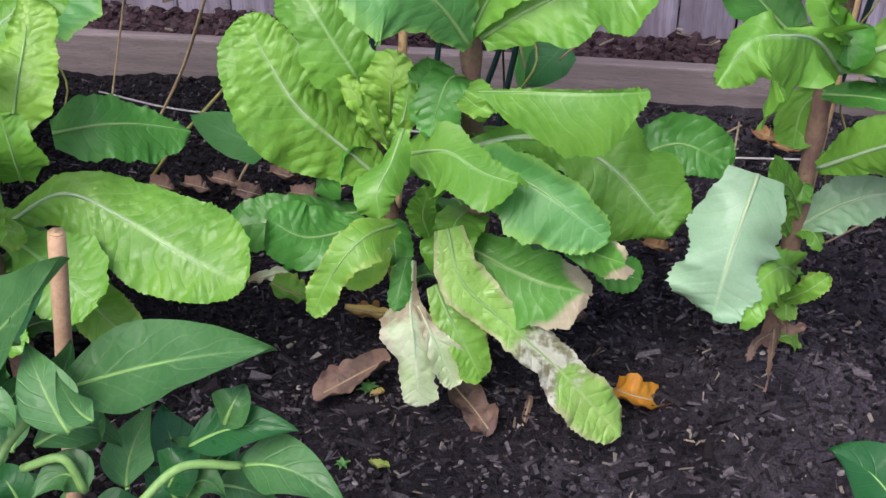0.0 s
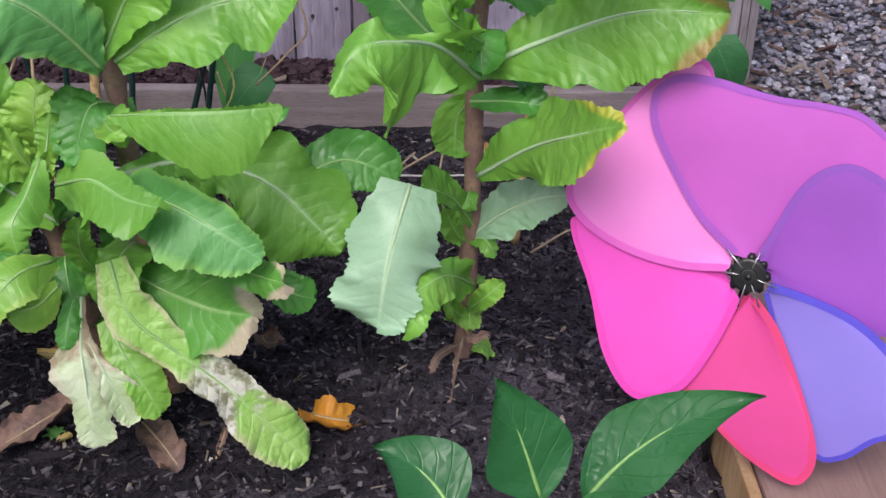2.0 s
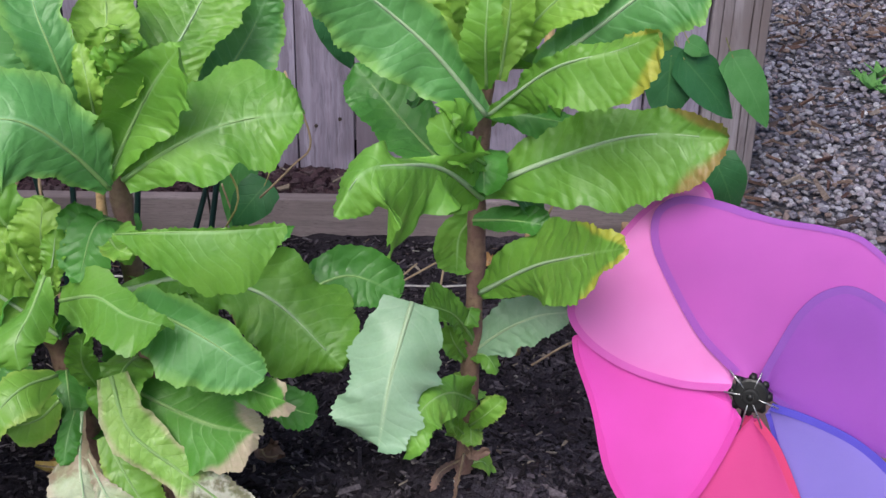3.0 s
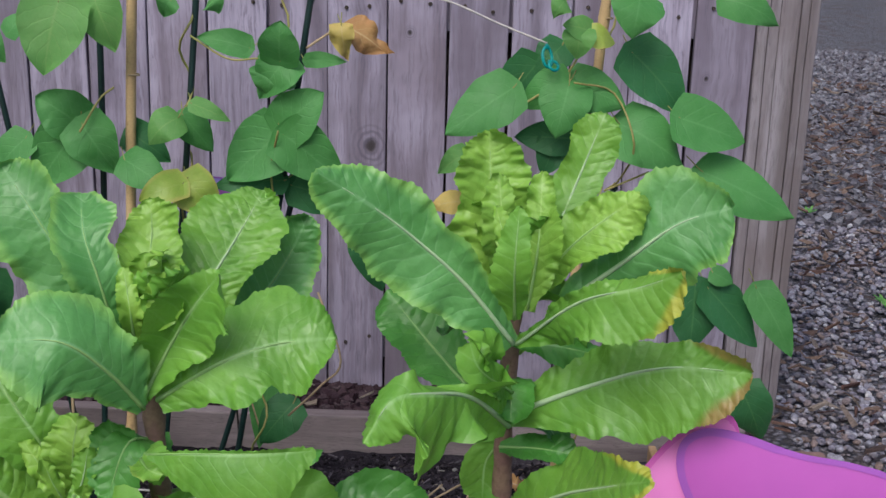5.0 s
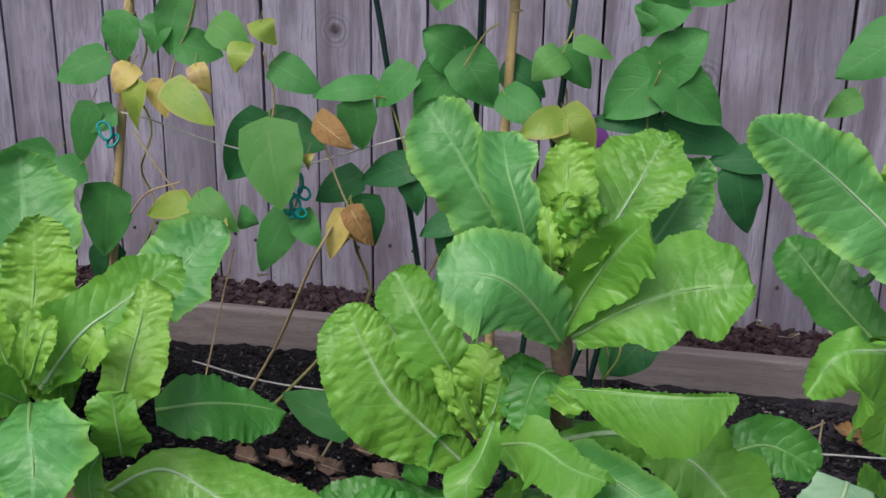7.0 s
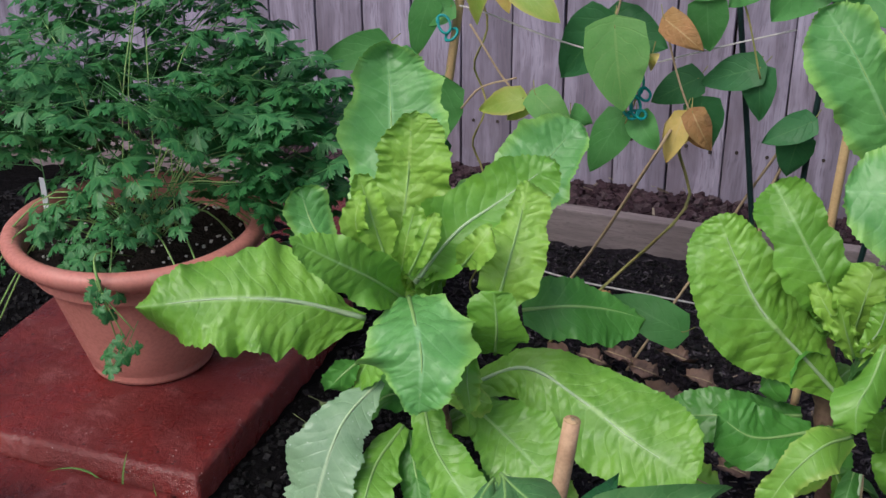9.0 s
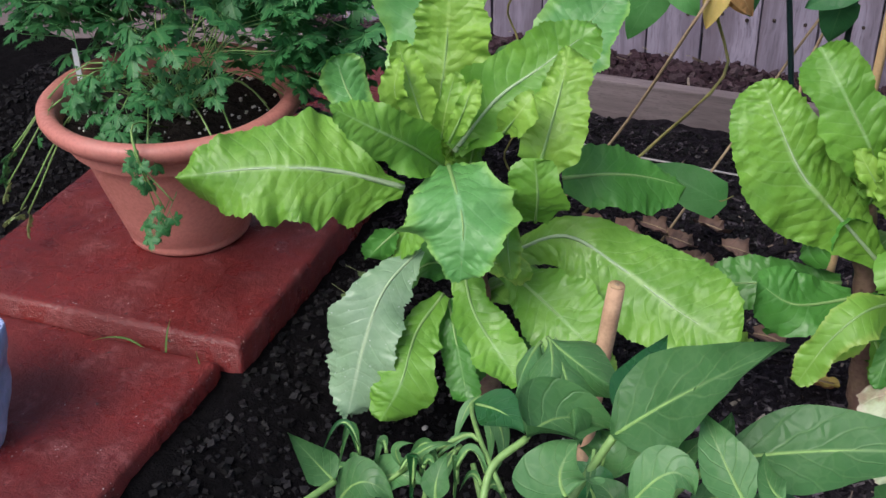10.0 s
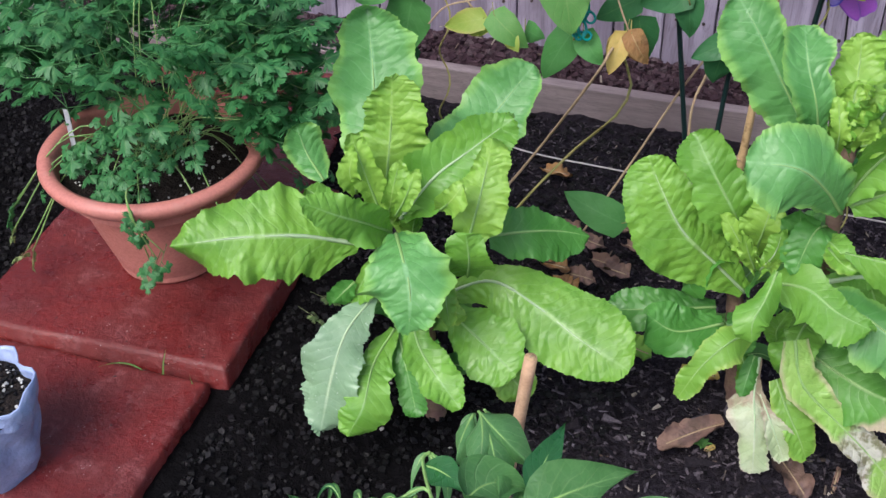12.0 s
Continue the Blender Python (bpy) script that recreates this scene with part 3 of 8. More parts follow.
for z in (0.15, 0.97, 1.6):
    part("back_rail", box_bm(-3.7, 1.05, FENCE_Y + 0.021, FENCE_Y + 0.06, z - 0.045, z + 0.045, 0.003), FENCE_WOOD, fence)


# an added, unseen dark sheet blocks light through the gaps between the boards
part("backing", box_bm(-3.7, 1.05, FENCE_Y + 0.064, FENCE_Y + 0.08, -0.03, 1.82, 0.0), NAIL, fence, "dark sheet added to keep the fence gaps dark")


def grooved_post(name, x, y, w, d, h, parent):
    """The end post, with drying cracks cut along its face."""
    bm = bmesh.new()
    xs = [0, 0.02, 0.16, 0.165, 0.175, 0.18, 0.34, 0.345, 0.352, 0.357, 0.66, 0.668, 0.69, 0.698, 0.82, 0.826, 0.836, 0.842, 0.98, 1]
    deep = {3: 1, 4: 1, 7: 0.6, 8: 0.6, 11: 1.2, 12: 1.2, 15: 0.7, 16: 0.7}
    prof = [(-w / 2 + w * a, 0.004 if k in (0, len(xs) - 1) else 0.007 * deep.get(k, 0)) for k, a in enumerate(xs)] + [(w / 2, d), (-w / 2, d)]
    rows = []
    for k in range(14):
        z = -0.05 + (h + 0.05) * k / 13
        wob = 0.0015 * math.sin(k * 1.7)
        rows.append([bm.verts.new((x + px + wob, y + py, z)) for px, py in prof])
    m = len(prof)
    for a, b in zip(rows, rows[1:]):
        for k in range(m):
            bm.faces.new((a[k], a[(k + 1) % m], b[(k + 1) % m], b[k]))
    bm.faces.new(rows[-1])
    return part(name, bm, POST_WOOD, parent)


grooved_post("end_post", 1.128, FENCE_Y - 0.012, 0.138, 0.1, 1.9, fence)

# a screen of the same boards closes the far left of the plot
back = thing("fence_left", (-3.75, 1.0, 0), "weathered wooden board fence closing the plot", "fence", kind="structure")
for i in range(26):
    p = new("picket", PICKETS[i % 6])
    p.matrix_basis = pose(-3.75, 2.62 - 0.141 * i, 0, 0, 0, -90)
    link(p, back)


# ---------------------------------------------------------------- loose cover
def scatter(name, count, spot, shape, material, label, category, seed, kind="stuff"):
    """Many small pieces joined into one object. spot(rng) gives a place and a size, shape(rng, size) its corner points and faces."""
    rng = random.Random(seed)
    verts, faces = [], []
    for _ in range(count):
        s = spot(rng)
        if s is None:
            continue
        place, size = s
        v, f = shape(rng, size)
        turn = Euler((rng.uniform(-0.5, 0.5), rng.uniform(-0.5, 0.5), rng.uniform(0, 6.3))).to_matrix()
        k = len(verts)
        verts += [turn @ Vector(p) + Vector(place) for p in v]
        faces += [tuple(k + i for i in q) for q in f]
    ob = solid(name, verts, faces, material, smooth=False)
    return tagged(ob, label, category, kind=kind)


BOX_FACES = [(0, 1, 2, 3), (7, 6, 5, 4), (0, 4, 5, 1), (1, 5, 6, 2), (2, 6, 7, 3), (3, 7, 4, 0)]


def shard(rng, s):
    """A splinter of bark."""
    l, w, t = s * 0.5, s * rng.uniform(0.06, 0.24), s * rng.uniform(0.03, 0.09)
    ends = {-1: rng.uniform(0.1, 1.0), 1: rng.uniform(0.1, 1.0)}
    bow = rng.uniform(-0.5, 0.5) * w
    v = [(sx * l * rng.uniform(0.7, 1.1), sy * w * ends[sx] * rng.uniform(0.6, 1.2) + bow * sx, sz * t * rng.uniform(0.4, 1.3)) for sz in (1, -1) for sx, sy in ((-1, -1), (1, -1), (1, 1), (-1, 1))]
    return v, BOX_FACES


def chunk(rng, s):
    v = [(sx * s * rng.uniform(0.25, 0.55), sy * s * rng.uniform(0.25, 0.55), sz * s * rng.uniform(0.2, 0.4)) for sz in (1, -1) for sx, sy in ((-1, -1), (1, -1), (1, 1), (-1, 1))]
    return v, BOX_FACES


PEB = bmesh.new()
bmesh.ops.create_icosphere(PEB, subdivisions=2, radius=0.5)
PEB_V = [v.co.copy() for v in PEB.verts]
PEB_F = [tuple(v.index for v in f.verts) for f in PEB.faces]
PEB.free()


def pebble(rng, s):
    a, b, c = s * rng.uniform(0.7, 1.1), s * rng.uniform(0.6, 0.95), s * rng.uniform(0.4, 0.65)
    o = Vector((rng.uniform(0, 50), 0, 0))
    return [(p.x * a * (1 + 0.25 * noise.noise(p * 2 + o)), p.y * b * (1 + 0.25 * noise.noise(p * 2 - o)), p.z * c) for p in PEB_V], PEB_F


PAVED = ((-1.62, -1.02, 0.3, 1.68), (-1.78, -1.14, 1.68, 2.24))


def bed_spot(x0, x1, y0, y1, s0, s1, lift=0.15):
    def spot(rng):
        x, y = rng.uniform(x0, x1), rng.uniform(y0, y1)
        if any(a < x < b and c < y < d for a, b, c, d in PAVED):
            return None
        s = rng.uniform(s0, s1)
        return (x, y, soil_height(x, y) + s * lift), s
    return spot


BARK = chip_material("bark_chips", [(0.004, 0.0032, 0.0045), (0.016, 0.013, 0.017), (0.041, 0.034, 0.044), (0.018, 0.0138, 0.0165), (0.029, 0.024, 0.031), (0.15, 0.128, 0.15), (0.041, 0.032, 0.037)])
LIGHT_CHIP = chip_material("pale_chips", [(0.2, 0.17, 0.15), (0.32, 0.27, 0.22), (0.12, 0.08, 0.06), (0.4, 0.36, 0.32)])
COMPOST = chip_material("compost_crumbs", [(0.0012, 0.001, 0.0013), (0.0028, 0.0023, 0.0029), (0.011, 0.0095, 0.012), (0.0018, 0.0015, 0.0018)], 0.65, 0.25)
STONE = chip_material("pebbles", [(0.16, 0.15, 0.155), (0.36, 0.34, 0.33), (0.22, 0.2, 0.19), (0.1, 0.09, 0.095), (0.45, 0.43, 0.41)], 0.7)
LAVA = chip_material("red_mulch", [(0.024, 0.013, 0.018), (0.05, 0.028, 0.037), (0.08, 0.05, 0.06), (0.036, 0.019, 0.026), (0.11, 0.08, 0.09)])
GRIT = chip_material("white_grit", [(0.5, 0.5, 0.48), (0.62, 0.61, 0.58)])

scatter("bark_mulch", 15000, bed_spot(-0.52, 0.81, 0.6, 2.36, 0.007, 0.026, 0.1), shard, BARK, "dark grey bark chips strewn over the soil", "mulch", 11)
scatter("bark_behind", 4500, bed_spot(-1.1, -0.52, 1.5, 2.36, 0.006, 0.022, 0.1), shard, BARK, "dark bark chips behind the lettuces", "mulch", 34)
scatter("bark_lumps", 340, bed_spot(-0.42, 0.81, 0.55, 2.36, 0.025, 0.055, 0.1), shard, BARK, "larger grey bark pieces on the soil", "mulch", 31)
scatter("bark_fines", 12000, bed_spot(-0.42, 0.81, 0.55, 2.36, 0.003, 0.009), chunk, BARK, "fine dark bark crumbs on the soil", "mulch", 12)
scatter("compost", 17000, bed_spot(-2.1, -0.33, 0.6, 2.36, 0.003, 0.014), chunk, COMPOST, "loose black compost crumbs", "compost", 13)
scatter("pale_wood_chips", 800, bed_spot(-0.6, 0.81, 0.6, 2.36, 0.004, 0.022), shard, LIGHT_CHIP, "pale splinters of wood on the soil", "mulch", 14)
scatter("small_pebbles", 240, bed_spot(-0.9, 0.81, 0.6, 2.36, 0.003, 0.013), pebble, STONE, "small pale pebbles in the soil", "pebbles", 15)


def lava_spot(rng):
    x, y = rng.uniform(-3.2, 1.08), rng.uniform(2.44, 2.685)
    return (x, y, 0.024 + 0.02 * noise.noise(Vector((x * 6, y * 6, 0))) + rng.uniform(0, 0.02)), rng.uniform(0.008, 0.027)


strip = part("mulch_bed", box_bm(-3.4, 1.1, 2.431, 2.698, -0.03, 0.03, 0.0), LAVA, None)
tagged(strip, "packed dark red mulch strip below the fence", "mulch", kind="structure")
scatter("red_mulch", 9000, lava_spot, chunk, LAVA, "dark purplish red stone mulch below the fence", "mulch", 16)
scatter("mulch_litter", 80, lambda r: ((r.uniform(-2.4, 1.0), r.uniform(2.44, 2.66), 0.075), r.uniform(0.01, 0.04)), shard, LIGHT_CHIP, "pale straw and chips on the red mulch", "mulch", 17)


def gravel_spot(rng):
    x, y = rng.uniform(1.08, 2.5), rng.uniform(1.6, 4.6)
    if x < 1.22 and (y < 2.3 or 2.35 < y < 2.85):
        return None
    return (x, y, -0.03 + rng.uniform(0, 0.018)), rng.uniform(0.01, 0.03)


scatter("gravel", 10000, gravel_spot, pebble, chip_material("gravel_stones", [(0.12, 0.11, 0.145), (0.28, 0.26, 0.33), (0.2, 0.14, 0.12), (0.38, 0.37, 0.44), (0.085, 0.07, 0.09), (0.5, 0.49, 0.54)], 0.75), "rounded grey and brown gravel beside the fence", "gravel", 18)
LITTER = chip_material("brown_litter", [(0.06, 0.032, 0.03), (0.13, 0.075, 0.06), (0.2, 0.14, 0.115), (0.05, 0.03, 0.032), (0.28, 0.23, 0.2)])


def far_gravel_spot(rng):
    return (rng.uniform(1.2, 4.2), rng.uniform(4.6, 10.5), -0.028 + rng.uniform(0, 0.012)), rng.uniform(0.016, 0.036)


def drift_spot(rng):
    """Litter gathers in drifts along the fence and across the gravel."""
    x, y = rng.uniform(1.16, 3.4), rng.uniform(2.3, 8.5)
    if noise.noise(Vector((x * 1.1, y * 1.5, 6))) + 0.5 * noise.noise(Vector((x * 4, y * 4, 2))) + (0.35 if y > 3.2 else 0.08) + max(0.0, 1.5 - x) < rng.uniform(0.0, 0.5):
        return None
    return (x, y, 0.008 + rng.uniform(0, 0.012)), rng.uniform(0.014, 0.07)


def curled_scrap(rng, s):
    """A dry leaf scrap: a thin bent plate with an uneven outline."""
    w, t = s * rng.uniform(0.25, 0.5), 0.0012
    top = [(-s * 0.5, -w * rng.uniform(0.1, 0.5), s * rng.uniform(0, 0.2)), (s * 0.1, -w * rng.uniform(0.5, 0.9), 0), (s * 0.5, w * rng.uniform(-0.2, 0.3), s * rng.uniform(0, 0.2)), (-s * 0.1, w * rng.uniform(0.5, 0.9), s * rng.uniform(0, 0.12))]
    return top + [(x, y, z - t) for x, y, z in top], BOX_FACES


scatter("far_gravel", 9000, far_gravel_spot, chunk, chip_material("far_gravel_stones", [(0.09, 0.083, 0.105), (0.22, 0.21, 0.255), (0.14, 0.122, 0.14), (0.3, 0.3, 0.35), (0.065, 0.055, 0.07)], 0.8), "grey gravel farther along the fence", "gravel", 41)
scatter("gravel_litter", 2600, drift_spot, shard, LITTER, "dry brown bark litter drifted over the gravel", "litter", 19)
scatter("dry_leaf_litter", 1500, drift_spot, curled_scrap, LITTER, "dry brown leaf scraps drifted over the gravel", "litter", 42)


# ---------------------------------------------------------------- leaves
def blunt(base, rise, fall, end, power=1.2):
    """Half-breadth along a lettuce blade: a winged base, a broad middle, a squarish end."""
    def f(v):
        k = base + (1 - base) * math.sin(0.5 * math.pi * min(1.0, v / rise)) ** power
        if v > fall:
            k *= 1 - (1 - end) * ((v - fall) / (1 - fall)) ** 2.0
        return k
    return f


PROFILES = {
    "lettuce": blunt(0.34, 0.6, 0.7, 0.8),
    "strap": blunt(0.5, 0.45, 0.7, 0.75),
    "point": lambda v: (0.25 + 0.75 * min(1.0, v / 0.5)) * (1.0 if v < 0.5 else max(0.0, 1 - ((v - 0.5) / 0.5) ** 1.7)),
    "bean": lambda v: min(1.0, v / 0.08) ** 0.6 * (0.86 + 0.14 * min(1.0, v / 0.3)) * (1.0 if v < 0.32 else max(0.0, 1 - 0.86 * ((v - 0.32) / 0.68) ** 1.5 - 0.14 * ((v - 0.32) / 0.68) ** 6)),
    "pepper": lambda v: math.sin(0.5 * math.pi * min(1.0, v / 0.36)) ** 0.8 if v < 0.36 else max(0.0, 1 - ((v - 0.36) / 0.64) ** 1.45) * (1 - 0.22 * (v - 0.36)),
}
COUNT = [0]


def leaf_sheet(p0, p1, p2, width, face, profile="lettuce", ruffle=0.1, cup=0.05, blister=0.004, teeth=1.0, rows=90, cols=27, seed=None, twist=0.0, lean=0.0, frill=0.7, heart=0.0, tip=0.5, droop=0.0):
    """Verts, faces and leaf coordinates of one leaf along a bent midrib through p0, p1, p2."""
    COUNT[0] += 1
    seed = COUNT[0] if seed is None else seed
    rng = random.Random(seed * 7 + 3)
    p0, p1, p2 = Vector(p0), Vector(p1), Vector(p2)
    ctrl = 2 * p1 - 0.5 * (p0 + p2)
    face = Vector(face).normalized()
    prof = PROFILES[profile]
    blade = profile in ("lettuce", "oval", "spoon", "strap", "fan")
    long = (p2 - p1).length + (p1 - p0).length
    off = Vector((rng.uniform(0, 40), rng.uniform(0, 40), 0))
    cups = (cup + rng.uniform(-0.05, 0.05), cup + rng.uniform(-0.05, 0.05)) if blade else (cup, cup)
    pitch = rng.uniform(0.010, 0.014) * (1.0 if blade else 1.0)
    verts, uvs, ribs = [], [], []

    def saw(a, side):
        """Small forward teeth of uneven size along a margin, in metres."""
        a = a / pitch + 0.8 * noise.noise(Vector((a * 40, side * 7, 3)) + off)
        k = a - math.floor(a)
        big = 0.55 + 0.9 * abs(noise.noise(Vector((math.floor(a) * 0.73, side * 5, 9)) + off))
        return (1 - abs(2 * k - 1) ** 1.5) * big
    for j in range(rows):
        v = j / (rows - 1)
        if blade:
            v = 1 - (1 - v) ** 1.25
        c = p0 * (1 - v) ** 2 + ctrl * 2 * v * (1 - v) + p2 * v * v
        d = ((ctrl - p0) * (1 - v) + (p2 - ctrl) * v)
        d = d.normalized() if d.length > 1e-6 else (p2 - p0).normalized()
        s = d.cross(face)
        if s.length < 0.08:
            s = d.cross(Vector((0, 0, 1)))
        s.normalize()
        nrm = s.cross(d).normalized()
        if twist:
            rot = Matrix.Rotation(twist * v, 3, d)
            s, nrm = rot @ s, rot @ nrm
        half = 0.5 * width * max(0.0, prof(v))
        ribs.append((c, nrm, s, half))
        for i in range(cols):
            e = 2 * i / (cols - 1) - 1
            if blade:
                e = math.copysign(abs(e) ** 0.85, e)
            m = abs(e)
            sg = 1 if e > 0 else -1
            lobe = 1 + frill * (0.34 * noise.noise(Vector((v * 3.1 + sg * 9, 0, 0)) + off) + 0.22 * noise.noise(Vector((v * 7.5 + sg * 4, 0, 8)) + off))
            lat = e * half * (1 + (lobe - 1) * m ** 2.5) + lean * half * e * e
            along = 0.0
            if blade:
                lat += sg * teeth * 0.0045 * m ** 5 * saw(v * long, sg) * min(1.0, v * 3)
                # the end of the blade is a rounded, torn margin, not a point
                k = v ** 5
                along = k * (-tip * width * 0.5 * m ** 2.2 * (1 + 0.5 * noise.noise(Vector((e * 1.6, 5, 1)) + off)) + 0.09 * frill * width * noise.noise(Vector((e * 3.2, 2, 6)) + off))
                along += v ** 14 * teeth * 0.0045 * saw(e * half + 3.0, 3)
            up = cups[sg > 0] * width * e * e
            w = m ** 1.9
            wave = 1.1 * noise.noise(Vector((v * 3.6, sg * 2.0, 1)) + off) + 0.42 * noise.noise(Vector((v * 9.0, sg * 3.0, 2)) + off) + (0.2 + 3.5 * max(0.0, ruffle - 0.1)) * m * m * noise.noise(Vector((v * long * 45, sg * 4.0, 4)) + off)
            up += 2.0 * ruffle * width * w * wave * min(1.0, v * 2.2)
            up -= droop * width * m * v ** 3
            lat *= 1 - 0.5 * ruffle * w * abs(wave)
            q = c + s * lat + nrm * up + d * (along - heart * width * m ** 1.6 * (1 - v) ** 4)
            if blister:
                # rounded puffs between the sunken side veins, uneven from place to place
                rough = noise.noise(q * 34 + off)
                if blade:
                    run = v * long / 0.026 - abs(lat) / 0.052 + 0.9 * rough + sg * 0.25
                    cross = abs(lat) / 0.021 + 0.8 * noise.noise(q * 40 - off)
                    puff = abs(math.sin(math.pi * run)) ** 0.85 * (0.55 + 0.45 * abs(math.sin(math.pi * cross)) ** 0.9) - 0.55
                    puff = puff * (0.55 + 0.6 * noise.noise(q * 14 + off)) + 0.5 * rough
                else:
                    puff = 1.2 * rough
                q += nrm * blister * (1.45 if blade else 1.0) * puff * min(1.0, m * 4)
            verts.append(q)
            uvs.append((0.5 + 0.5 * e, v))
    faces = []
    for j in range(rows - 1):
        for i in range(cols - 1):
            a = j * cols + i
            faces.append((a, a + 1, a + cols + 1, a + cols))
    return verts, faces, uvs, ribs


def even_line(points, n):
    """A smooth line through a few points, cut into n points at even steps."""
    pts = bend(points, 60) if len(points) > 2 else [Vector(p) for p in points]
    run = [0.0]
    for a, b in zip(pts, pts[1:]):
        run.append(run[-1] + (b - a).length)
    out, k = [], 0
    for i in range(n):
        t = run[-1] * i / (n - 1)
        while k < len(run) - 2 and run[k + 1] < t:
            k += 1
        out.append(pts[k].lerp(pts[k + 1], min(1.0, (t - run[k]) / max(1e-9, run[k + 1] - run[k]))))
    return out, run[-1]


def swell(widths, v):
    """Half-breadth at v along the blade, eased between a few stations."""
    x = v * (len(widths) - 1)
    k = min(len(widths) - 2, int(x))
    p = [widths[max(0, k - 1)], widths[k], widths[k + 1], widths[min(len(widths) - 1, k + 2)]]
    t = x - k
    return max(0.0, 0.5 * (2 * p[1] + (p[2] - p[0]) * t + (2 * p[0] - 5 * p[1] + 4 * p[2] - p[3]) * t * t + (3 * p[1] - p[0] - 3 * p[2] + p[3]) * t ** 3))


def blade_sheet(line, left_side, right_side, face, cup, ruffle, blister, teeth, fringe, lobes, blunt, twist):
    """A lettuce blade along its midrib: breadths on either side, a rounded end, fine uneven teeth, a wavy margin and
    soft puffs between arching side veins."""
    COUNT[0] += 1
    rng = random.Random(COUNT[0] * 7 + 3)
    off = Vector((rng.uniform(0, 40), rng.uniform(0, 40), rng.uniform(0, 40)))
    rough = (Vector(line[-1]) - Vector(line[0])).length
    rows = max(26, min(120, int(rough / 0.0024)))
    cols = 25 if rough > 0.09 else 17
    fine, long = even_line(line, 200)
    face = Vector(face).normalized()
    width = max(left_side) + max(right_side)
    spacing = 0.017 + 0.03 * width
    verts, uvs, veins, ribs = [], [], [], []
    arc, last = [0.0, 0.0], [None, None]
    for j in range(rows):
        v = 1 - (1 - j / (rows - 1)) ** 1.5
        x = v * 199
        k = min(198, int(x))
        c = fine[k].lerp(fine[k + 1], x - k)
        d = (fine[min(199, k + 4)] - fine[max(0, k - 4)]).normalized()
        s = d.cross(face)
        if s.length < 0.08:
            s = d.cross(Vector((0, 0, 1)))
        s.normalize()
        nrm = s.cross(d).normalized()
        if twist:
            rot = Matrix.Rotation(twist * v, 3, d)
            s, nrm = rot @ s, rot @ nrm
        u = max(0.0, (v - blunt) / (1 - blunt))
        end = math.sqrt(max(0.0, 1 - u ** 3.2))
        halves = (swell(left_side, v) * end, swell(right_side, v) * end)
        for q in (0, 1):
            here = (v * long, halves[q])
            if last[q]:
                arc[q] += math.hypot(here[0] - last[q][0], here[1] - last[q][1])
            last[q] = here
        ribs.append((c, nrm))
        edge = []
        for q, sg in ((0, -1), (1, 1)):
            a = arc[q]
            side = Vector((0, sg * 5.0, 0)) + off
            lobe = 1 + lobes * (0.5 * noise.noise(Vector((a * 19, 0, 0)) + side) + 0.2 * noise.noise(Vector((a * 48, 0, 4)) + side))
            saw = a / 0.008 + 1.3 * noise.noise(Vector((a * 50, 0, 9)) + side)
            tooth = 0.0036 * teeth * (1 - abs(2 * (saw % 1.0) - 1)) * (0.35 + 1.6 * abs(noise.noise(Vector((math.floor(saw) * 0.73, 0, 2)) + side)))
            wave = 1.5 * noise.noise(Vector((a * 10, 1, 0)) + side) + 0.4 * noise.noise(Vector((a * 36, 2, 0)) + side)
            frill = noise.noise(Vector((a * 95, 3, 0)) + side) + 0.5 * noise.noise(Vector((a * 190, 3, 0)) + side)
            edge.append((lobe, tooth, wave, frill))
        for i in range(cols):
            e = 2 * i / (cols - 1) - 1
            e = math.copysign(abs(e) ** 0.8, e)
            m = abs(e)
            q, sg = (1, 1) if e > 0 else (0, -1)
            lobe, tooth, wave, frill = edge[q]
            half = halves[q]
            lat = half * e * (1 + (lobe - 1) * m ** 2)
            up = cup[q] * lat * lat / max(0.02, 0.5 * width)
            up += 5.0 * ruffle * width * m ** 1.8 * wave * min(1.0, v * 3)
            up += 0.006 * fringe * m ** 3 * frill
            run = (v * long - 0.75 * abs(lat) + 0.016 * noise.noise(Vector((v * long * 22, lat * 22, 2)) + off)) / spacing + 0.37 * q
            if blister:
                ease = min(1.0, abs(lat) / 0.008) * min(1.0, (half * (1 - m) + 0.002) / 0.006)
                dist = noise.voronoi(Vector(((v * long - 0.75 * abs(lat)) * 72, lat * 58, 0)) + off)[0]
                puff = min(1.0, 1.7 * (dist[1] - dist[0])) ** 0.7 - 0.5
                groove = 0.6 * max(0.0, math.cos(2 * math.pi * run)) ** 5
                up += (1.5 if blister < 0.0024 else 1.7) * blister * ease * (puff * (0.7 + 0.6 * noise.noise(Vector((v * long * 20, lat * 20, 0)) + off)) - 0.6 * groove)
                up += 1.5 * blister * noise.noise(Vector((v * long * 24, lat * 24, 7)) + off)
            out = s * (sg * math.sqrt(max(0.0, 1 - min(1.0, u) ** 2))) + d * min(1.0, u)
            verts.append(c + s * lat + nrm * up + out * (tooth * m ** 4 * min(1.0, v * 4)))
            uvs.append((0.5 + 0.5 * e, v))
            veins.append((run + 0.5, 0.0))
    faces = [(j * cols + i, j * cols + i + 1, (j + 1) * cols + i + 1, (j + 1) * cols + i) for j in range(rows - 1) for i in range(cols - 1)]
    return verts, faces, uvs, veins, ribs


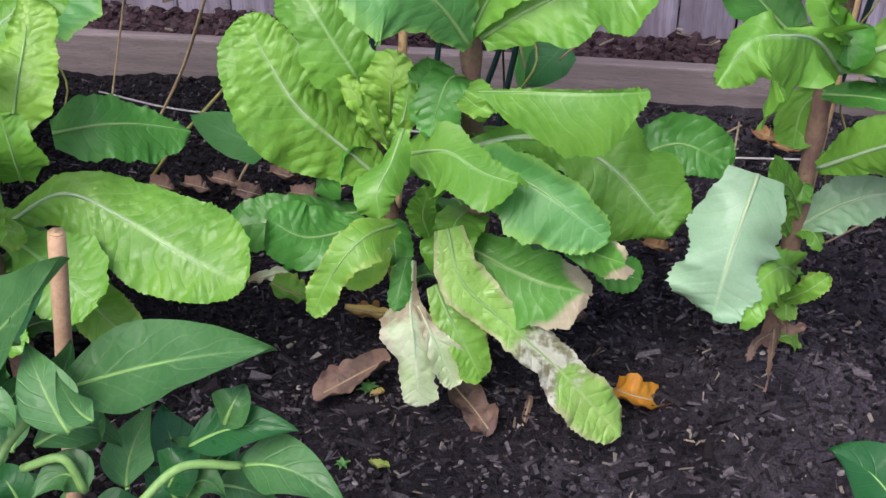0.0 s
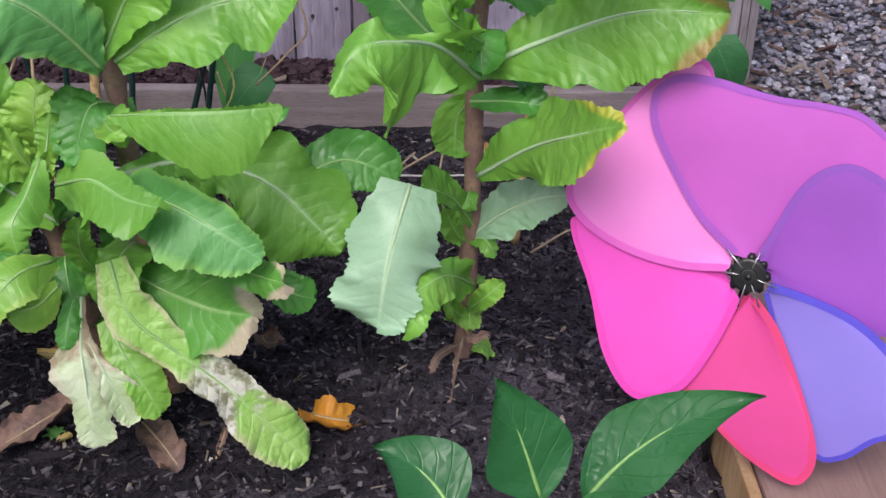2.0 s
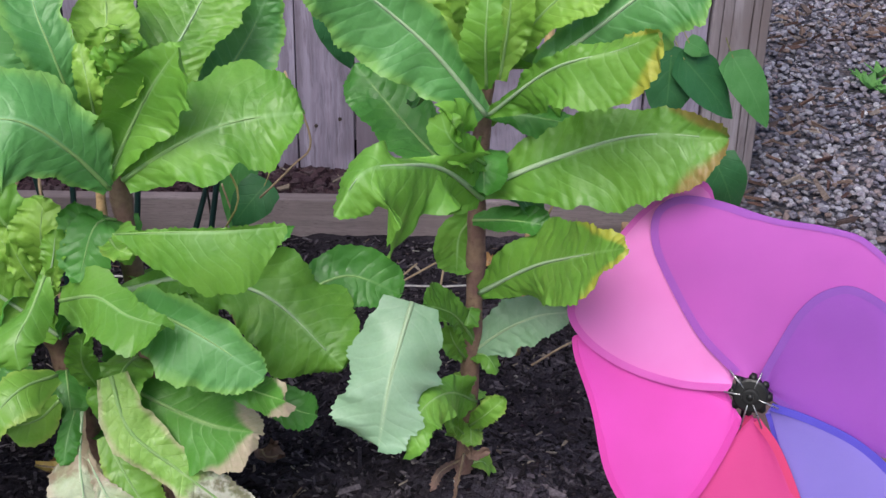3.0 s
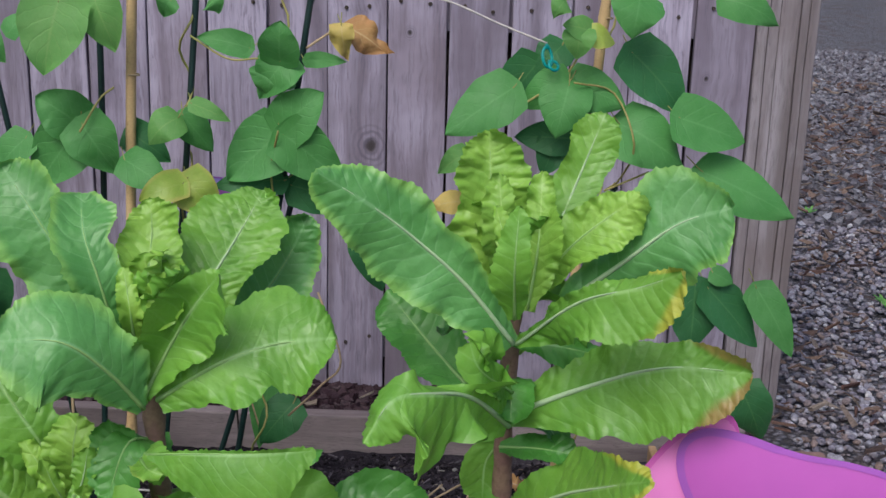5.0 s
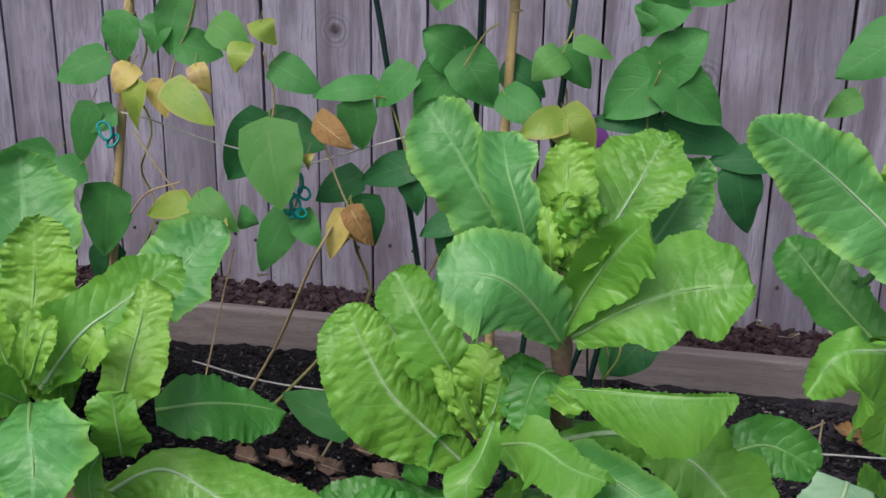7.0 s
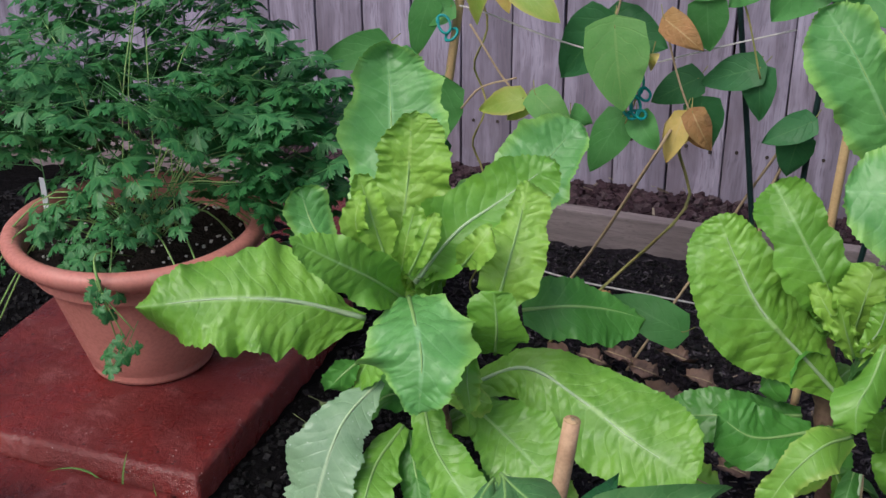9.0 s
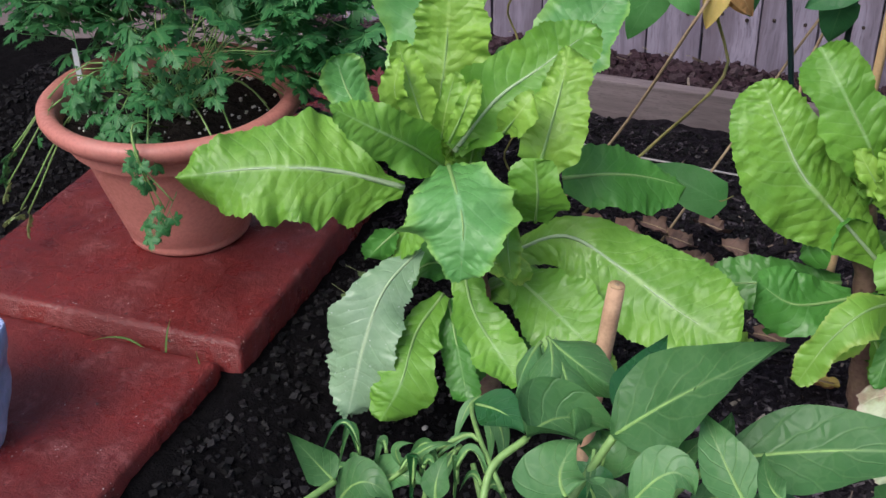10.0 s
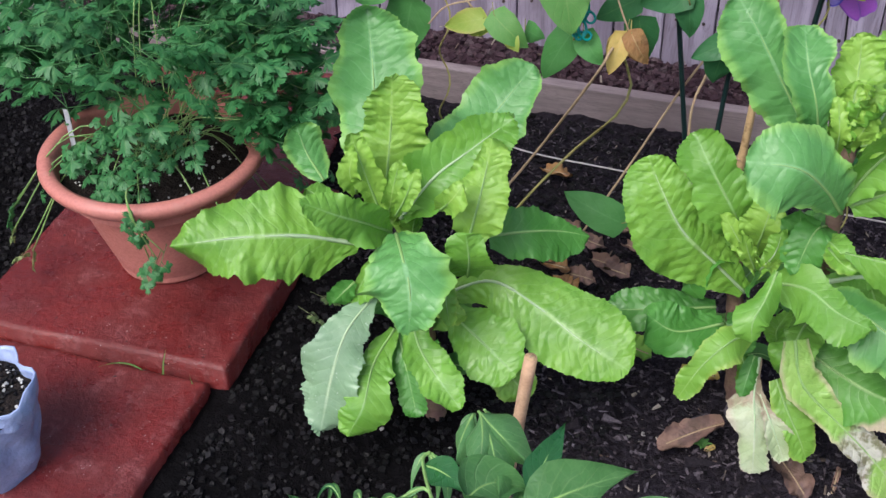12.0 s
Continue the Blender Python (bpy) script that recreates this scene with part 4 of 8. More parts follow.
def blade(plant, line, left_side, right_side, kind="green", face=(0, -0.8, 0.6), cup=(0.05, 0.05), ruffle=0.06, blister=0.0022, teeth=1.0, fringe=0.7, lobes=0.85, blunt=0.76, twist=0.0, rib=1.0, label=""):
    v, f, uv, veins, ribs = blade_sheet(line, left_side, right_side, face, cup, ruffle, blister, teeth, fringe, lobes, blunt, twist)
    ob = solid("leaf", v, f, LEAF[kind], plant, label, uv, True, veins)
    # the midrib stands proud on both faces and thins towards the tip
    width = max(left_side) + max(right_side)
    pts = [c for c, nrm in ribs]
    pts = pts[:max(5, int(len(pts) * 0.8)):3]
    k = len(pts)
    rad = [0.003 * rib * max(0.12, 1 - 1.05 * i / k) * (0.6 + 4 * min(0.14, width)) for i in range(k)]
    mat = RIB if kind in ("crinkle", "pale", "wet", "white", "tipped", "tipped_yellow") or rib > 1.1 else DRY_STEM if kind == "dead" else RIB_GREEN
    tv, tf = tube_data(pts, rad, 6)
    solid("midrib", tv, tf, mat, ob, "", [(0.5, 0.4)] * len(tv))
    return ob


def lettuce_leaf(plant, p0, p1, p2, width, kind="green", face=(0, -0.75, 0.66), profile="lettuce", cup=0.05, frill=0.5, ruffle=0.08, **more):
    """A blade whose two sides share one of the usual outlines."""
    sides = tuple(0.5 * width * PROFILES[profile](k / 5) for k in range(6))
    return blade(plant, [p0, p1, p2], sides, sides, kind, face, (cup, cup), min(ruffle, 0.12), lobes=0.7 * frill, **more)


def stalk(plant, points, r0, r1, name="stalk"):
    pts = bend(points, 30)
    rad = []
    for i in range(len(pts)):
        t = i / (len(pts) - 1)
        rad.append((r0 + (r1 - r0) * t) * (1 + 0.1 * math.sin(i * 2.4) + 0.07 * math.sin(i * 5.1)))
    return tube(name, pts, rad, STALK, plant, "", 10)


def bean_leaf(plant, x0, z0, x1, z1, y, breadth, kind="g", tip_y=0.0, hang=0.02, crumple=0.0):
    """One leaflet from its stalk end to its tip."""
    p0, p2 = Vector((x0, y, z0)), Vector((x1, y + tip_y, z1))
    width = 1.1 * breadth
    p1 = (p0 + p2) / 2 + Vector((0, -0.6 * hang, hang * 0.3))
    v, f, uv, ribs = leaf_sheet(p0, p1, p2, width, (0.22 * math.sin(x0 * 40), -0.88, 0.42 + 0.2 * math.sin(z0 * 57)), "bean", 0.028 + crumple, 0.02 + 0.07 * math.sin(z0 * 91), 0.0012 + 0.012 * crumple, 0.0, 26, 13, frill=0.1, heart=0.2)
    leaflet = solid("leaflet", v, f, BEAN[kind], plant, "", uv)
    # a short stalk carries it back towards the vine
    tube("leaf_stalk", bend([p0 + (p0 - p2) * 0.16 + Vector((0, 0.022, 0.01)), p0 + (p0 - p2) * 0.05 + Vector((0, 0.004, 0.002)), p0], 6), 0.0009, VINE, plant, "", 5)
    return leaflet


def pepper_leaf(plant, p0, p1, p2, width, kind="p", face=(0, -0.5, 0.85), stem=None, cup=0.08, ruffle=0.04, twist=0.0, droop=0.0):
    v, f, uv, ribs = leaf_sheet(p0, p1, p2, width, face, "pepper", ruffle * 0.5, cup, 0.002, 0.0, 34, 15, twist=twist, frill=0.1, droop=droop)
    ob = solid("leaf", v, f, PEPPER[kind], plant, "", uv)
    pts = [c - nrm * 0.0008 for c, nrm, s, h in ribs][:-3:2]
    tv, tf = tube_data(pts, [0.0021 * max(0.2, 1 - i / len(pts)) for i in range(len(pts))], 6)
    solid("midrib", tv, tf, PEPPER_STEM, ob)
    if stem:
        tube("leaf_stalk", bend([*stem, p0], 12), 0.0036, PEPPER_STEM, plant, "", 7)
    return ob


def rosette(plant, centre, count, size, seed, kinds=("young", "young", "green"), spread=22):
    """The crowded heart: short frilled leaves round the growing tip, upright inside, opening outwards."""
    r = random.Random(seed)
    c = Vector(centre)
    for k in range(count):
        t = (k + 0.5) / count
        a = k * 2.4 + r.uniform(-0.3, 0.3)
        lean = radians(5 + spread * t)
        out = Vector((math.cos(a), math.sin(a), 0))
        d = out * math.sin(lean) + Vector((0, 0, 1)) * math.cos(lean)
        length = 1.2 * size * (0.7 + 0.5 * t) * r.uniform(0.85, 1.15)
        p0 = c + out * 0.008 - Vector((0, 0, 0.05 * t))
        p2 = p0 + d * length
        p1 = (p0 + p2) / 2 + out * (-0.03 * length) + Vector((0, 0, 0.06 * length))
        lettuce_leaf(plant, p0, p1, p2, length * r.uniform(0.5, 0.66), kinds[k % len(kinds)], face=(-out.x, -out.y, 0.12), profile="lettuce", ruffle=0.06, cup=0.25, frill=0.4, blister=0.003, fringe=3.0)


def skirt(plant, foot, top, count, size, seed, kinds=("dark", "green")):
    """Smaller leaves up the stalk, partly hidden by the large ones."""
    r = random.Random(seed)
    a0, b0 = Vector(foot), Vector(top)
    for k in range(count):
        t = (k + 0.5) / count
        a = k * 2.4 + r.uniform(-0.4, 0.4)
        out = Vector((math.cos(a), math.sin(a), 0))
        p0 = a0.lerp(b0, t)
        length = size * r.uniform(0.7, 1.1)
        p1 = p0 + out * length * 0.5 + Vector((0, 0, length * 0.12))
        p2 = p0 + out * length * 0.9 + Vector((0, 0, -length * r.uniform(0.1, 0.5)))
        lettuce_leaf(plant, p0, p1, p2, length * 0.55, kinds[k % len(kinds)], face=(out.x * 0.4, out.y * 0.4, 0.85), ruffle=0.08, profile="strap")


left = thing("lettuce", (-0.69, 1.2, 0.05), "bolting green lettuce with pale drooping lower leaves", "lettuce", "lettuces in the bed")
stalk(left, [(-0.66, 1.2, 0.02), (-0.675, 1.19, 0.25), (-0.70, 1.2, 0.46)], 0.022, 0.014)
lettuce_leaf(left, (-0.581, 1.200, 0.243), (-0.519, 1.170, 0.217), (-0.465, 1.150, 0.174), 0.076, "yellow")
blade(left, [(-0.759, 1.240, 0.518), (-0.786, 1.280, 0.594), (-0.817, 1.360, 0.668), (-0.846, 1.420, 0.760)], (0.020, 0.050, 0.071, 0.067, 0.045), (0.020, 0.050, 0.077, 0.081, 0.045), "blue", (0.30, -0.72, 0.62), cup=(0.15, 0.2), ruffle=0.05)
blade(left, [(-0.687, 1.230, 0.527), (-0.652, 1.330, 0.564), (-0.617, 1.420, 0.581), (-0.562, 1.500, 0.651)], (0.020, 0.046, 0.059, 0.059, 0.046), (0.020, 0.051, 0.063, 0.065, 0.046), "blue", (0.21, -0.73, 0.65), cup=(0.1, 0.1), ruffle=0.06)
blade(left, [(-0.893, 1.280, 0.478), (-0.941, 1.320, 0.500), (-0.968, 1.340, 0.545)], (0.011, 0.026, 0.030, 0.026), (0.011, 0.026, 0.035, 0.031), "blue", (0.39, -0.73, 0.56), lobes=0.9)
blade(left, [(-0.562, 1.220, 0.467), (-0.501, 1.250, 0.469), (-0.453, 1.290, 0.452), (-0.405, 1.320, 0.430)], (0.024, 0.044, 0.035, 0.019, 0.006), (0.024, 0.050, 0.048, 0.047, 0.032), "dark", (0.16, -0.77, 0.61), cup=(-0.15, -0.1), ruffle=0.04, blister=0.0008)
blade(left, [(-0.645, 1.200, 0.330), (-0.552, 1.200, 0.386), (-0.465, 1.190, 0.358), (-0.379, 1.160, 0.328), (-0.289, 1.140, 0.299)], (0.014, 0.024, 0.059, 0.085, 0.079), (0.022, 0.041, 0.063, 0.065, 0.047), "crinkle", (0.17, -0.73, 0.66), cup=(-0.06, -0.06), ruffle=0.035, blister=0.0032, blunt=0.66, lobes=0.25)
blade(left, [(-0.622, 1.160, 0.338), (-0.553, 1.120, 0.323), (-0.470, 1.080, 0.291)], (0.024, 0.047, 0.055, 0.043), (0.020, 0.043, 0.051, 0.039), "green", (0.22, -0.70, 0.68), ruffle=0.05)
blade(left, [(-0.702, 1.130, 0.288), (-0.670, 1.080, 0.250), (-0.634, 1.030, 0.191)], (0.015, 0.023, 0.026, 0.023), (0.012, 0.023, 0.024, 0.023), "dark", (0.27, -0.66, 0.70))
blade(left, [(-0.783, 1.170, 0.437), (-0.864, 1.110, 0.480), (-0.952, 1.060, 0.493), (-1.067, 1.020, 0.478)], (0.014, 0.069, 0.085, 0.075, 0.061, 0.031), (0.008, 0.028, 0.075, 0.072, 0.061, 0.024), "crinkle", (0.43, -0.67, 0.60), cup=(-0.1, -0.12), ruffle=0.06, blister=0.0026, blunt=0.7, rib=1.3)
blade(left, [(-0.745, 1.200, 0.476), (-0.748, 1.230, 0.553), (-0.749, 1.260, 0.628), (-0.750, 1.280, 0.717)], (0.020, 0.050, 0.054, 0.048, 0.034), (0.016, 0.040, 0.058, 0.056, 0.044), "young", (0.33, -0.78, 0.53), cup=(0.22, 0.2), ruffle=0.06, blister=0.0034, fringe=2.4, lobes=0.9)
blade(left, [(-0.704, 1.170, 0.509), (-0.653, 1.200, 0.582), (-0.607, 1.240, 0.617), (-0.539, 1.280, 0.672)], (0.015, 0.042, 0.048, 0.040, 0.029), (0.015, 0.035, 0.039, 0.039, 0.031), "green", (0.26, -0.79, 0.55), cup=(0.1, 0.25), ruffle=0.07, rib=1.3)
blade(left, [(-0.577, 1.140, 0.501), (-0.565, 1.160, 0.566), (-0.562, 1.200, 0.615), (-0.561, 1.230, 0.660)], (0.015, 0.030, 0.034, 0.023, 0.014), (0.017, 0.041, 0.047, 0.044, 0.034), "young", (0.24, -0.79, 0.56), cup=(0.5, -0.1), ruffle=0.1, fringe=2.6, lobes=0.9)
blade(left, [(-0.740, 1.170, 0.515), (-0.762, 1.170, 0.585), (-0.791, 1.185, 0.654)], (0.011, 0.020, 0.022, 0.016), (0.011, 0.025, 0.025, 0.019), "young", (0.34, -0.75, 0.56), cup=(0.3, 0.3), fringe=2.4, lobes=0.9)
blade(left, [(-0.715, 1.150, 0.536), (-0.705, 1.145, 0.585), (-0.697, 1.160, 0.632)], (0.011, 0.017, 0.015, 0.008), (0.011, 0.018, 0.021, 0.014), "young", (0.32, -0.76, 0.57), cup=(0.3, 0.4), fringe=2.8, lobes=1.0)
blade(left, [(-0.700, 1.140, 0.537), (-0.677, 1.130, 0.586), (-0.665, 1.150, 0.631)], (0.007, 0.010, 0.009, 0.006), (0.007, 0.013, 0.015, 0.010), "young", (0.31, -0.76, 0.58), cup=(0.4, 0.3), fringe=2.5)
blade(left, [(-0.713, 1.150, 0.492), (-0.732, 1.090, 0.549), (-0.764, 1.040, 0.595), (-0.807, 1.010, 0.631)], (0.011, 0.035, 0.033, 0.028, 0.012), (0.007, 0.023, 0.033, 0.028, 0.013), "green", (0.36, -0.73, 0.58), cup=(0.15, 0.1), ruffle=0.08)
blade(left, [(-0.575, 1.140, 0.437), (-0.563, 1.110, 0.498), (-0.568, 1.110, 0.549)], (0.022, 0.036, 0.036, 0.030), (0.019, 0.031, 0.034, 0.027), "green", (0.24, -0.74, 0.62), cup=(0.2, 0.2), ruffle=0.07)
blade(left, [(-0.697, 1.130, 0.508), (-0.659, 1.060, 0.514), (-0.634, 1.020, 0.485), (-0.629, 0.995, 0.419)], (0.018, 0.052, 0.067, 0.054, 0.029), (0.018, 0.052, 0.072, 0.062, 0.029), "blue", (0.29, -0.71, 0.64), cup=(-0.15, -0.12), ruffle=0.07, blister=0.003, lobes=1.1)
blade(left, [(-0.665, 1.100, 0.364), (-0.637, 1.060, 0.330), (-0.596, 1.030, 0.300), (-0.544, 1.000, 0.266)], (0.015, 0.032, 0.037, 0.035, 0.018), (0.014, 0.028, 0.032, 0.031, 0.020), "green", (0.25, -0.67, 0.70), cup=(-0.15, -0.1), ruffle=0.08)
blade(left, [(-0.705, 1.120, 0.302), (-0.719, 1.050, 0.277), (-0.714, 0.980, 0.239), (-0.737, 0.955, 0.184)], (0.008, 0.030, 0.040, 0.042, 0.031), (0.008, 0.026, 0.034, 0.036, 0.028), "green", (0.30, -0.62, 0.72), cup=(-0.2, -0.1), ruffle=0.05)
blade(left, [(-0.739, 1.120, 0.371), (-0.764, 1.050, 0.342), (-0.776, 1.000, 0.281), (-0.787, 0.955, 0.182)], (0.011, 0.035, 0.044, 0.049, 0.033), (0.009, 0.028, 0.046, 0.049, 0.028), "wet", (0.33, -0.63, 0.70), cup=(-0.1, -0.12), ruffle=0.05, lobes=1.0, teeth=1.8, blister=0.0008, rib=0.8)
blade(left, [(-0.776, 1.160, 0.553), (-0.782, 1.150, 0.599), (-0.777, 1.160, 0.637)], (0.008, 0.017, 0.018, 0.011), (0.008, 0.015, 0.017, 0.011), "young", (0.36, -0.75, 0.56), cup=(0.3, 0.2), fringe=3.0, lobes=1.2, ruffle=0.09)
blade(left, [(-0.622, 1.140, 0.564), (-0.596, 1.120, 0.603), (-0.578, 1.130, 0.632)], (0.007, 0.015, 0.016, 0.012), (0.007, 0.019, 0.022, 0.015), "young", (0.27, -0.77, 0.58), cup=(0.2, 0.3), fringe=3.0, lobes=1.2, ruffle=0.1)
blade(left, [(-0.597, 1.120, 0.450), (-0.594, 1.080, 0.438), (-0.581, 1.060, 0.391)], (0.006, 0.015, 0.017, 0.011), (0.006, 0.014, 0.017, 0.011), "yellow", (0.25, -0.72, 0.65), cup=(-0.2, -0.2), fringe=2.0, lobes=1.2, ruffle=0.1)
blade(left, [(-0.837, 1.200, 0.469), (-0.854, 1.200, 0.493), (-0.890, 1.200, 0.513)], (0.008, 0.020, 0.021, 0.013), (0.008, 0.018, 0.021, 0.015), "green", (0.37, -0.72, 0.59), fringe=1.5, lobes=1.2, ruffle=0.1)
blade(left, [(-0.775, 1.120, 0.392), (-0.788, 1.100, 0.382), (-0.807, 1.090, 0.360)], (0.006, 0.016, 0.016, 0.011), (0.006, 0.018, 0.019, 0.013), "dark", (0.34, -0.68, 0.65), fringe=1.5, lobes=1.0, ruffle=0.1)
blade(left, [(-0.653, 1.140, 0.352), (-0.612, 1.120, 0.374), (-0.571, 1.110, 0.376)], (0.008, 0.014, 0.016, 0.009), (0.008, 0.017, 0.020, 0.013), "yellow", (0.25, -0.71, 0.66), fringe=1.5, lobes=1.0, ruffle=0.1)
rosette(left, (-0.703, 1.205, 0.485), 7, 0.078, 21)
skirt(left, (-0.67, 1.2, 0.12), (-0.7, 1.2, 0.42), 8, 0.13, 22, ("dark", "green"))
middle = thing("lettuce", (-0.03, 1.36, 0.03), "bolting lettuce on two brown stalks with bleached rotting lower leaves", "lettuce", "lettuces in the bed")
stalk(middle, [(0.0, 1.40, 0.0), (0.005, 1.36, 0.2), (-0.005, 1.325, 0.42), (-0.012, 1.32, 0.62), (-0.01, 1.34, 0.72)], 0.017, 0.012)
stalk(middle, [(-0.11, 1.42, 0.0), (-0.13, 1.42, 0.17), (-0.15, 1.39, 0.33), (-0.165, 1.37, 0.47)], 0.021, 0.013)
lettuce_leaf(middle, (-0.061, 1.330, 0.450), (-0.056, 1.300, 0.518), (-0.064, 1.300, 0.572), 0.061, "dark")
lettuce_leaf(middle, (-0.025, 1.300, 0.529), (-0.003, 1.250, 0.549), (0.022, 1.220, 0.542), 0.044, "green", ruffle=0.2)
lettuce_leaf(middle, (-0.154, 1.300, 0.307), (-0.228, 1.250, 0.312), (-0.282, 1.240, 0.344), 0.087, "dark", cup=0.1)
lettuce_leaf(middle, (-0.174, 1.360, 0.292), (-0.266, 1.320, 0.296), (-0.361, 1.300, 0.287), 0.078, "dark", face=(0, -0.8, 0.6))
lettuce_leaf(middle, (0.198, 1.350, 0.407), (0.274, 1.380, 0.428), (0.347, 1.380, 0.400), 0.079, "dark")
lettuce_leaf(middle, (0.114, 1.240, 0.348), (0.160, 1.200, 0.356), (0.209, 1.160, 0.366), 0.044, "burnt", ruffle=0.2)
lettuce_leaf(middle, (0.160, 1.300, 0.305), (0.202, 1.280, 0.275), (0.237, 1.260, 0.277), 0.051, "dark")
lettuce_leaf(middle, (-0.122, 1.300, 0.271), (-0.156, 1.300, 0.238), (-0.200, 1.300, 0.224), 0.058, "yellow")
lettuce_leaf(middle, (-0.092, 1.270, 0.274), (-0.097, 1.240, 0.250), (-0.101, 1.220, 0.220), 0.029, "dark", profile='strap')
blade(middle, [(0.018, 1.400, 0.602), (0.089, 1.500, 0.661), (0.132, 1.550, 0.720), (0.162, 1.570, 0.783)], (0.012, 0.025, 0.043, 0.048, 0.035), (0.012, 0.035, 0.053, 0.048, 0.033), "blue", (0.12, -0.88, 0.46), cup=(0.1, 0.1))
blade(middle, [(-0.045, 1.360, 0.632), (-0.114, 1.360, 0.741), (-0.172, 1.370, 0.833), (-0.217, 1.400, 0.881)], (0.015, 0.036, 0.059, 0.062, 0.052), (0.015, 0.031, 0.041, 0.046, 0.039), "blue", (0.30, -0.85, 0.43), cup=(0.08, 0.12), ruffle=0.05, lobes=0.7)
blade(middle, [(-0.050, 1.330, 0.644), (-0.070, 1.310, 0.756), (-0.093, 1.330, 0.813), (-0.110, 1.380, 0.854)], (0.010, 0.022, 0.032, 0.039, 0.036), (0.007, 0.016, 0.025, 0.038, 0.038), "blue", (0.26, -0.86, 0.44), cup=(0.2, 0.1), ruffle=0.05, blunt=0.8)
blade(middle, [(0.001, 1.360, 0.650), (0.044, 1.420, 0.724), (0.077, 1.470, 0.780), (0.105, 1.520, 0.831)], (0.016, 0.033, 0.055, 0.060, 0.047), (0.016, 0.036, 0.050, 0.052, 0.043), "crinkle", (0.15, -0.88, 0.45), cup=(0.1, 0.12), ruffle=0.06, blister=0.003)
blade(middle, [(-0.031, 1.330, 0.673), (-0.019, 1.340, 0.748), (-0.020, 1.380, 0.802), (-0.025, 1.400, 0.845)], (0.015, 0.031, 0.040, 0.039, 0.027), (0.015, 0.034, 0.045, 0.043, 0.027), "young", (0.21, -0.87, 0.45), cup=(0.25, 0.25), ruffle=0.05, blister=0.0036, fringe=2.4, lobes=0.9)
blade(middle, [(-0.014, 1.310, 0.697), (0.003, 1.300, 0.736), (0.013, 1.310, 0.773)], (0.012, 0.019, 0.019, 0.012), (0.012, 0.019, 0.017, 0.009), "young", (0.21, -0.85, 0.49), cup=(0.3, 0.3), fringe=2.4, lobes=0.9)
blade(middle, [(-0.029, 1.310, 0.672), (-0.031, 1.300, 0.726), (-0.042, 1.320, 0.775)], (0.007, 0.012, 0.013, 0.009), (0.007, 0.012, 0.014, 0.010), "young", (0.23, -0.84, 0.49), cup=(0.3, 0.3), fringe=2.8, lobes=1.0)
blade(middle, [(0.006, 1.270, 0.616), (0.083, 1.270, 0.667), (0.152, 1.290, 0.689), (0.229, 1.300, 0.697)], (0.014, 0.032, 0.052, 0.063, 0.057), (0.018, 0.042, 0.055, 0.065, 0.047), "green", (0.12, -0.85, 0.52), cup=(-0.05, -0.06), ruffle=0.06, blunt=0.75)
blade(middle, [(-0.008, 1.260, 0.622), (0.024, 1.270, 0.687), (0.058, 1.260, 0.745), (0.094, 1.250, 0.794)], (0.017, 0.038, 0.041, 0.032, 0.021), (0.010, 0.025, 0.049, 0.057, 0.039), "green", (0.18, -0.85, 0.49), cup=(0.3, 0.0), ruffle=0.07, blister=0.001, fringe=1.2)
blade(middle, [(-0.005, 1.250, 0.613), (-0.036, 1.210, 0.678), (-0.080, 1.180, 0.726), (-0.156, 1.180, 0.725)], (0.010, 0.037, 0.063, 0.066, 0.054), (0.010, 0.040, 0.063, 0.066, 0.049), "blue", (0.27, -0.82, 0.51), cup=(-0.14, -0.14), ruffle=0.04, blister=0.0012, blunt=0.7, lobes=0.7)
blade(middle, [(-0.135, 1.340, 0.459), (-0.176, 1.320, 0.547), (-0.216, 1.330, 0.607), (-0.252, 1.360, 0.650)], (0.012, 0.033, 0.050, 0.048, 0.036), (0.012, 0.033, 0.042, 0.041, 0.031), "green", (0.14, -0.82, 0.55), cup=(0.08, 0.08), ruffle=0.05)
blade(middle, [(-0.129, 1.360, 0.337), (-0.181, 1.340, 0.400), (-0.245, 1.320, 0.474), (-0.291, 1.330, 0.546), (-0.322, 1.350, 0.595)], (0.014, 0.048, 0.078, 0.078, 0.067), (0.016, 0.036, 0.050, 0.048, 0.045), "crinkle", (0.21, -0.79, 0.58), cup=(-0.05, -0.05), ruffle=0.035, blister=0.0034, blunt=0.66, lobes=0.2)
blade(middle, [(-0.123, 1.330, 0.445), (-0.115, 1.300, 0.522), (-0.108, 1.310, 0.573)], (0.015, 0.027, 0.032, 0.023), (0.015, 0.032, 0.033, 0.027), "young", (0.15, -0.81, 0.57), cup=(0.2, 0.2), ruffle=0.08, fringe=2.8, lobes=1.0)
blade(middle, [(-0.118, 1.310, 0.430), (-0.148, 1.300, 0.486), (-0.183, 1.310, 0.533)], (0.009, 0.017, 0.018, 0.012), (0.011, 0.020, 0.021, 0.014), "young", (0.16, -0.79, 0.59), cup=(0.2, 0.3), ruffle=0.08, fringe=2.8, lobes=1.0)
blade(middle, [(-0.109, 1.290, 0.441), (-0.095, 1.260, 0.477), (-0.082, 1.250, 0.506)], (0.006, 0.009, 0.009, 0.007), (0.006, 0.007, 0.009, 0.007), "young", (0.13, -0.79, 0.60), cup=(0.3, 0.3), fringe=2.5)
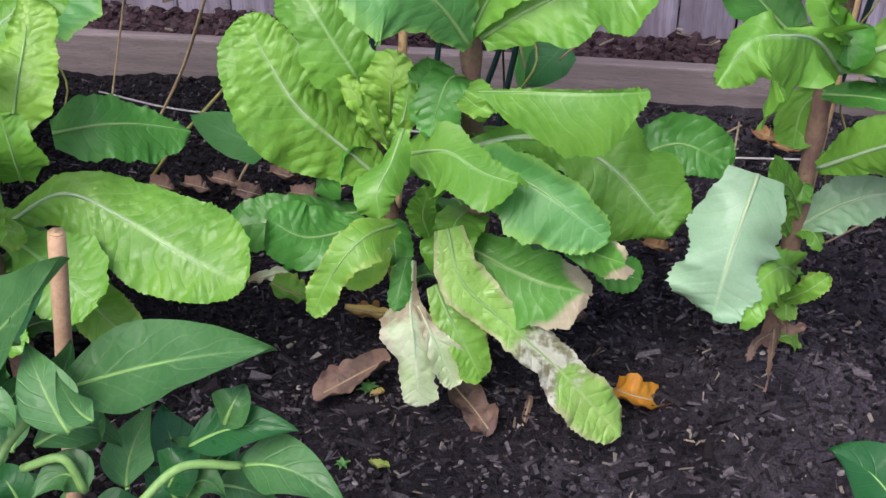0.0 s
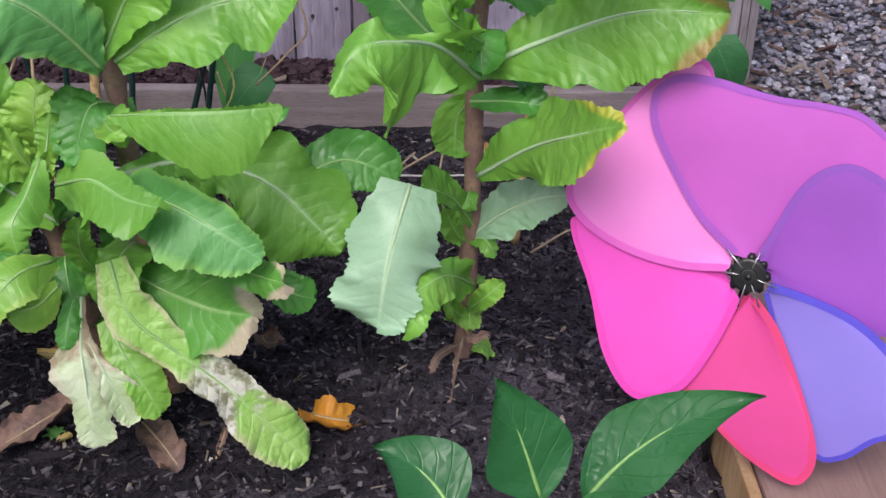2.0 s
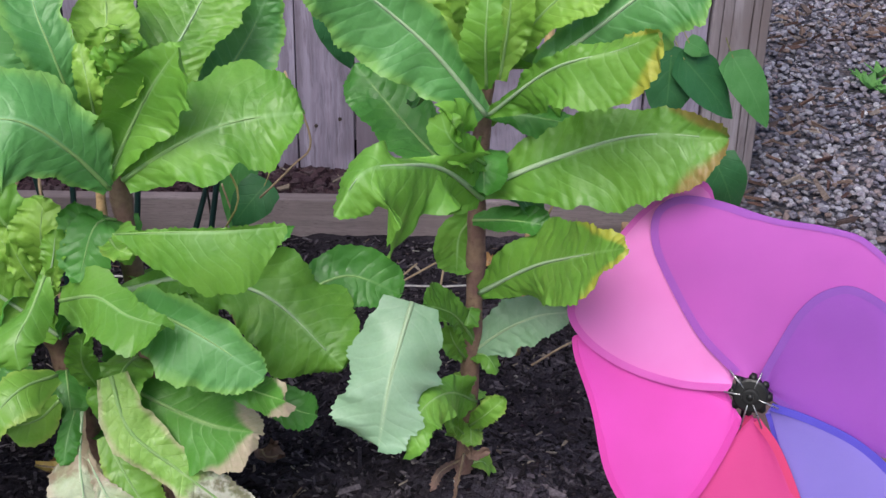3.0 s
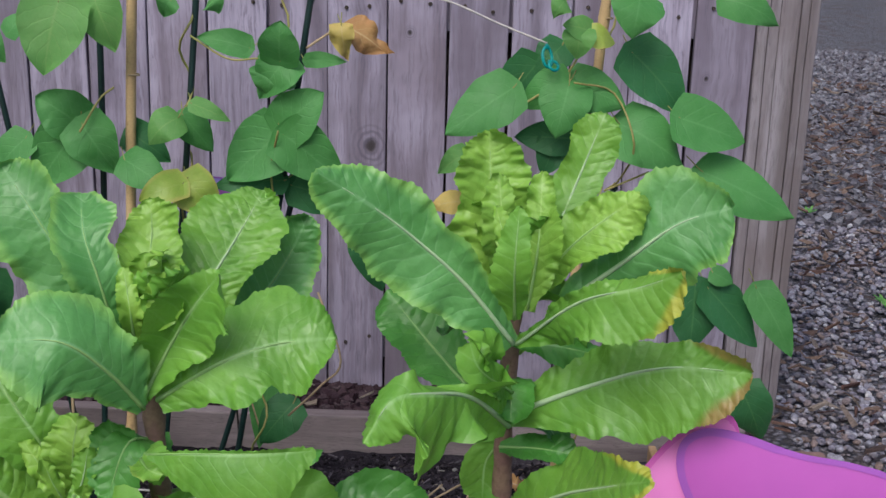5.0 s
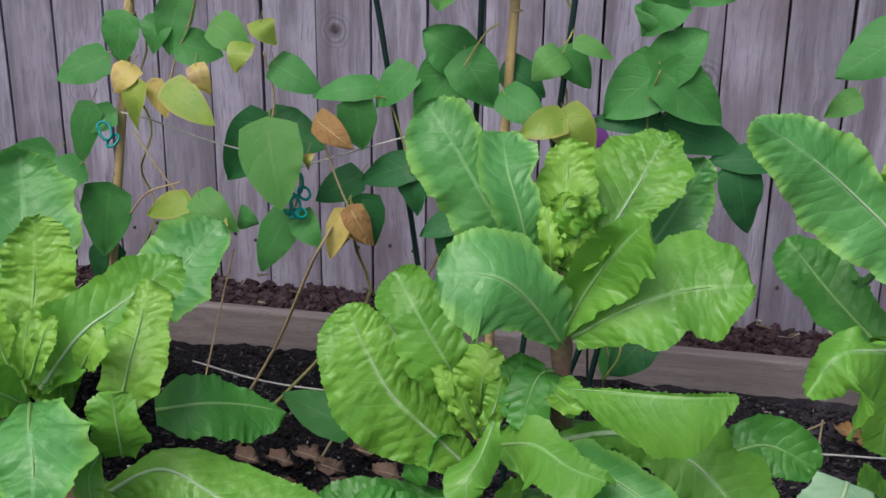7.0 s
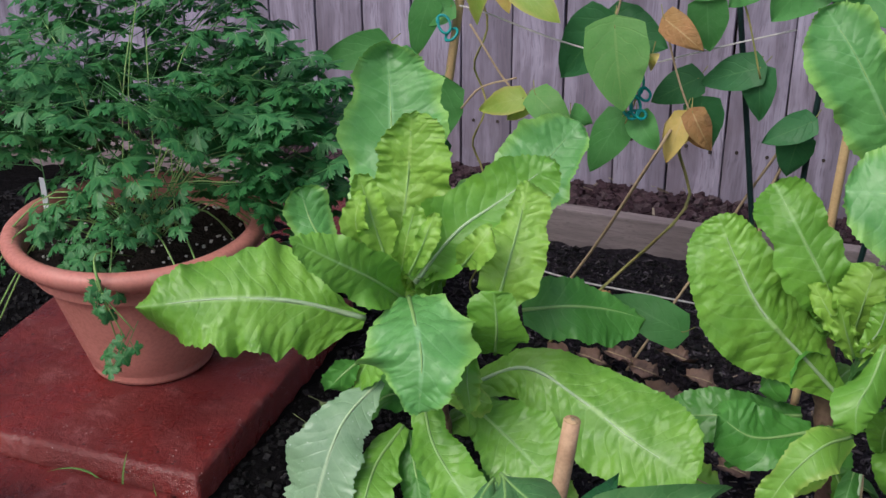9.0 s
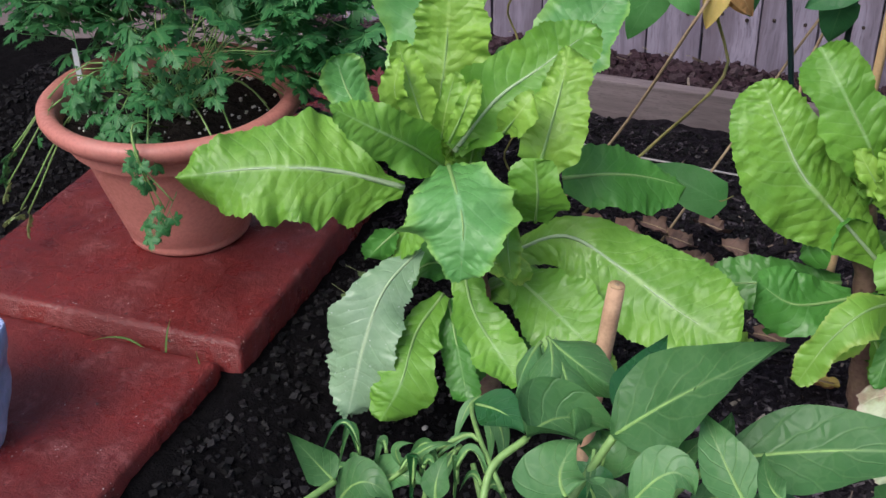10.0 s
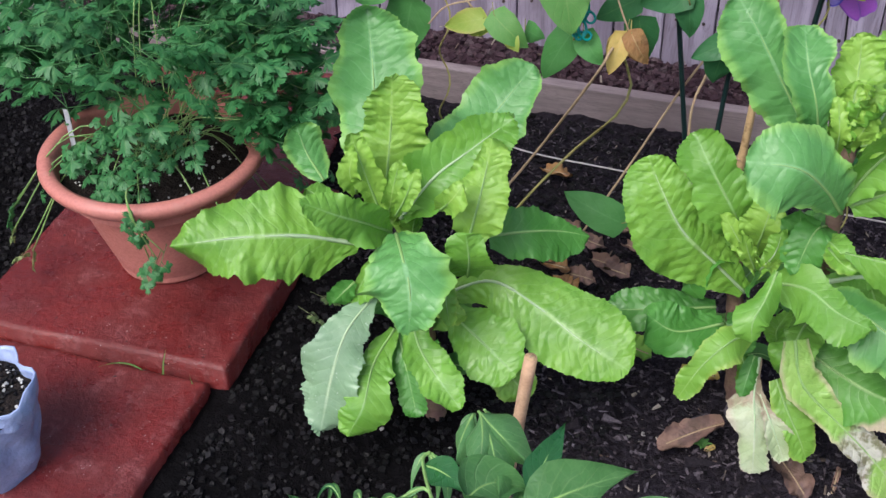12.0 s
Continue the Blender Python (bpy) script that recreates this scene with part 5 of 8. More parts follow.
blade(middle, [(-0.009, 1.270, 0.459), (0.066, 1.300, 0.465), (0.135, 1.320, 0.443), (0.194, 1.310, 0.413), (0.273, 1.280, 0.339)], (0.008, 0.017, 0.032, 0.061, 0.073, 0.047), (0.011, 0.023, 0.040, 0.061, 0.067, 0.038), "green", (0.01, -0.80, 0.60), cup=(-0.12, -0.25), ruffle=0.05, rib=1.4, blunt=0.75)
blade(middle, [(-0.016, 1.240, 0.458), (0.052, 1.210, 0.458), (0.112, 1.180, 0.443), (0.183, 1.165, 0.397)], (0.014, 0.028, 0.030, 0.030, 0.021), (0.014, 0.044, 0.063, 0.060, 0.032), "blue", (0.02, -0.77, 0.63), cup=(-0.1, -0.12), ruffle=0.06, lobes=0.6, blister=0.001)
blade(middle, [(-0.085, 1.250, 0.456), (-0.030, 1.220, 0.479), (0.020, 1.180, 0.475), (0.073, 1.150, 0.477)], (0.016, 0.037, 0.026, 0.018, 0.010), (0.024, 0.055, 0.050, 0.041, 0.026), "green", (0.07, -0.78, 0.62), cup=(-0.1, -0.15), ruffle=0.06, blister=0.001)
blade(middle, [(0.011, 1.200, 0.576), (0.084, 1.170, 0.594), (0.151, 1.165, 0.599), (0.218, 1.180, 0.598)], (0.002, 0.003, 0.003, 0.003, 0.003), (0.005, 0.041, 0.063, 0.060, 0.013), "green", (-0.00, -0.82, 0.57), cup=(-0.1, -0.2), ruffle=0.02, blister=0.001, rib=0.5, blunt=0.9, lobes=0.7)
blade(middle, [(0.158, 1.240, 0.562), (0.193, 1.235, 0.564), (0.221, 1.230, 0.573)], (0.002, 0.003, 0.003), (0.018, 0.017, 0.006), "dark", (-0.03, -0.82, 0.57))
blade(middle, [(-0.036, 1.300, 0.302), (0.036, 1.270, 0.281), (0.102, 1.230, 0.280), (0.160, 1.200, 0.290)], (0.012, 0.032, 0.040, 0.036, 0.023), (0.015, 0.048, 0.067, 0.065, 0.040), "burnt", (0.02, -0.73, 0.68), cup=(-0.08, -0.1), ruffle=0.07, blister=0.0015)
blade(middle, [(-0.102, 1.250, 0.344), (-0.137, 1.200, 0.352), (-0.174, 1.170, 0.314), (-0.204, 1.150, 0.251)], (0.015, 0.030, 0.026, 0.021, 0.018), (0.011, 0.021, 0.024, 0.023, 0.020), "yellow", (0.17, -0.72, 0.67), cup=(-0.1, -0.2), ruffle=0.05, blister=0.001)
blade(middle, [(-0.032, 1.250, 0.343), (-0.007, 1.220, 0.277), (0.060, 1.200, 0.226), (0.130, 1.185, 0.171), (0.226, 1.165, 0.074)], (0.023, 0.035, 0.028, 0.026, 0.037, 0.036), (0.016, 0.033, 0.026, 0.028, 0.040, 0.037), "rotten", (0.04, -0.71, 0.70), cup=(-0.1, -0.1), ruffle=0.05, lobes=0.7, blunt=0.85, label='green leaf rotting pale and grey where it touches the soil')
blade(middle, [(-0.049, 1.250, 0.248), (-0.021, 1.220, 0.208), (0.006, 1.200, 0.171), (0.025, 1.190, 0.134)], (0.012, 0.027, 0.030, 0.027), (0.011, 0.024, 0.027, 0.022), "yellow", (0.07, -0.69, 0.72), cup=(-0.1, -0.1))
blade(middle, [(-0.077, 1.240, 0.228), (-0.044, 1.200, 0.191), (-0.011, 1.185, 0.123)], (0.004, 0.010, 0.024, 0.021), (0.004, 0.008, 0.017, 0.017), "white", (0.10, -0.70, 0.71), lobes=0.9, label='bleached white wilted lobe')
blade(middle, [(-0.083, 1.270, 0.273), (-0.081, 1.230, 0.225), (-0.070, 1.190, 0.186), (-0.058, 1.155, 0.104)], (0.005, 0.008, 0.027, 0.032, 0.028, 0.027), (0.005, 0.009, 0.044, 0.038, 0.032, 0.032), "white", (0.11, -0.69, 0.71), lobes=1.1, blunt=0.88, cup=(-0.1, -0.1), label='bleached white wilted leaf')
blade(middle, [(-0.082, 1.200, 0.518), (-0.092, 1.160, 0.489), (-0.104, 1.130, 0.465), (-0.100, 1.120, 0.432)], (0.007, 0.018, 0.025, 0.025, 0.018), (0.006, 0.013, 0.025, 0.029, 0.017), "green", (0.15, -0.76, 0.63), cup=(-0.2, -0.1), ruffle=0.08, blister=0.001)
blade(middle, [(-0.116, 1.290, 0.442), (-0.131, 1.270, 0.490), (-0.145, 1.270, 0.530)], (0.006, 0.013, 0.015, 0.009), (0.006, 0.013, 0.015, 0.010), "young", (0.15, -0.79, 0.59), cup=(0.3, 0.3), fringe=3.2, lobes=1.2, ruffle=0.1)
blade(middle, [(-0.109, 1.270, 0.462), (-0.091, 1.260, 0.506), (-0.085, 1.270, 0.546)], (0.006, 0.013, 0.015, 0.010), (0.006, 0.013, 0.016, 0.012), "crinkle", (0.13, -0.80, 0.59), cup=(0.2, 0.3), fringe=3.2, lobes=1.2, ruffle=0.1)
blade(middle, [(-0.061, 1.280, 0.308), (-0.064, 1.240, 0.369), (-0.052, 1.220, 0.426)], (0.006, 0.014, 0.017, 0.012), (0.006, 0.017, 0.018, 0.011), "green", (0.11, -0.76, 0.64), fringe=2.0, lobes=1.2, ruffle=0.1)
blade(middle, [(-0.012, 1.250, 0.544), (0.011, 1.200, 0.555), (0.033, 1.190, 0.553)], (0.006, 0.011, 0.013, 0.008), (0.006, 0.014, 0.017, 0.010), "yellow", (0.08, -0.81, 0.58), fringe=1.5, lobes=1.0, ruffle=0.08)
blade(middle, [(-0.227, 1.280, 0.245), (-0.244, 1.260, 0.295), (-0.267, 1.260, 0.322)], (0.010, 0.029, 0.032, 0.021), (0.010, 0.027, 0.029, 0.021), "dark", (0.20, -0.73, 0.66), fringe=1.6, lobes=1.0, ruffle=0.09)
blade(middle, [(0.004, 1.290, 0.713), (0.027, 1.270, 0.736), (0.046, 1.270, 0.767)], (0.006, 0.010, 0.011, 0.007), (0.006, 0.011, 0.013, 0.008), "young", (0.20, -0.85, 0.50), cup=(0.3, 0.3), fringe=3.2, lobes=1.2, ruffle=0.1)
blade(middle, [(-0.114, 1.300, 0.242), (-0.099, 1.270, 0.224), (-0.104, 1.260, 0.191)], (0.005, 0.015, 0.018, 0.010), (0.005, 0.013, 0.016, 0.008), "green", (0.12, -0.72, 0.68), fringe=0.8, ruffle=0.06)
rosette(middle, (-0.012, 1.335, 0.71), 7, 0.086, 23)
rosette(middle, (-0.163, 1.36, 0.47), 7, 0.070, 24)
# mostly the dark kind, so the shade round the stalks is partly painted
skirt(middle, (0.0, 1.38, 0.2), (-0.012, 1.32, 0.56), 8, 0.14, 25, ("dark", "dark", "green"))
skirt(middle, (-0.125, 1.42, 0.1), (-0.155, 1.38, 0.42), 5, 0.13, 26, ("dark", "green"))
right = thing("lettuce", (0.45, 1.365, 0.03), "tall bolting green lettuce on a bare reddish stalk", "lettuce", "lettuces in the bed")
stalk(right, [(0.448, 1.37, 0.0), (0.444, 1.37, 0.12), (0.451, 1.364, 0.4), (0.45, 1.345, 0.58), (0.455, 1.34, 0.72), (0.455, 1.35, 0.8)], 0.0155, 0.01)
lettuce_leaf(right, (0.409, 1.380, 0.592), (0.349, 1.450, 0.632), (0.281, 1.500, 0.696), 0.086, "dark", profile='strap')
lettuce_leaf(right, (0.454, 1.310, 0.696), (0.510, 1.300, 0.695), (0.564, 1.300, 0.686), 0.043, "dark", ruffle=0.2)
lettuce_leaf(right, (0.455, 1.280, 0.639), (0.412, 1.220, 0.692), (0.397, 1.220, 0.728), 0.051, "green", ruffle=0.2)
lettuce_leaf(right, (0.449, 1.350, 0.539), (0.428, 1.360, 0.501), (0.425, 1.360, 0.446), 0.053, "green")
lettuce_leaf(right, (0.444, 1.330, 0.539), (0.493, 1.300, 0.553), (0.541, 1.280, 0.555), 0.043, "dark")
lettuce_leaf(right, (0.449, 1.340, 0.206), (0.469, 1.300, 0.253), (0.496, 1.300, 0.281), 0.028, "yellow", ruffle=0.2)
lettuce_leaf(right, (0.445, 1.340, 0.187), (0.426, 1.300, 0.233), (0.415, 1.300, 0.223), 0.029, "yellow", ruffle=0.2)
lettuce_leaf(right, (0.442, 1.340, 0.177), (0.456, 1.300, 0.185), (0.476, 1.300, 0.195), 0.013, "dead", twist=1.2, ruffle=0.2)
lettuce_leaf(right, (0.442, 1.340, 0.157), (0.432, 1.270, 0.157), (0.423, 1.220, 0.131), 0.011, "dead", twist=1.5, ruffle=0.2, profile='strap', label="withered brown leaf hanging at the stalk's foot")
lettuce_leaf(right, (0.438, 1.340, 0.146), (0.407, 1.270, 0.177), (0.395, 1.240, 0.169), 0.010, "dead", ruffle=0.2, profile='strap')
blade(right, [(0.503, 1.400, 0.803), (0.536, 1.430, 0.881), (0.571, 1.460, 0.967)], (0.007, 0.025, 0.031, 0.024), (0.007, 0.027, 0.036, 0.028), "crinkle", (-0.10, -0.91, 0.40), cup=(0.1, 0.1))
blade(right, [(0.506, 1.330, 0.733), (0.584, 1.310, 0.804), (0.650, 1.300, 0.861), (0.713, 1.300, 0.883)], (0.010, 0.026, 0.057, 0.058, 0.043), (0.010, 0.033, 0.054, 0.075, 0.063), "blue", (-0.18, -0.88, 0.43), cup=(-0.08, -0.1), ruffle=0.05, blunt=0.7, rib=1.3)
blade(right, [(0.455, 1.300, 0.696), (0.392, 1.290, 0.776), (0.334, 1.285, 0.830), (0.278, 1.270, 0.877), (0.213, 1.250, 0.922)], (0.019, 0.044, 0.061, 0.064, 0.055, 0.038), (0.010, 0.025, 0.033, 0.042, 0.042, 0.028), "blue", (0.01, -0.89, 0.45), cup=(-0.05, 0.1), ruffle=0.045, blister=0.002, blunt=0.72, lobes=0.6, rib=1.2)
blade(right, [(0.471, 1.330, 0.754), (0.529, 1.310, 0.833), (0.600, 1.300, 0.896)], (0.011, 0.027, 0.032, 0.022), (0.011, 0.032, 0.042, 0.041), "young", (-0.11, -0.89, 0.45), cup=(0.05, 0.05), ruffle=0.06, blister=0.0026, fringe=2.4, lobes=0.9)
blade(right, [(0.445, 1.360, 0.735), (0.429, 1.360, 0.808), (0.421, 1.370, 0.872), (0.416, 1.390, 0.951)], (0.014, 0.033, 0.046, 0.042, 0.033), (0.014, 0.030, 0.042, 0.045, 0.038), "young", (-0.04, -0.91, 0.42), cup=(0.2, 0.2), ruffle=0.06, blister=0.0036, fringe=2.6, lobes=0.9)
blade(right, [(0.470, 1.300, 0.742), (0.479, 1.300, 0.828), (0.482, 1.330, 0.913)], (0.007, 0.015, 0.017, 0.014), (0.010, 0.025, 0.022, 0.015), "young", (-0.08, -0.89, 0.45), cup=(0.3, 0.2), ruffle=0.08, fringe=2.8, lobes=1.0)
blade(right, [(0.440, 1.330, 0.780), (0.435, 1.310, 0.845), (0.428, 1.330, 0.910)], (0.010, 0.018, 0.020, 0.013), (0.010, 0.017, 0.018, 0.013), "young", (-0.05, -0.90, 0.44), cup=(0.35, 0.35), ruffle=0.06, fringe=2.8, lobes=1.0)
blade(right, [(0.451, 1.240, 0.751), (0.446, 1.200, 0.829), (0.449, 1.210, 0.900)], (0.009, 0.026, 0.020, 0.008), (0.009, 0.017, 0.020, 0.012), "green", (-0.06, -0.88, 0.47), cup=(0.0, 0.3), ruffle=0.07, blister=0.001)
blade(right, [(0.457, 1.280, 0.704), (0.522, 1.200, 0.789), (0.585, 1.160, 0.823), (0.630, 1.130, 0.853)], (0.006, 0.010, 0.014, 0.015, 0.011), (0.006, 0.028, 0.053, 0.062, 0.044), "tipped_yellow", (-0.15, -0.87, 0.47), cup=(0.0, -0.08), ruffle=0.08, blister=0.0022, fringe=1.2)
blade(right, [(0.448, 1.300, 0.596), (0.539, 1.270, 0.651), (0.633, 1.230, 0.699), (0.732, 1.200, 0.708)], (0.014, 0.038, 0.044, 0.030, 0.018), (0.014, 0.050, 0.079, 0.076, 0.045), "tipped", (-0.17, -0.84, 0.52), cup=(-0.06, -0.08), ruffle=0.035, lobes=0.4, blister=0.0022, blunt=0.8, rib=1.4)
blade(right, [(0.452, 1.280, 0.593), (0.403, 1.200, 0.664), (0.357, 1.130, 0.699), (0.313, 1.100, 0.702), (0.282, 1.080, 0.659)], (0.013, 0.048, 0.046, 0.077, 0.067, 0.032), (0.026, 0.050, 0.014, 0.023, 0.022, 0.009), "green", (-0.00, -0.84, 0.55), cup=(-0.2, -0.25), ruffle=0.1, rib=1.4)
blade(right, [(0.456, 1.330, 0.430), (0.517, 1.240, 0.517), (0.561, 1.160, 0.573), (0.601, 1.090, 0.619)], (0.010, 0.034, 0.050, 0.038, 0.022), (0.010, 0.030, 0.054, 0.053, 0.028), "tipped_yellow", (-0.11, -0.81, 0.57), cup=(-0.1, -0.1), ruffle=0.045, lobes=0.6, blister=0.0022, rib=1.2)
blade(right, [(0.454, 1.360, 0.321), (0.494, 1.350, 0.361), (0.539, 1.340, 0.390), (0.582, 1.330, 0.402)], (0.008, 0.029, 0.028, 0.017), (0.012, 0.037, 0.040, 0.026), "pale", (-0.08, -0.79, 0.61))
blade(right, [(0.454, 1.360, 0.335), (0.421, 1.300, 0.413), (0.380, 1.245, 0.459)], (0.008, 0.014, 0.023), (0.008, 0.021, 0.030), "green", (-0.02, -0.79, 0.61))
blade(right, [(0.366, 1.236, 0.467), (0.351, 1.200, 0.427), (0.337, 1.170, 0.379), (0.325, 1.155, 0.301)], (0.032, 0.051, 0.056, 0.055, 0.046), (0.036, 0.056, 0.058, 0.056, 0.044), "pale", (0.03, -0.76, 0.65), cup=(-0.1, -0.12), ruffle=0.05, blister=0.0013, blunt=0.74, lobes=0.85, teeth=1.7, rib=1.1, fringe=0.4)
blade(right, [(0.457, 1.330, 0.255), (0.414, 1.220, 0.341), (0.378, 1.170, 0.345), (0.360, 1.150, 0.296)], (0.009, 0.029, 0.033, 0.029), (0.009, 0.016, 0.019, 0.017), "green", (0.00, -0.75, 0.67), cup=(-0.2, -0.2), ruffle=0.12)
blade(right, [(0.425, 1.270, 0.680), (0.419, 1.240, 0.710), (0.404, 1.220, 0.728)], (0.007, 0.017, 0.019, 0.011), (0.007, 0.018, 0.021, 0.012), "green", (-0.04, -0.85, 0.52), fringe=2.5, lobes=1.2, ruffle=0.1)
blade(right, [(0.446, 1.270, 0.799), (0.435, 1.250, 0.848), (0.423, 1.260, 0.887)], (0.005, 0.009, 0.011, 0.007), (0.005, 0.009, 0.011, 0.007), "young", (-0.05, -0.89, 0.45), cup=(0.3, 0.3), fringe=3.2, lobes=1.2, ruffle=0.1)
blade(right, [(0.463, 1.340, 0.195), (0.474, 1.320, 0.247), (0.494, 1.300, 0.284)], (0.003, 0.008, 0.010, 0.004), (0.003, 0.008, 0.008, 0.003), "yellow", (-0.05, -0.75, 0.66), fringe=2.0, lobes=1.2)
blade(right, [(0.440, 1.350, 0.313), (0.423, 1.320, 0.358), (0.414, 1.310, 0.390)], (0.005, 0.014, 0.015, 0.009), (0.005, 0.012, 0.015, 0.009), "green", (-0.02, -0.78, 0.63), fringe=2.0, lobes=1.2)
rosette(right, (0.455, 1.345, 0.79), 7, 0.086, 27)
skirt(right, (0.45, 1.345, 0.55), (0.455, 1.345, 0.78), 7, 0.13, 28)
skirt(right, (0.45, 1.365, 0.1), (0.45, 1.36, 0.45), 9, 0.05, 29, ("yellow", "green"))


# ---------------------------------------------------------------- bean vines on their canes
def vine_thing(x, label):
    return thing("bean_vine", (x, 1.83, 0.0), label, "bean plant", "bean vines along the fence")


vine_a = vine_thing(-0.86, "climbing bean vine with yellowing leaves on a cane")
vine_b = vine_thing(-0.47, "climbing bean vine with green and withered yellow leaves")
vine_c = vine_thing(-0.17, "climbing green bean vine beside a bamboo cane")
vine_d = vine_thing(0.08, "climbing green bean vine with one dry brown leaf")
vine_e = vine_thing(0.56, "dense dark green bean vine tied to a cane")

bean_leaf(vine_a, -0.898, 0.824, -0.984, 0.784, 1.813, 0.063, "g", -0.020, 0.008)
bean_leaf(vine_a, -0.861, 0.895, -0.876, 0.808, 1.825, 0.072, "g", 0.010, 0.014)
bean_leaf(vine_a, -0.846, 0.812, -0.877, 0.763, 1.812, 0.056, "o", -0.010, 0.020)
bean_leaf(vine_a, -0.827, 0.785, -0.840, 0.696, 1.794, 0.050, "y", 0.020, 0.026)
bean_leaf(vine_a, -0.801, 0.788, -0.778, 0.724, 1.806, 0.036, "o", 0.000, 0.008)
bean_leaf(vine_a, -0.762, 0.785, -0.674, 0.725, 1.788, 0.060, "y", -0.020, 0.014)
bean_leaf(vine_a, -0.718, 0.823, -0.695, 0.770, 1.800, 0.036, "o", 0.010, 0.020)
bean_leaf(vine_a, -0.791, 0.897, -0.806, 0.834, 1.837, 0.056, "g", -0.010, 0.026)
bean_leaf(vine_a, -0.750, 0.857, -0.680, 0.834, 1.819, 0.062, "g", 0.020, 0.008)
bean_leaf(vine_a, -0.671, 0.899, -0.611, 0.854, 1.791, 0.060, "l", 0.000, 0.014)
bean_leaf(vine_b, -0.620, 0.873, -0.633, 0.820, 1.788, 0.041, "y", -0.020, 0.020)
bean_leaf(vine_b, -0.595, 0.904, -0.572, 0.866, 1.800, 0.044, "y", 0.010, 0.026)
bean_leaf(vine_a, -1.035, 0.632, -1.174, 0.582, 1.837, 0.066, "g", -0.010, 0.008)
bean_leaf(vine_a, -0.935, 0.732, -0.976, 0.612, 1.819, 0.054, "g", 0.020, 0.014)
bean_leaf(vine_a, -0.900, 0.718, -0.952, 0.682, 1.831, 0.048, "g", 0.000, 0.020)
bean_leaf(vine_a, -0.966, 0.617, -1.028, 0.570, 1.813, 0.066, "g", -0.020, 0.026)
bean_leaf(vine_a, -0.914, 0.571, -0.939, 0.439, 1.825, 0.092, "g", 0.010, 0.008)
bean_leaf(vine_a, -0.946, 0.435, -0.973, 0.364, 1.877, 0.069, "d", -0.010, 0.014)
bean_leaf(vine_a, -0.747, 0.572, -0.833, 0.533, 1.794, 0.048, "y", 0.020, 0.020)
bean_leaf(vine_a, -0.721, 0.583, -0.649, 0.523, 1.791, 0.058, "l", -0.000, 0.026)
bean_leaf(vine_a, -0.690, 0.549, -0.663, 0.521, 1.788, 0.033, "y", -0.020, 0.008)
bean_leaf(vine_a, -0.741, 0.554, -0.780, 0.521, 1.800, 0.027, "y", 0.010, 0.014)
bean_leaf(vine_a, -0.667, 0.538, -0.622, 0.527, 1.837, 0.042, "g", -0.010, 0.020)
bean_leaf(vine_b, -0.611, 0.706, -0.693, 0.597, 1.859, 0.098, "d", 0.020, 0.026)
bean_leaf(vine_b, -0.610, 0.701, -0.505, 0.667, 1.871, 0.089, "d", 0.000, 0.008)
bean_leaf(vine_b, -0.579, 0.724, -0.551, 0.585, 1.773, 0.104, "l", -0.020, 0.014)
bean_leaf(vine_b, -0.579, 0.827, -0.496, 0.779, 1.825, 0.059, "g", 0.010, 0.020)
bean_leaf(vine_b, -0.401, 0.797, -0.514, 0.773, 1.837, 0.045, "g", -0.010, 0.026)
bean_leaf(vine_b, -0.434, 0.767, -0.426, 0.681, 1.819, 0.065, "g", 0.020, 0.008)
bean_leaf(vine_b, -0.341, 0.828, -0.398, 0.761, 1.831, 0.062, "g", 0.000, 0.014)
bean_leaf(vine_b, -0.500, 0.741, -0.426, 0.696, 1.798, 0.049, "b", -0.020, 0.020)
bean_leaf(vine_b, -0.517, 0.678, -0.520, 0.643, 1.800, 0.027, "o", 0.010, 0.026)
bean_leaf(vine_b, -0.448, 0.617, -0.527, 0.567, 1.877, 0.058, "d", -0.010, 0.008)
bean_leaf(vine_b, -0.341, 0.653, -0.442, 0.608, 1.859, 0.060, "d", 0.020, 0.014)
bean_leaf(vine_b, -0.569, 0.546, -0.624, 0.431, 1.831, 0.066, "g", 0.000, 0.020)
bean_leaf(vine_b, -0.539, 0.555, -0.493, 0.506, 1.813, 0.051, "g", -0.020, 0.026)
bean_leaf(vine_b, -0.436, 0.576, -0.418, 0.488, 1.865, 0.068, "d", 0.010, 0.008)
bean_leaf(vine_b, -0.455, 0.569, -0.479, 0.482, 1.812, 0.041, "o", -0.010, 0.014)
bean_leaf(vine_b, -0.440, 0.578, -0.406, 0.506, 1.804, 0.044, "b", 0.020, 0.020)
bean_leaf(vine_b, -0.340, 0.641, -0.332, 0.556, 1.871, 0.057, "d", 0.000, 0.026)
bean_leaf(vine_c, -0.244, 0.568, -0.320, 0.527, 1.853, 0.050, "d", -0.020, 0.008)
bean_leaf(vine_c, -0.262, 0.532, -0.276, 0.453, 1.865, 0.061, "d", 0.010, 0.014)
bean_leaf(vine_c, -0.250, 0.854, -0.314, 0.898, 1.837, 0.078, "g", -0.010, 0.020)
bean_leaf(vine_c, -0.240, 0.855, -0.194, 0.774, 1.819, 0.081, "g", 0.020, 0.026)
bean_leaf(vine_c, -0.252, 0.848, -0.326, 0.746, 1.831, 0.092, "g", 0.000, 0.008)
bean_leaf(vine_c, -0.171, 0.801, -0.093, 0.758, 1.813, 0.061, "g", -0.020, 0.014)
bean_leaf(vine_c, -0.174, 0.836, -0.112, 0.787, 1.865, 0.058, "d", 0.010, 0.020)
bean_leaf(vine_d, -0.078, 0.877, -0.125, 0.833, 1.797, 0.055, "l", -0.010, 0.026)
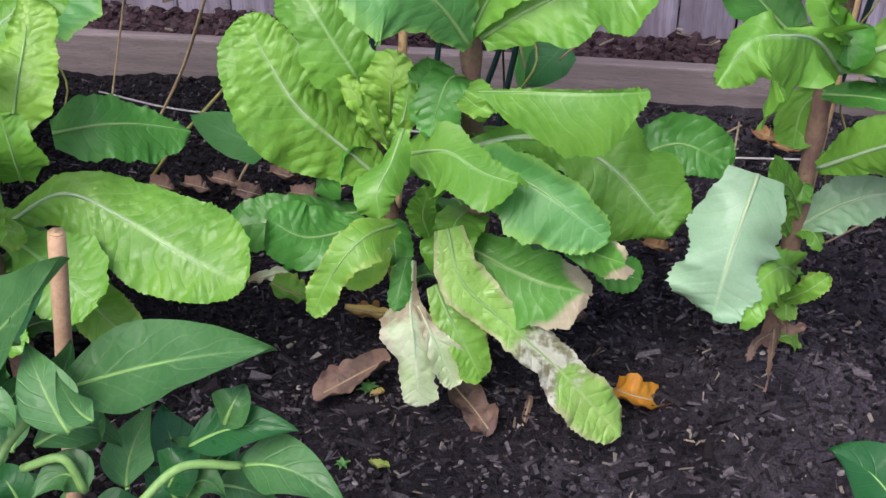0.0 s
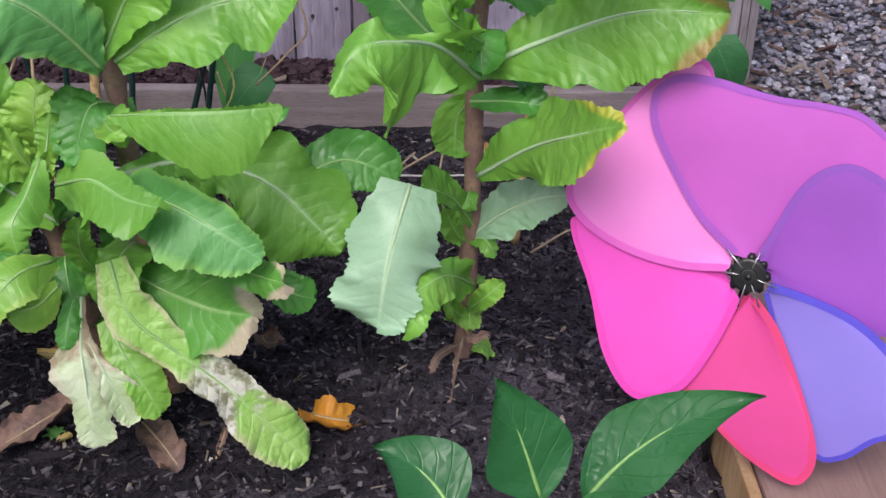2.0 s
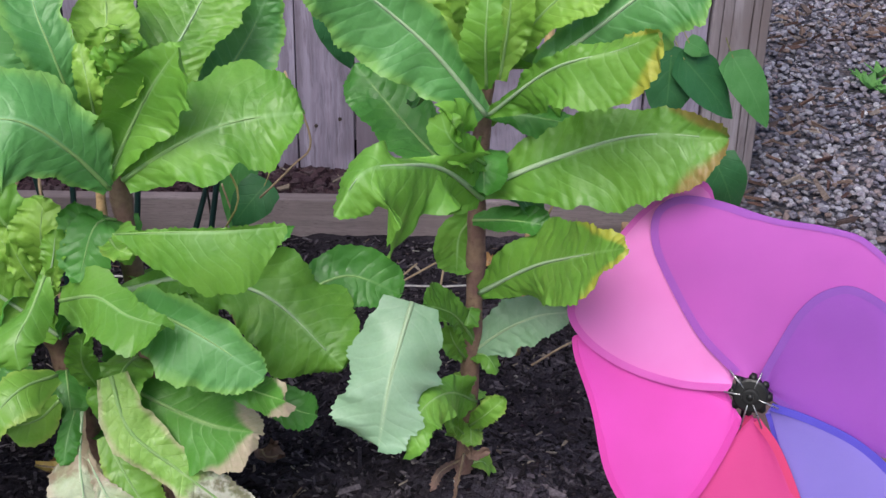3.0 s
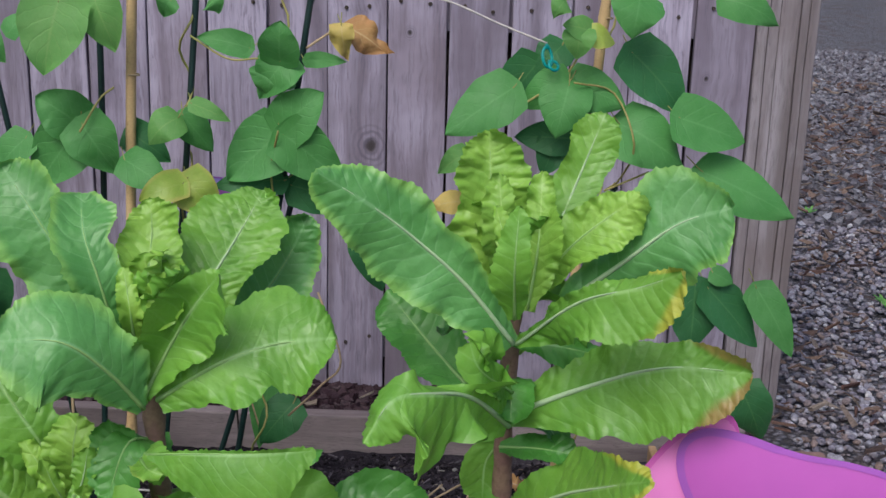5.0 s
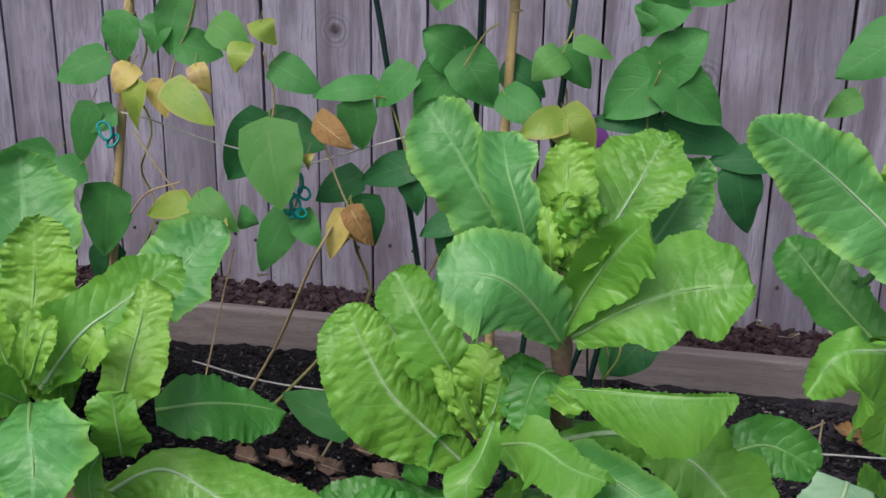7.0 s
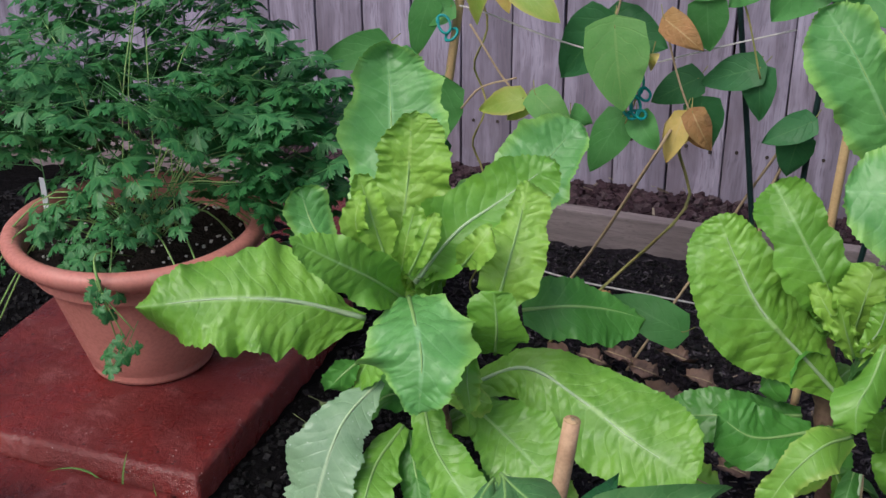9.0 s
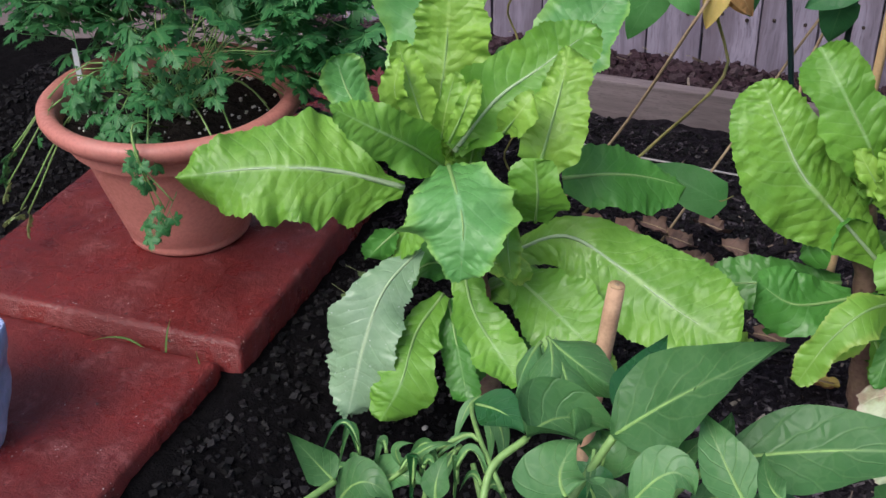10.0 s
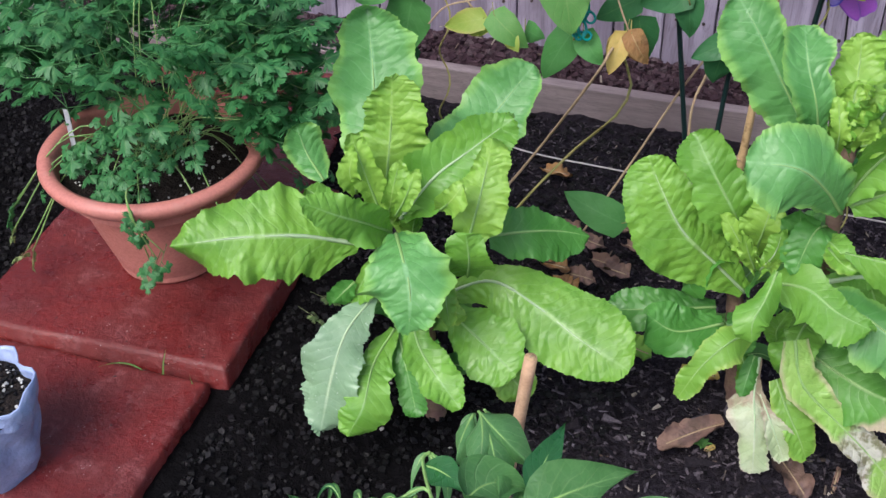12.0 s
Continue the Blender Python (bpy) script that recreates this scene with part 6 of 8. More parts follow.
bean_leaf(vine_d, -0.074, 0.877, -0.030, 0.813, 1.819, 0.052, "g", 0.020, 0.008)
bean_leaf(vine_d, -0.053, 0.902, 0.008, 0.875, 1.791, 0.029, "l", 0.000, 0.014)
bean_leaf(vine_d, -0.072, 0.770, -0.136, 0.744, 1.788, 0.052, "y", -0.020, 0.020)
bean_leaf(vine_d, -0.068, 0.772, -0.019, 0.711, 1.800, 0.071, "y", 0.010, 0.026)
bean_leaf(vine_d, 0.083, 0.850, -0.003, 0.770, 1.837, 0.098, "g", -0.010, 0.008)
bean_leaf(vine_d, 0.091, 0.851, 0.187, 0.768, 1.819, 0.084, "g", 0.020, 0.014)
bean_leaf(vine_d, 0.086, 0.855, 0.154, 0.920, 1.831, 0.079, "g", 0.000, 0.020)
bean_leaf(vine_d, 0.085, 0.765, -0.030, 0.755, 1.853, 0.049, "d", -0.020, 0.026)
bean_leaf(vine_d, 0.097, 0.754, 0.232, 0.714, 1.865, 0.068, "d", 0.010, 0.008)
bean_leaf(vine_d, 0.275, 0.701, 0.174, 0.693, 1.877, 0.053, "d", -0.010, 0.014)
bean_leaf(vine_d, 0.224, 0.684, 0.252, 0.565, 1.859, 0.072, "d", 0.020, 0.020)
bean_leaf(vine_d, 0.076, 0.949, 0.063, 0.907, 1.831, 0.074, "g", 0.000, 0.026)
bean_leaf(vine_e, 0.462, 0.940, 0.354, 0.864, 1.813, 0.084, "g", -0.020, 0.008)
bean_leaf(vine_e, 0.501, 0.972, 0.441, 0.886, 1.865, 0.076, "d", 0.010, 0.014)
bean_leaf(vine_e, 0.543, 1.003, 0.499, 0.947, 1.877, 0.058, "d", -0.010, 0.020)
bean_leaf(vine_e, 0.552, 0.951, 0.473, 0.904, 1.819, 0.066, "g", 0.020, 0.026)
bean_leaf(vine_e, 0.558, 0.949, 0.651, 0.912, 1.831, 0.070, "g", 0.000, 0.008)
bean_leaf(vine_e, 0.552, 0.947, 0.533, 0.863, 1.813, 0.080, "g", -0.020, 0.014)
bean_leaf(vine_e, 0.658, 0.996, 0.752, 0.895, 1.865, 0.094, "d", 0.010, 0.020)
bean_leaf(vine_e, 0.642, 0.883, 0.751, 0.817, 1.837, 0.098, "g", -0.010, 0.026)
bean_leaf(vine_e, 0.736, 0.899, 0.850, 0.858, 1.819, 0.088, "g", 0.020, 0.008)
bean_leaf(vine_e, 0.784, 0.808, 0.944, 0.734, 1.831, 0.089, "g", -0.000, 0.014)
bean_leaf(vine_e, 0.656, 1.093, 0.645, 1.026, 1.813, 0.082, "g", -0.020, 0.020)
bean_leaf(vine_e, 0.789, 1.091, 0.885, 1.049, 1.825, 0.055, "g", 0.010, 0.026)
bean_leaf(vine_e, 0.580, 1.036, 0.534, 1.046, 1.797, 0.041, "l", -0.010, 0.008)
bean_leaf(vine_e, 0.580, 1.031, 0.622, 1.016, 1.794, 0.041, "y", 0.020, 0.014)
bean_leaf(vine_e, 0.562, 1.036, 0.559, 0.992, 1.791, 0.050, "l", 0.000, 0.020)
bean_leaf(vine_e, 0.537, 1.085, 0.517, 1.059, 1.773, 0.037, "l", -0.020, 0.026)
bean_leaf(vine_e, 0.569, 0.850, 0.472, 0.848, 1.865, 0.059, "d", 0.010, 0.008)
bean_leaf(vine_e, 0.546, 0.854, 0.521, 0.785, 1.877, 0.059, "d", -0.010, 0.014)
bean_leaf(vine_e, 0.390, 0.837, 0.348, 0.800, 1.779, 0.038, "l", 0.020, 0.020)
bean_leaf(vine_e, 0.385, 0.750, 0.333, 0.736, 1.806, 0.037, "o", -0.000, 0.026)
bean_leaf(vine_e, 0.803, 0.587, 0.799, 0.469, 1.900, 0.091, "d", -0.020, 0.008)
bean_leaf(vine_e, 0.827, 0.582, 0.924, 0.472, 1.900, 0.081, "d", 0.010, 0.014)
bean_leaf(vine_e, 0.911, 0.586, 0.982, 0.464, 1.900, 0.061, "g", -0.010, 0.020)
bean_leaf(vine_e, 0.903, 0.392, 0.953, 0.282, 1.900, 0.079, "d", 0.020, 0.026)
bean_leaf(vine_e, 0.832, 0.612, 0.869, 0.592, 1.900, 0.034, "g", 0.000, 0.008)
bean_leaf(vine_c, -0.253, 1.058, -0.275, 0.948, 1.773, 0.100, "l", -0.020, 0.014)
bean_leaf(vine_c, -0.199, 1.062, -0.172, 0.983, 1.785, 0.075, "l", 0.010, 0.020)
bean_leaf(vine_b, -0.399, 0.996, -0.363, 0.954, 1.837, 0.048, "g", -0.010, 0.026)
bean_leaf(vine_b, -0.351, 1.003, -0.324, 1.033, 1.819, 0.040, "g", 0.020, 0.008)
bean_leaf(vine_d, 0.034, 0.989, -0.049, 1.003, 1.831, 0.042, "g", 0.000, 0.014)
bean_leaf(vine_d, 0.086, 0.972, 0.091, 1.037, 1.813, 0.064, "g", -0.020, 0.020)
bean_leaf(vine_d, 0.096, 0.972, 0.052, 0.908, 1.825, 0.072, "g", 0.010, 0.026)
bean_leaf(vine_d, 0.124, 0.971, 0.193, 0.972, 1.837, 0.025, "g", -0.010, 0.008)
bean_leaf(vine_c, -0.088, 1.061, -0.104, 1.035, 1.819, 0.036, "g", 0.020, 0.014)
bean_leaf(vine_d, -0.026, 1.063, -0.013, 1.044, 1.831, 0.042, "g", 0.000, 0.020)
bean_leaf(vine_d, 0.046, 0.408, 0.015, 0.203, 2.000, 0.071, "g", -0.020, 0.026)
bean_leaf(vine_b, -0.602, 1.058, -0.498, 0.994, 1.785, 0.105, "l", 0.010, 0.008)
bean_leaf(vine_a, -0.684, 1.032, -0.589, 0.999, 1.837, 0.062, "g", -0.010, 0.014)
bean_leaf(vine_a, -0.816, 0.988, -0.779, 0.942, 1.779, 0.054, "l", 0.020, 0.020)
bean_leaf(vine_a, -0.742, 1.049, -0.717, 0.987, 1.806, 0.061, "y", 0.000, 0.026)
bean_leaf(vine_a, -0.705, 0.967, -0.761, 0.955, 1.788, 0.044, "y", -0.020, 0.008)
bean_leaf(vine_a, -0.711, 0.967, -0.635, 0.963, 1.800, 0.042, "y", 0.010, 0.014)
bean_leaf(vine_a, -0.756, 0.928, -0.776, 0.834, 1.837, 0.065, "g", -0.010, 0.020)
bean_leaf(vine_b, -0.460, 0.548, -0.489, 0.473, 1.839, 0.049, "o", 0.029, 0.020, crumple=0.06)
bean_leaf(vine_b, -0.446, 0.558, -0.413, 0.505, 1.831, 0.049, "b", -0.001, 0.012, crumple=0.1)
bean_leaf(vine_d, 0.184, 1.026, 0.256, 0.985, 1.852, 0.060, "b", -0.013, 0.028, crumple=0.18)
bean_leaf(vine_d, 0.186, 1.033, 0.192, 0.978, 1.798, 0.039, "o", 0.019, 0.024, crumple=0.15)
bean_leaf(vine_b, -0.398, 0.248, -0.525, 0.288, 1.620, 0.069, "g", 0.020, 0.023)
bean_leaf(vine_d, 0.091, 0.335, 0.029, 0.255, 1.900, 0.072, "d", -0.005, 0.022)


def twining(plant, x0, z0, x1, z1, y, turns, material=VINE, r=0.0022, swing=0.012):
    pts = []
    for k in range(turns * 8 + 1):
        t = k / (turns * 8)
        a = t * turns * 2 * math.pi
        pts.append((x0 + (x1 - x0) * t + swing * math.cos(a), y + swing * math.sin(a), z0 + (z1 - z0) * t))
    return tube("vine_stem", pts, r, material, plant, "", 6)


def shoot(plant, points, material=VINE, r=0.0018):
    return tube("vine_stem", bend(points, 16), r, material, plant, "", 6)


def cane(label, p0, p1, r, material, joints=()):
    """A bamboo cane with swollen joints, or a smooth coated stake."""
    a, b = Vector(p0), Vector(p1)
    ob = thing("bamboo_cane" if joints else "plant_stake", p0, label, "cane" if joints else "stake", "canes and stakes for the vines")
    pts, rad = [], []
    n = 60
    for k in range(n + 1):
        t = k / n
        pts.append(a.lerp(b, t) + Vector((0.004 * math.sin(t * 5 + r * 900), 0, 0)))
        bulge = sum(0.22 * math.exp(-((t - j) * (b - a).length / 0.007) ** 2) for j in joints)
        rad.append(r * (1 + bulge))
    tube("shaft", pts, rad, material, ob, "", 10)
    for j in joints:
        c = a.lerp(b, j)
        tube("joint", [c - (b - a).normalized() * 0.0012, c + (b - a).normalized() * 0.0012], r * 1.27, DRY_STEM, ob, "", 10)
    if not joints:
        tube("cap", [b, b + (b - a).normalized() * 0.012], [r * 1.25, r * 0.6], material, ob, "", 10)
    return ob


def ring_tie(place, r, tilt):
    """Two teal plastic loops that clip a stem to its cane."""
    ob = thing("plant_tie", place, "teal plastic ring tie clipped round a bean stem", "plant tie", "teal plant ties")
    for k, s in enumerate((1.0, 0.8)):
        pts = []
        for i in range(27):
            a = tilt + 2 * math.pi * i / 24
            grow = 1 + 0.05 * max(0, i - 20)
            x, z = 0.62 * r * s * math.cos(a), 1.35 * r * s * math.sin(a) * grow
            c, sn = math.cos(0.5 * tilt + 0.9 * k), math.sin(0.5 * tilt + 0.9 * k)
            pts.append((place[0] + k * r * 0.9 + x * c - z * sn * 0.6, place[1] + 0.5 * r * math.sin(a + 1 + k), place[2] - k * r * 1.1 + x * sn + z * c))
        tube("loop", pts, 0.0027, TEAL, ob, "", 6)
    return ob


def twine(label, points, r=0.0017):
    pts = bend(points, 24)
    v, f = tube_data(pts, r, 6)
    return tagged(solid("twine", v, f, TWINE), label, "twine", "twine")
cane("dark green coated plant stake leaning among the vines", (-0.280, 1.945, 0.000), (-0.500, 1.945, 1.350), 0.0055, GREEN_STAKE)
cane("dark green coated plant stake leaning among the vines", (-0.158, 1.860, 0.000), (-0.019, 1.860, 1.500), 0.0055, GREEN_STAKE)
cane("dark green coated plant stake leaning among the vines", (-0.255, 1.900, 0.210), (-0.224, 1.900, 1.200), 0.0055, GREEN_STAKE)
cane("dark green coated plant stake leaning among the vines", (-0.043, 1.860, 0.000), (0.196, 1.860, 1.500), 0.0055, GREEN_STAKE)
cane("dark green coated plant stake leaning among the vines", (-0.113, 1.950, 0.000), (0.099, 1.950, 0.750), 0.0055, GREEN_STAKE)
cane("dark green coated plant stake leaning among the vines", (0.556, 1.930, 0.000), (0.653, 1.930, 0.750), 0.0055, GREEN_STAKE)
cane("straw-coloured bamboo cane holding up the vines", (-0.211, 1.850, 0.000), (-0.131, 1.850, 1.500), 0.0085, CANE, (0.2, 0.42, 0.625, 0.85))
cane("straw-coloured bamboo cane holding up the vines", (-1.005, 1.860, 0.000), (-0.765, 1.860, 1.500), 0.0085, CANE, (0.15, 0.36, 0.6, 0.8))
cane("straw-coloured bamboo cane holding up the vines", (0.556, 1.880, 0.000), (0.638, 1.880, 1.500), 0.0085, CANE, (0.2, 0.45, 0.7, 0.9))
ring_tie((-0.680, 1.800, 1.013), 0.012, 0.4)
ring_tie((-0.613, 1.800, 0.985), 0.015, 1)
ring_tie((-0.900, 1.800, 0.694), 0.016, 2)
ring_tie((-0.539, 1.800, 0.620), 0.015, 0.2)
ring_tie((-0.551, 1.780, 0.584), 0.012, 1.4)
ring_tie((0.514, 1.800, 0.993), 0.012, 0.8)
ring_tie((-0.536, 1.780, 0.586), 0.012, 0.8)
twine("white twine tied from cane to cane", [(0.329, 1.840, 1.078), (0.370, 1.840, 1.067), (0.440, 1.850, 1.037), (0.517, 1.860, 1.008)])
twine("white twine tied from cane to cane", [(-0.885, 1.840, 0.720), (-0.831, 1.840, 0.710), (-0.710, 1.840, 0.676), (-0.604, 1.840, 0.655)])
twine("white twine tied from cane to cane", [(-0.568, 1.840, 0.629), (-0.503, 1.840, 0.655), (-0.385, 1.850, 0.695), (-0.287, 1.850, 0.728)])
twine("white twine across the vines", [(-0.709, 1.800, 1.046), (-0.669, 1.800, 1.049), (-0.619, 1.800, 1.047)])
twine("white string stretched low over the soil", [(-0.928, 2.177, 0.050), (-0.731, 2.116, 0.050), (-0.483, 2.099, 0.050), (0.326, 2.059, 0.050), (0.475, 2.062, 0.050), (0.9, 2.1, 0.05)], 0.0022)
shoot(vine_b, [(-0.475, 1.8, 0.544), (-0.505, 1.77, 0.484), (-0.619, 1.88, 0.256), (-0.724, 1.9, 0.079), (-0.784, 1.9, 0.0)], DRY_STEM, 0.0032)
shoot(vine_b, [(-0.48, 1.95, 0.5), (-0.499, 2.05, 0.404), (-0.47, 2.05, 0.321), (-0.483, 1.95, 0.295), (-0.574, 1.98, 0.174), (-0.646, 1.9, 0.103), (-0.70, 1.86, 0.03)], VINE, 0.0034)
shoot(vine_c, [(-0.30, 1.96, 0.47), (-0.35, 1.98, 0.366), (-0.419, 1.95, 0.221), (-0.483, 1.87, 0.109), (-0.53, 1.83, 0.02)], DRY_STEM, 0.0028)
shoot(vine_c, [(-0.28, 1.96, 0.48), (-0.297, 1.95, 0.426), (-0.314, 1.93, 0.372), (-0.313, 1.9, 0.297), (-0.3, 1.9, 0.02)], DRY_STEM, 0.003)
shoot(vine_a, [(-0.677, 1.830, 0.471), (-0.722, 1.850, 0.322), (-0.742, 1.800, 0.190)], DRY_STEM, 0.002)
shoot(vine_d, [(0.143, 1.850, 0.569), (0.183, 1.850, 0.445), (0.149, 1.850, 0.396), (0.090, 1.850, 0.335)], DRY_STEM, 0.002)
shoot(vine_d, [(0.015, 1.900, 0.339), (0.030, 1.900, 0.283)], DRY_STEM, 0.002)
shoot(vine_e, [(0.423, 1.900, 0.209), (0.408, 1.800, 0.163)], DRY_STEM, 0.002)
shoot(vine_e, [(0.435, 1.950, 0.178), (0.329, 1.900, 0.136)], DRY_STEM, 0.002)
shoot(vine_e, [(0.572, 1.700, 0.086), (0.646, 1.750, 0.103), (0.675, 1.800, 0.061)], DRY_STEM, 0.002)
shoot(vine_e, [(0.368, 1.950, 0.156), (0.331, 1.900, 0.146)], DRY_STEM, 0.002)
shoot(vine_a, [(-0.861, 1.830, 0.690), (-0.794, 1.820, 0.600), (-0.744, 1.820, 0.548)], DRY_STEM, 0.002)
shoot(vine_a, [(-0.767, 1.820, 0.601), (-0.835, 1.820, 0.575), (-0.875, 1.820, 0.529)], DRY_STEM, 0.002)
shoot(vine_d, [(0.128, 1.820, 0.993), (0.184, 1.820, 1.032)], DRY_STEM, 0.002)
shoot(vine_a, [(-0.599, 1.820, 0.852), (-0.582, 1.820, 0.773), (-0.593, 1.820, 0.711)], DRY_STEM, 0.002)
shoot(vine_a, [(-0.786, 1.820, 0.748), (-0.763, 1.820, 0.831), (-0.730, 1.820, 0.902), (-0.695, 1.820, 1.020)], DRY_STEM, 0.002)
shoot(vine_b, [(-0.419, 1.820, 0.514), (-0.467, 1.820, 0.618), (-0.504, 1.820, 0.730)], DRY_STEM, 0.002)
shoot(vine_d, [(-0.061, 1.830, 1.006), (0.002, 1.810, 0.974), (0.053, 1.800, 0.977)])
shoot(vine_d, [(0.084, 1.800, 0.860), (0.067, 1.830, 0.784), (0.080, 1.830, 0.686)])
shoot(vine_c, [(-0.240, 1.800, 0.848), (-0.210, 1.820, 0.900), (-0.186, 1.820, 0.920)])
shoot(vine_b, [(-0.394, 1.800, 0.789), (-0.372, 1.830, 0.764), (-0.335, 1.830, 0.643)])
shoot(vine_b, [(-0.585, 1.800, 0.716), (-0.540, 1.820, 0.624), (-0.561, 1.820, 0.537)])
shoot(vine_c, [(-0.082, 1.800, 0.770), (-0.081, 1.840, 0.674)])
shoot(vine_e, [(0.559, 1.800, 0.954), (0.628, 1.830, 0.934), (0.662, 1.800, 0.857), (0.651, 1.850, 0.789), (0.629, 1.880, 0.759)])
shoot(vine_e, [(0.463, 1.800, 0.905), (0.544, 1.830, 0.958), (0.576, 1.830, 1.014)])
shoot(vine_e, [(0.694, 1.830, 0.805), (0.625, 1.850, 0.766)])
twining(vine_d, 0.02, 0.05, 0.1, 1.3, 1.86, 9)
twining(vine_c, -0.1, 0.4, -0.06, 1.3, 1.86, 7)
twining(vine_e, 0.6, 0.05, 0.62, 1.2, 1.88, 8)
twining(vine_a, -0.86, 0.05, -0.84, 1.3, 1.86, 8)


# ---------------------------------------------------------------- foreground pepper plants
def pepper_stem(plant, points, r0=0.006, r1=0.004):
    pts = bend(points, 24)
    return tube("main_stem", pts, [r0 + (r1 - r0) * i / (len(pts) - 1) for i in range(len(pts))], PEPPER_STEM, plant, "", 8)


pepper_left = thing("pepper_plant", (-0.31, 0.43, 0.0), "leafy green pepper plant with some wilted shoots", "pepper plant", "pepper plants")
pepper_stem(pepper_left, [(-0.31, 0.43, 0.0), (-0.315, 0.43, 0.25), (-0.33, 0.45, 0.5), (-0.345, 0.49, 0.6)])
pepper_stem(pepper_left, [(-0.31, 0.43, 0.2), (-0.27, 0.44, 0.4), (-0.25, 0.46, 0.56)])
pepper_stem(pepper_left, [(-0.32, 0.43, 0.25), (-0.40, 0.52, 0.4), (-0.47, 0.62, 0.47)], 0.005, 0.003)
pepper_stem(pepper_left, [(-0.29, 0.43, 0.3), (-0.2, 0.46, 0.45), (-0.16, 0.48, 0.56)], 0.005, 0.003)
pepper_leaf(pepper_left, (-0.304, 0.500, 0.653), (-0.251, 0.500, 0.711), (-0.183, 0.480, 0.785), 0.081, "p", stem=[(-0.337, 0.460, 0.587), (-0.322, 0.480, 0.618)])
pepper_leaf(pepper_left, (-0.396, 0.560, 0.573), (-0.375, 0.600, 0.572), (-0.336, 0.620, 0.553), 0.073, "p", stem=[(-0.417, 0.500, 0.534), (-0.417, 0.530, 0.559)], cup=0.25)
pepper_leaf(pepper_left, (-0.428, 0.720, 0.567), (-0.386, 0.680, 0.575), (-0.332, 0.620, 0.600), 0.059, "p", cup=-0.3, twist=0.4)
pepper_leaf(pepper_left, (-0.425, 0.720, 0.566), (-0.404, 0.660, 0.573), (-0.395, 0.600, 0.570), 0.045, "q", cup=-0.35, twist=-0.5)
pepper_leaf(pepper_left, (-0.434, 0.720, 0.560), (-0.437, 0.680, 0.557), (-0.434, 0.640, 0.549), 0.032, "q", cup=-0.4, twist=0.5)
pepper_leaf(pepper_left, (-0.422, 0.720, 0.563), (-0.381, 0.640, 0.573), (-0.358, 0.580, 0.572), 0.050, "p", cup=-0.3, twist=0.3)
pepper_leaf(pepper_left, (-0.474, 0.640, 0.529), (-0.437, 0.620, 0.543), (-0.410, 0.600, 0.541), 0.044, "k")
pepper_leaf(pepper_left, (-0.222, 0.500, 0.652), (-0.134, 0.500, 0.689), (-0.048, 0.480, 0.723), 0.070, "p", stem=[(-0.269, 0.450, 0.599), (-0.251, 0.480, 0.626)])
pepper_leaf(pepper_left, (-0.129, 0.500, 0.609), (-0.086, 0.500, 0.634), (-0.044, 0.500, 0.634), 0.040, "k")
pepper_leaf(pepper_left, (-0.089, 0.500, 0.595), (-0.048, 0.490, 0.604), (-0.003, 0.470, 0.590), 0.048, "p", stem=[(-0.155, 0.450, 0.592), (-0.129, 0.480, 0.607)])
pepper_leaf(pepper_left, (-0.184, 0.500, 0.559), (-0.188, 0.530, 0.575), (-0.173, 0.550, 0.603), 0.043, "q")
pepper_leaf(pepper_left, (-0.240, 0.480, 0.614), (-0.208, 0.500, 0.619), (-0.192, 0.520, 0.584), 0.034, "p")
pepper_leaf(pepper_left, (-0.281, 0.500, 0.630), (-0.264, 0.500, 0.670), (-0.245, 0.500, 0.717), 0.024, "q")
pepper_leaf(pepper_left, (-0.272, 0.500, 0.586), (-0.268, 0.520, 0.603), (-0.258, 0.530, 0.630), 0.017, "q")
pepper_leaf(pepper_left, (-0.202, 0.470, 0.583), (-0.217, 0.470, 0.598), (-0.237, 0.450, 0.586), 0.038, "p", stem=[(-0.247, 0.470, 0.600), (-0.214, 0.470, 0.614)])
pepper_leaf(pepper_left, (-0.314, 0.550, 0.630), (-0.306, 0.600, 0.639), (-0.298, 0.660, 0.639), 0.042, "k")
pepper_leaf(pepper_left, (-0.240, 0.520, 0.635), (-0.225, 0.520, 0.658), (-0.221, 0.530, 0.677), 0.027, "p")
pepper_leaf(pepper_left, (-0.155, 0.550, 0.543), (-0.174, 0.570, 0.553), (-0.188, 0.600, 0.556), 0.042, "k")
pepper_leaf(pepper_left, (-0.137, 0.500, 0.557), (-0.122, 0.500, 0.576), (-0.106, 0.500, 0.561), 0.033, "p")
pepper_leaf(pepper_left, (-0.593, 0.560, 0.459), (-0.613, 0.560, 0.479), (-0.635, 0.550, 0.518), 0.039, "p", stem=[(-0.606, 0.520, 0.463)])
pepper_leaf(pepper_left, (-0.572, 0.580, 0.439), (-0.537, 0.580, 0.469), (-0.506, 0.580, 0.465), 0.045, "q")
pepper_leaf(pepper_left, (-0.589, 0.560, 0.437), (-0.560, 0.560, 0.469), (-0.530, 0.560, 0.454), 0.053, "p")
pepper_leaf(pepper_left, (-0.468, 0.520, 0.511), (-0.470, 0.530, 0.530), (-0.468, 0.550, 0.542), 0.028, "p")
pepper_leaf(pepper_left, (-0.325, 0.440, 0.633), (-0.333, 0.450, 0.650), (-0.321, 0.460, 0.675), 0.071, "q")
pepper_leaf(pepper_left, (-0.274, 0.440, 0.645), (-0.250, 0.450, 0.673), (-0.232, 0.450, 0.659), 0.046, "q")
pepper_leaf(pepper_left, (-0.193, 0.450, 0.658), (-0.217, 0.470, 0.681), (-0.239, 0.500, 0.694), 0.043, "q")
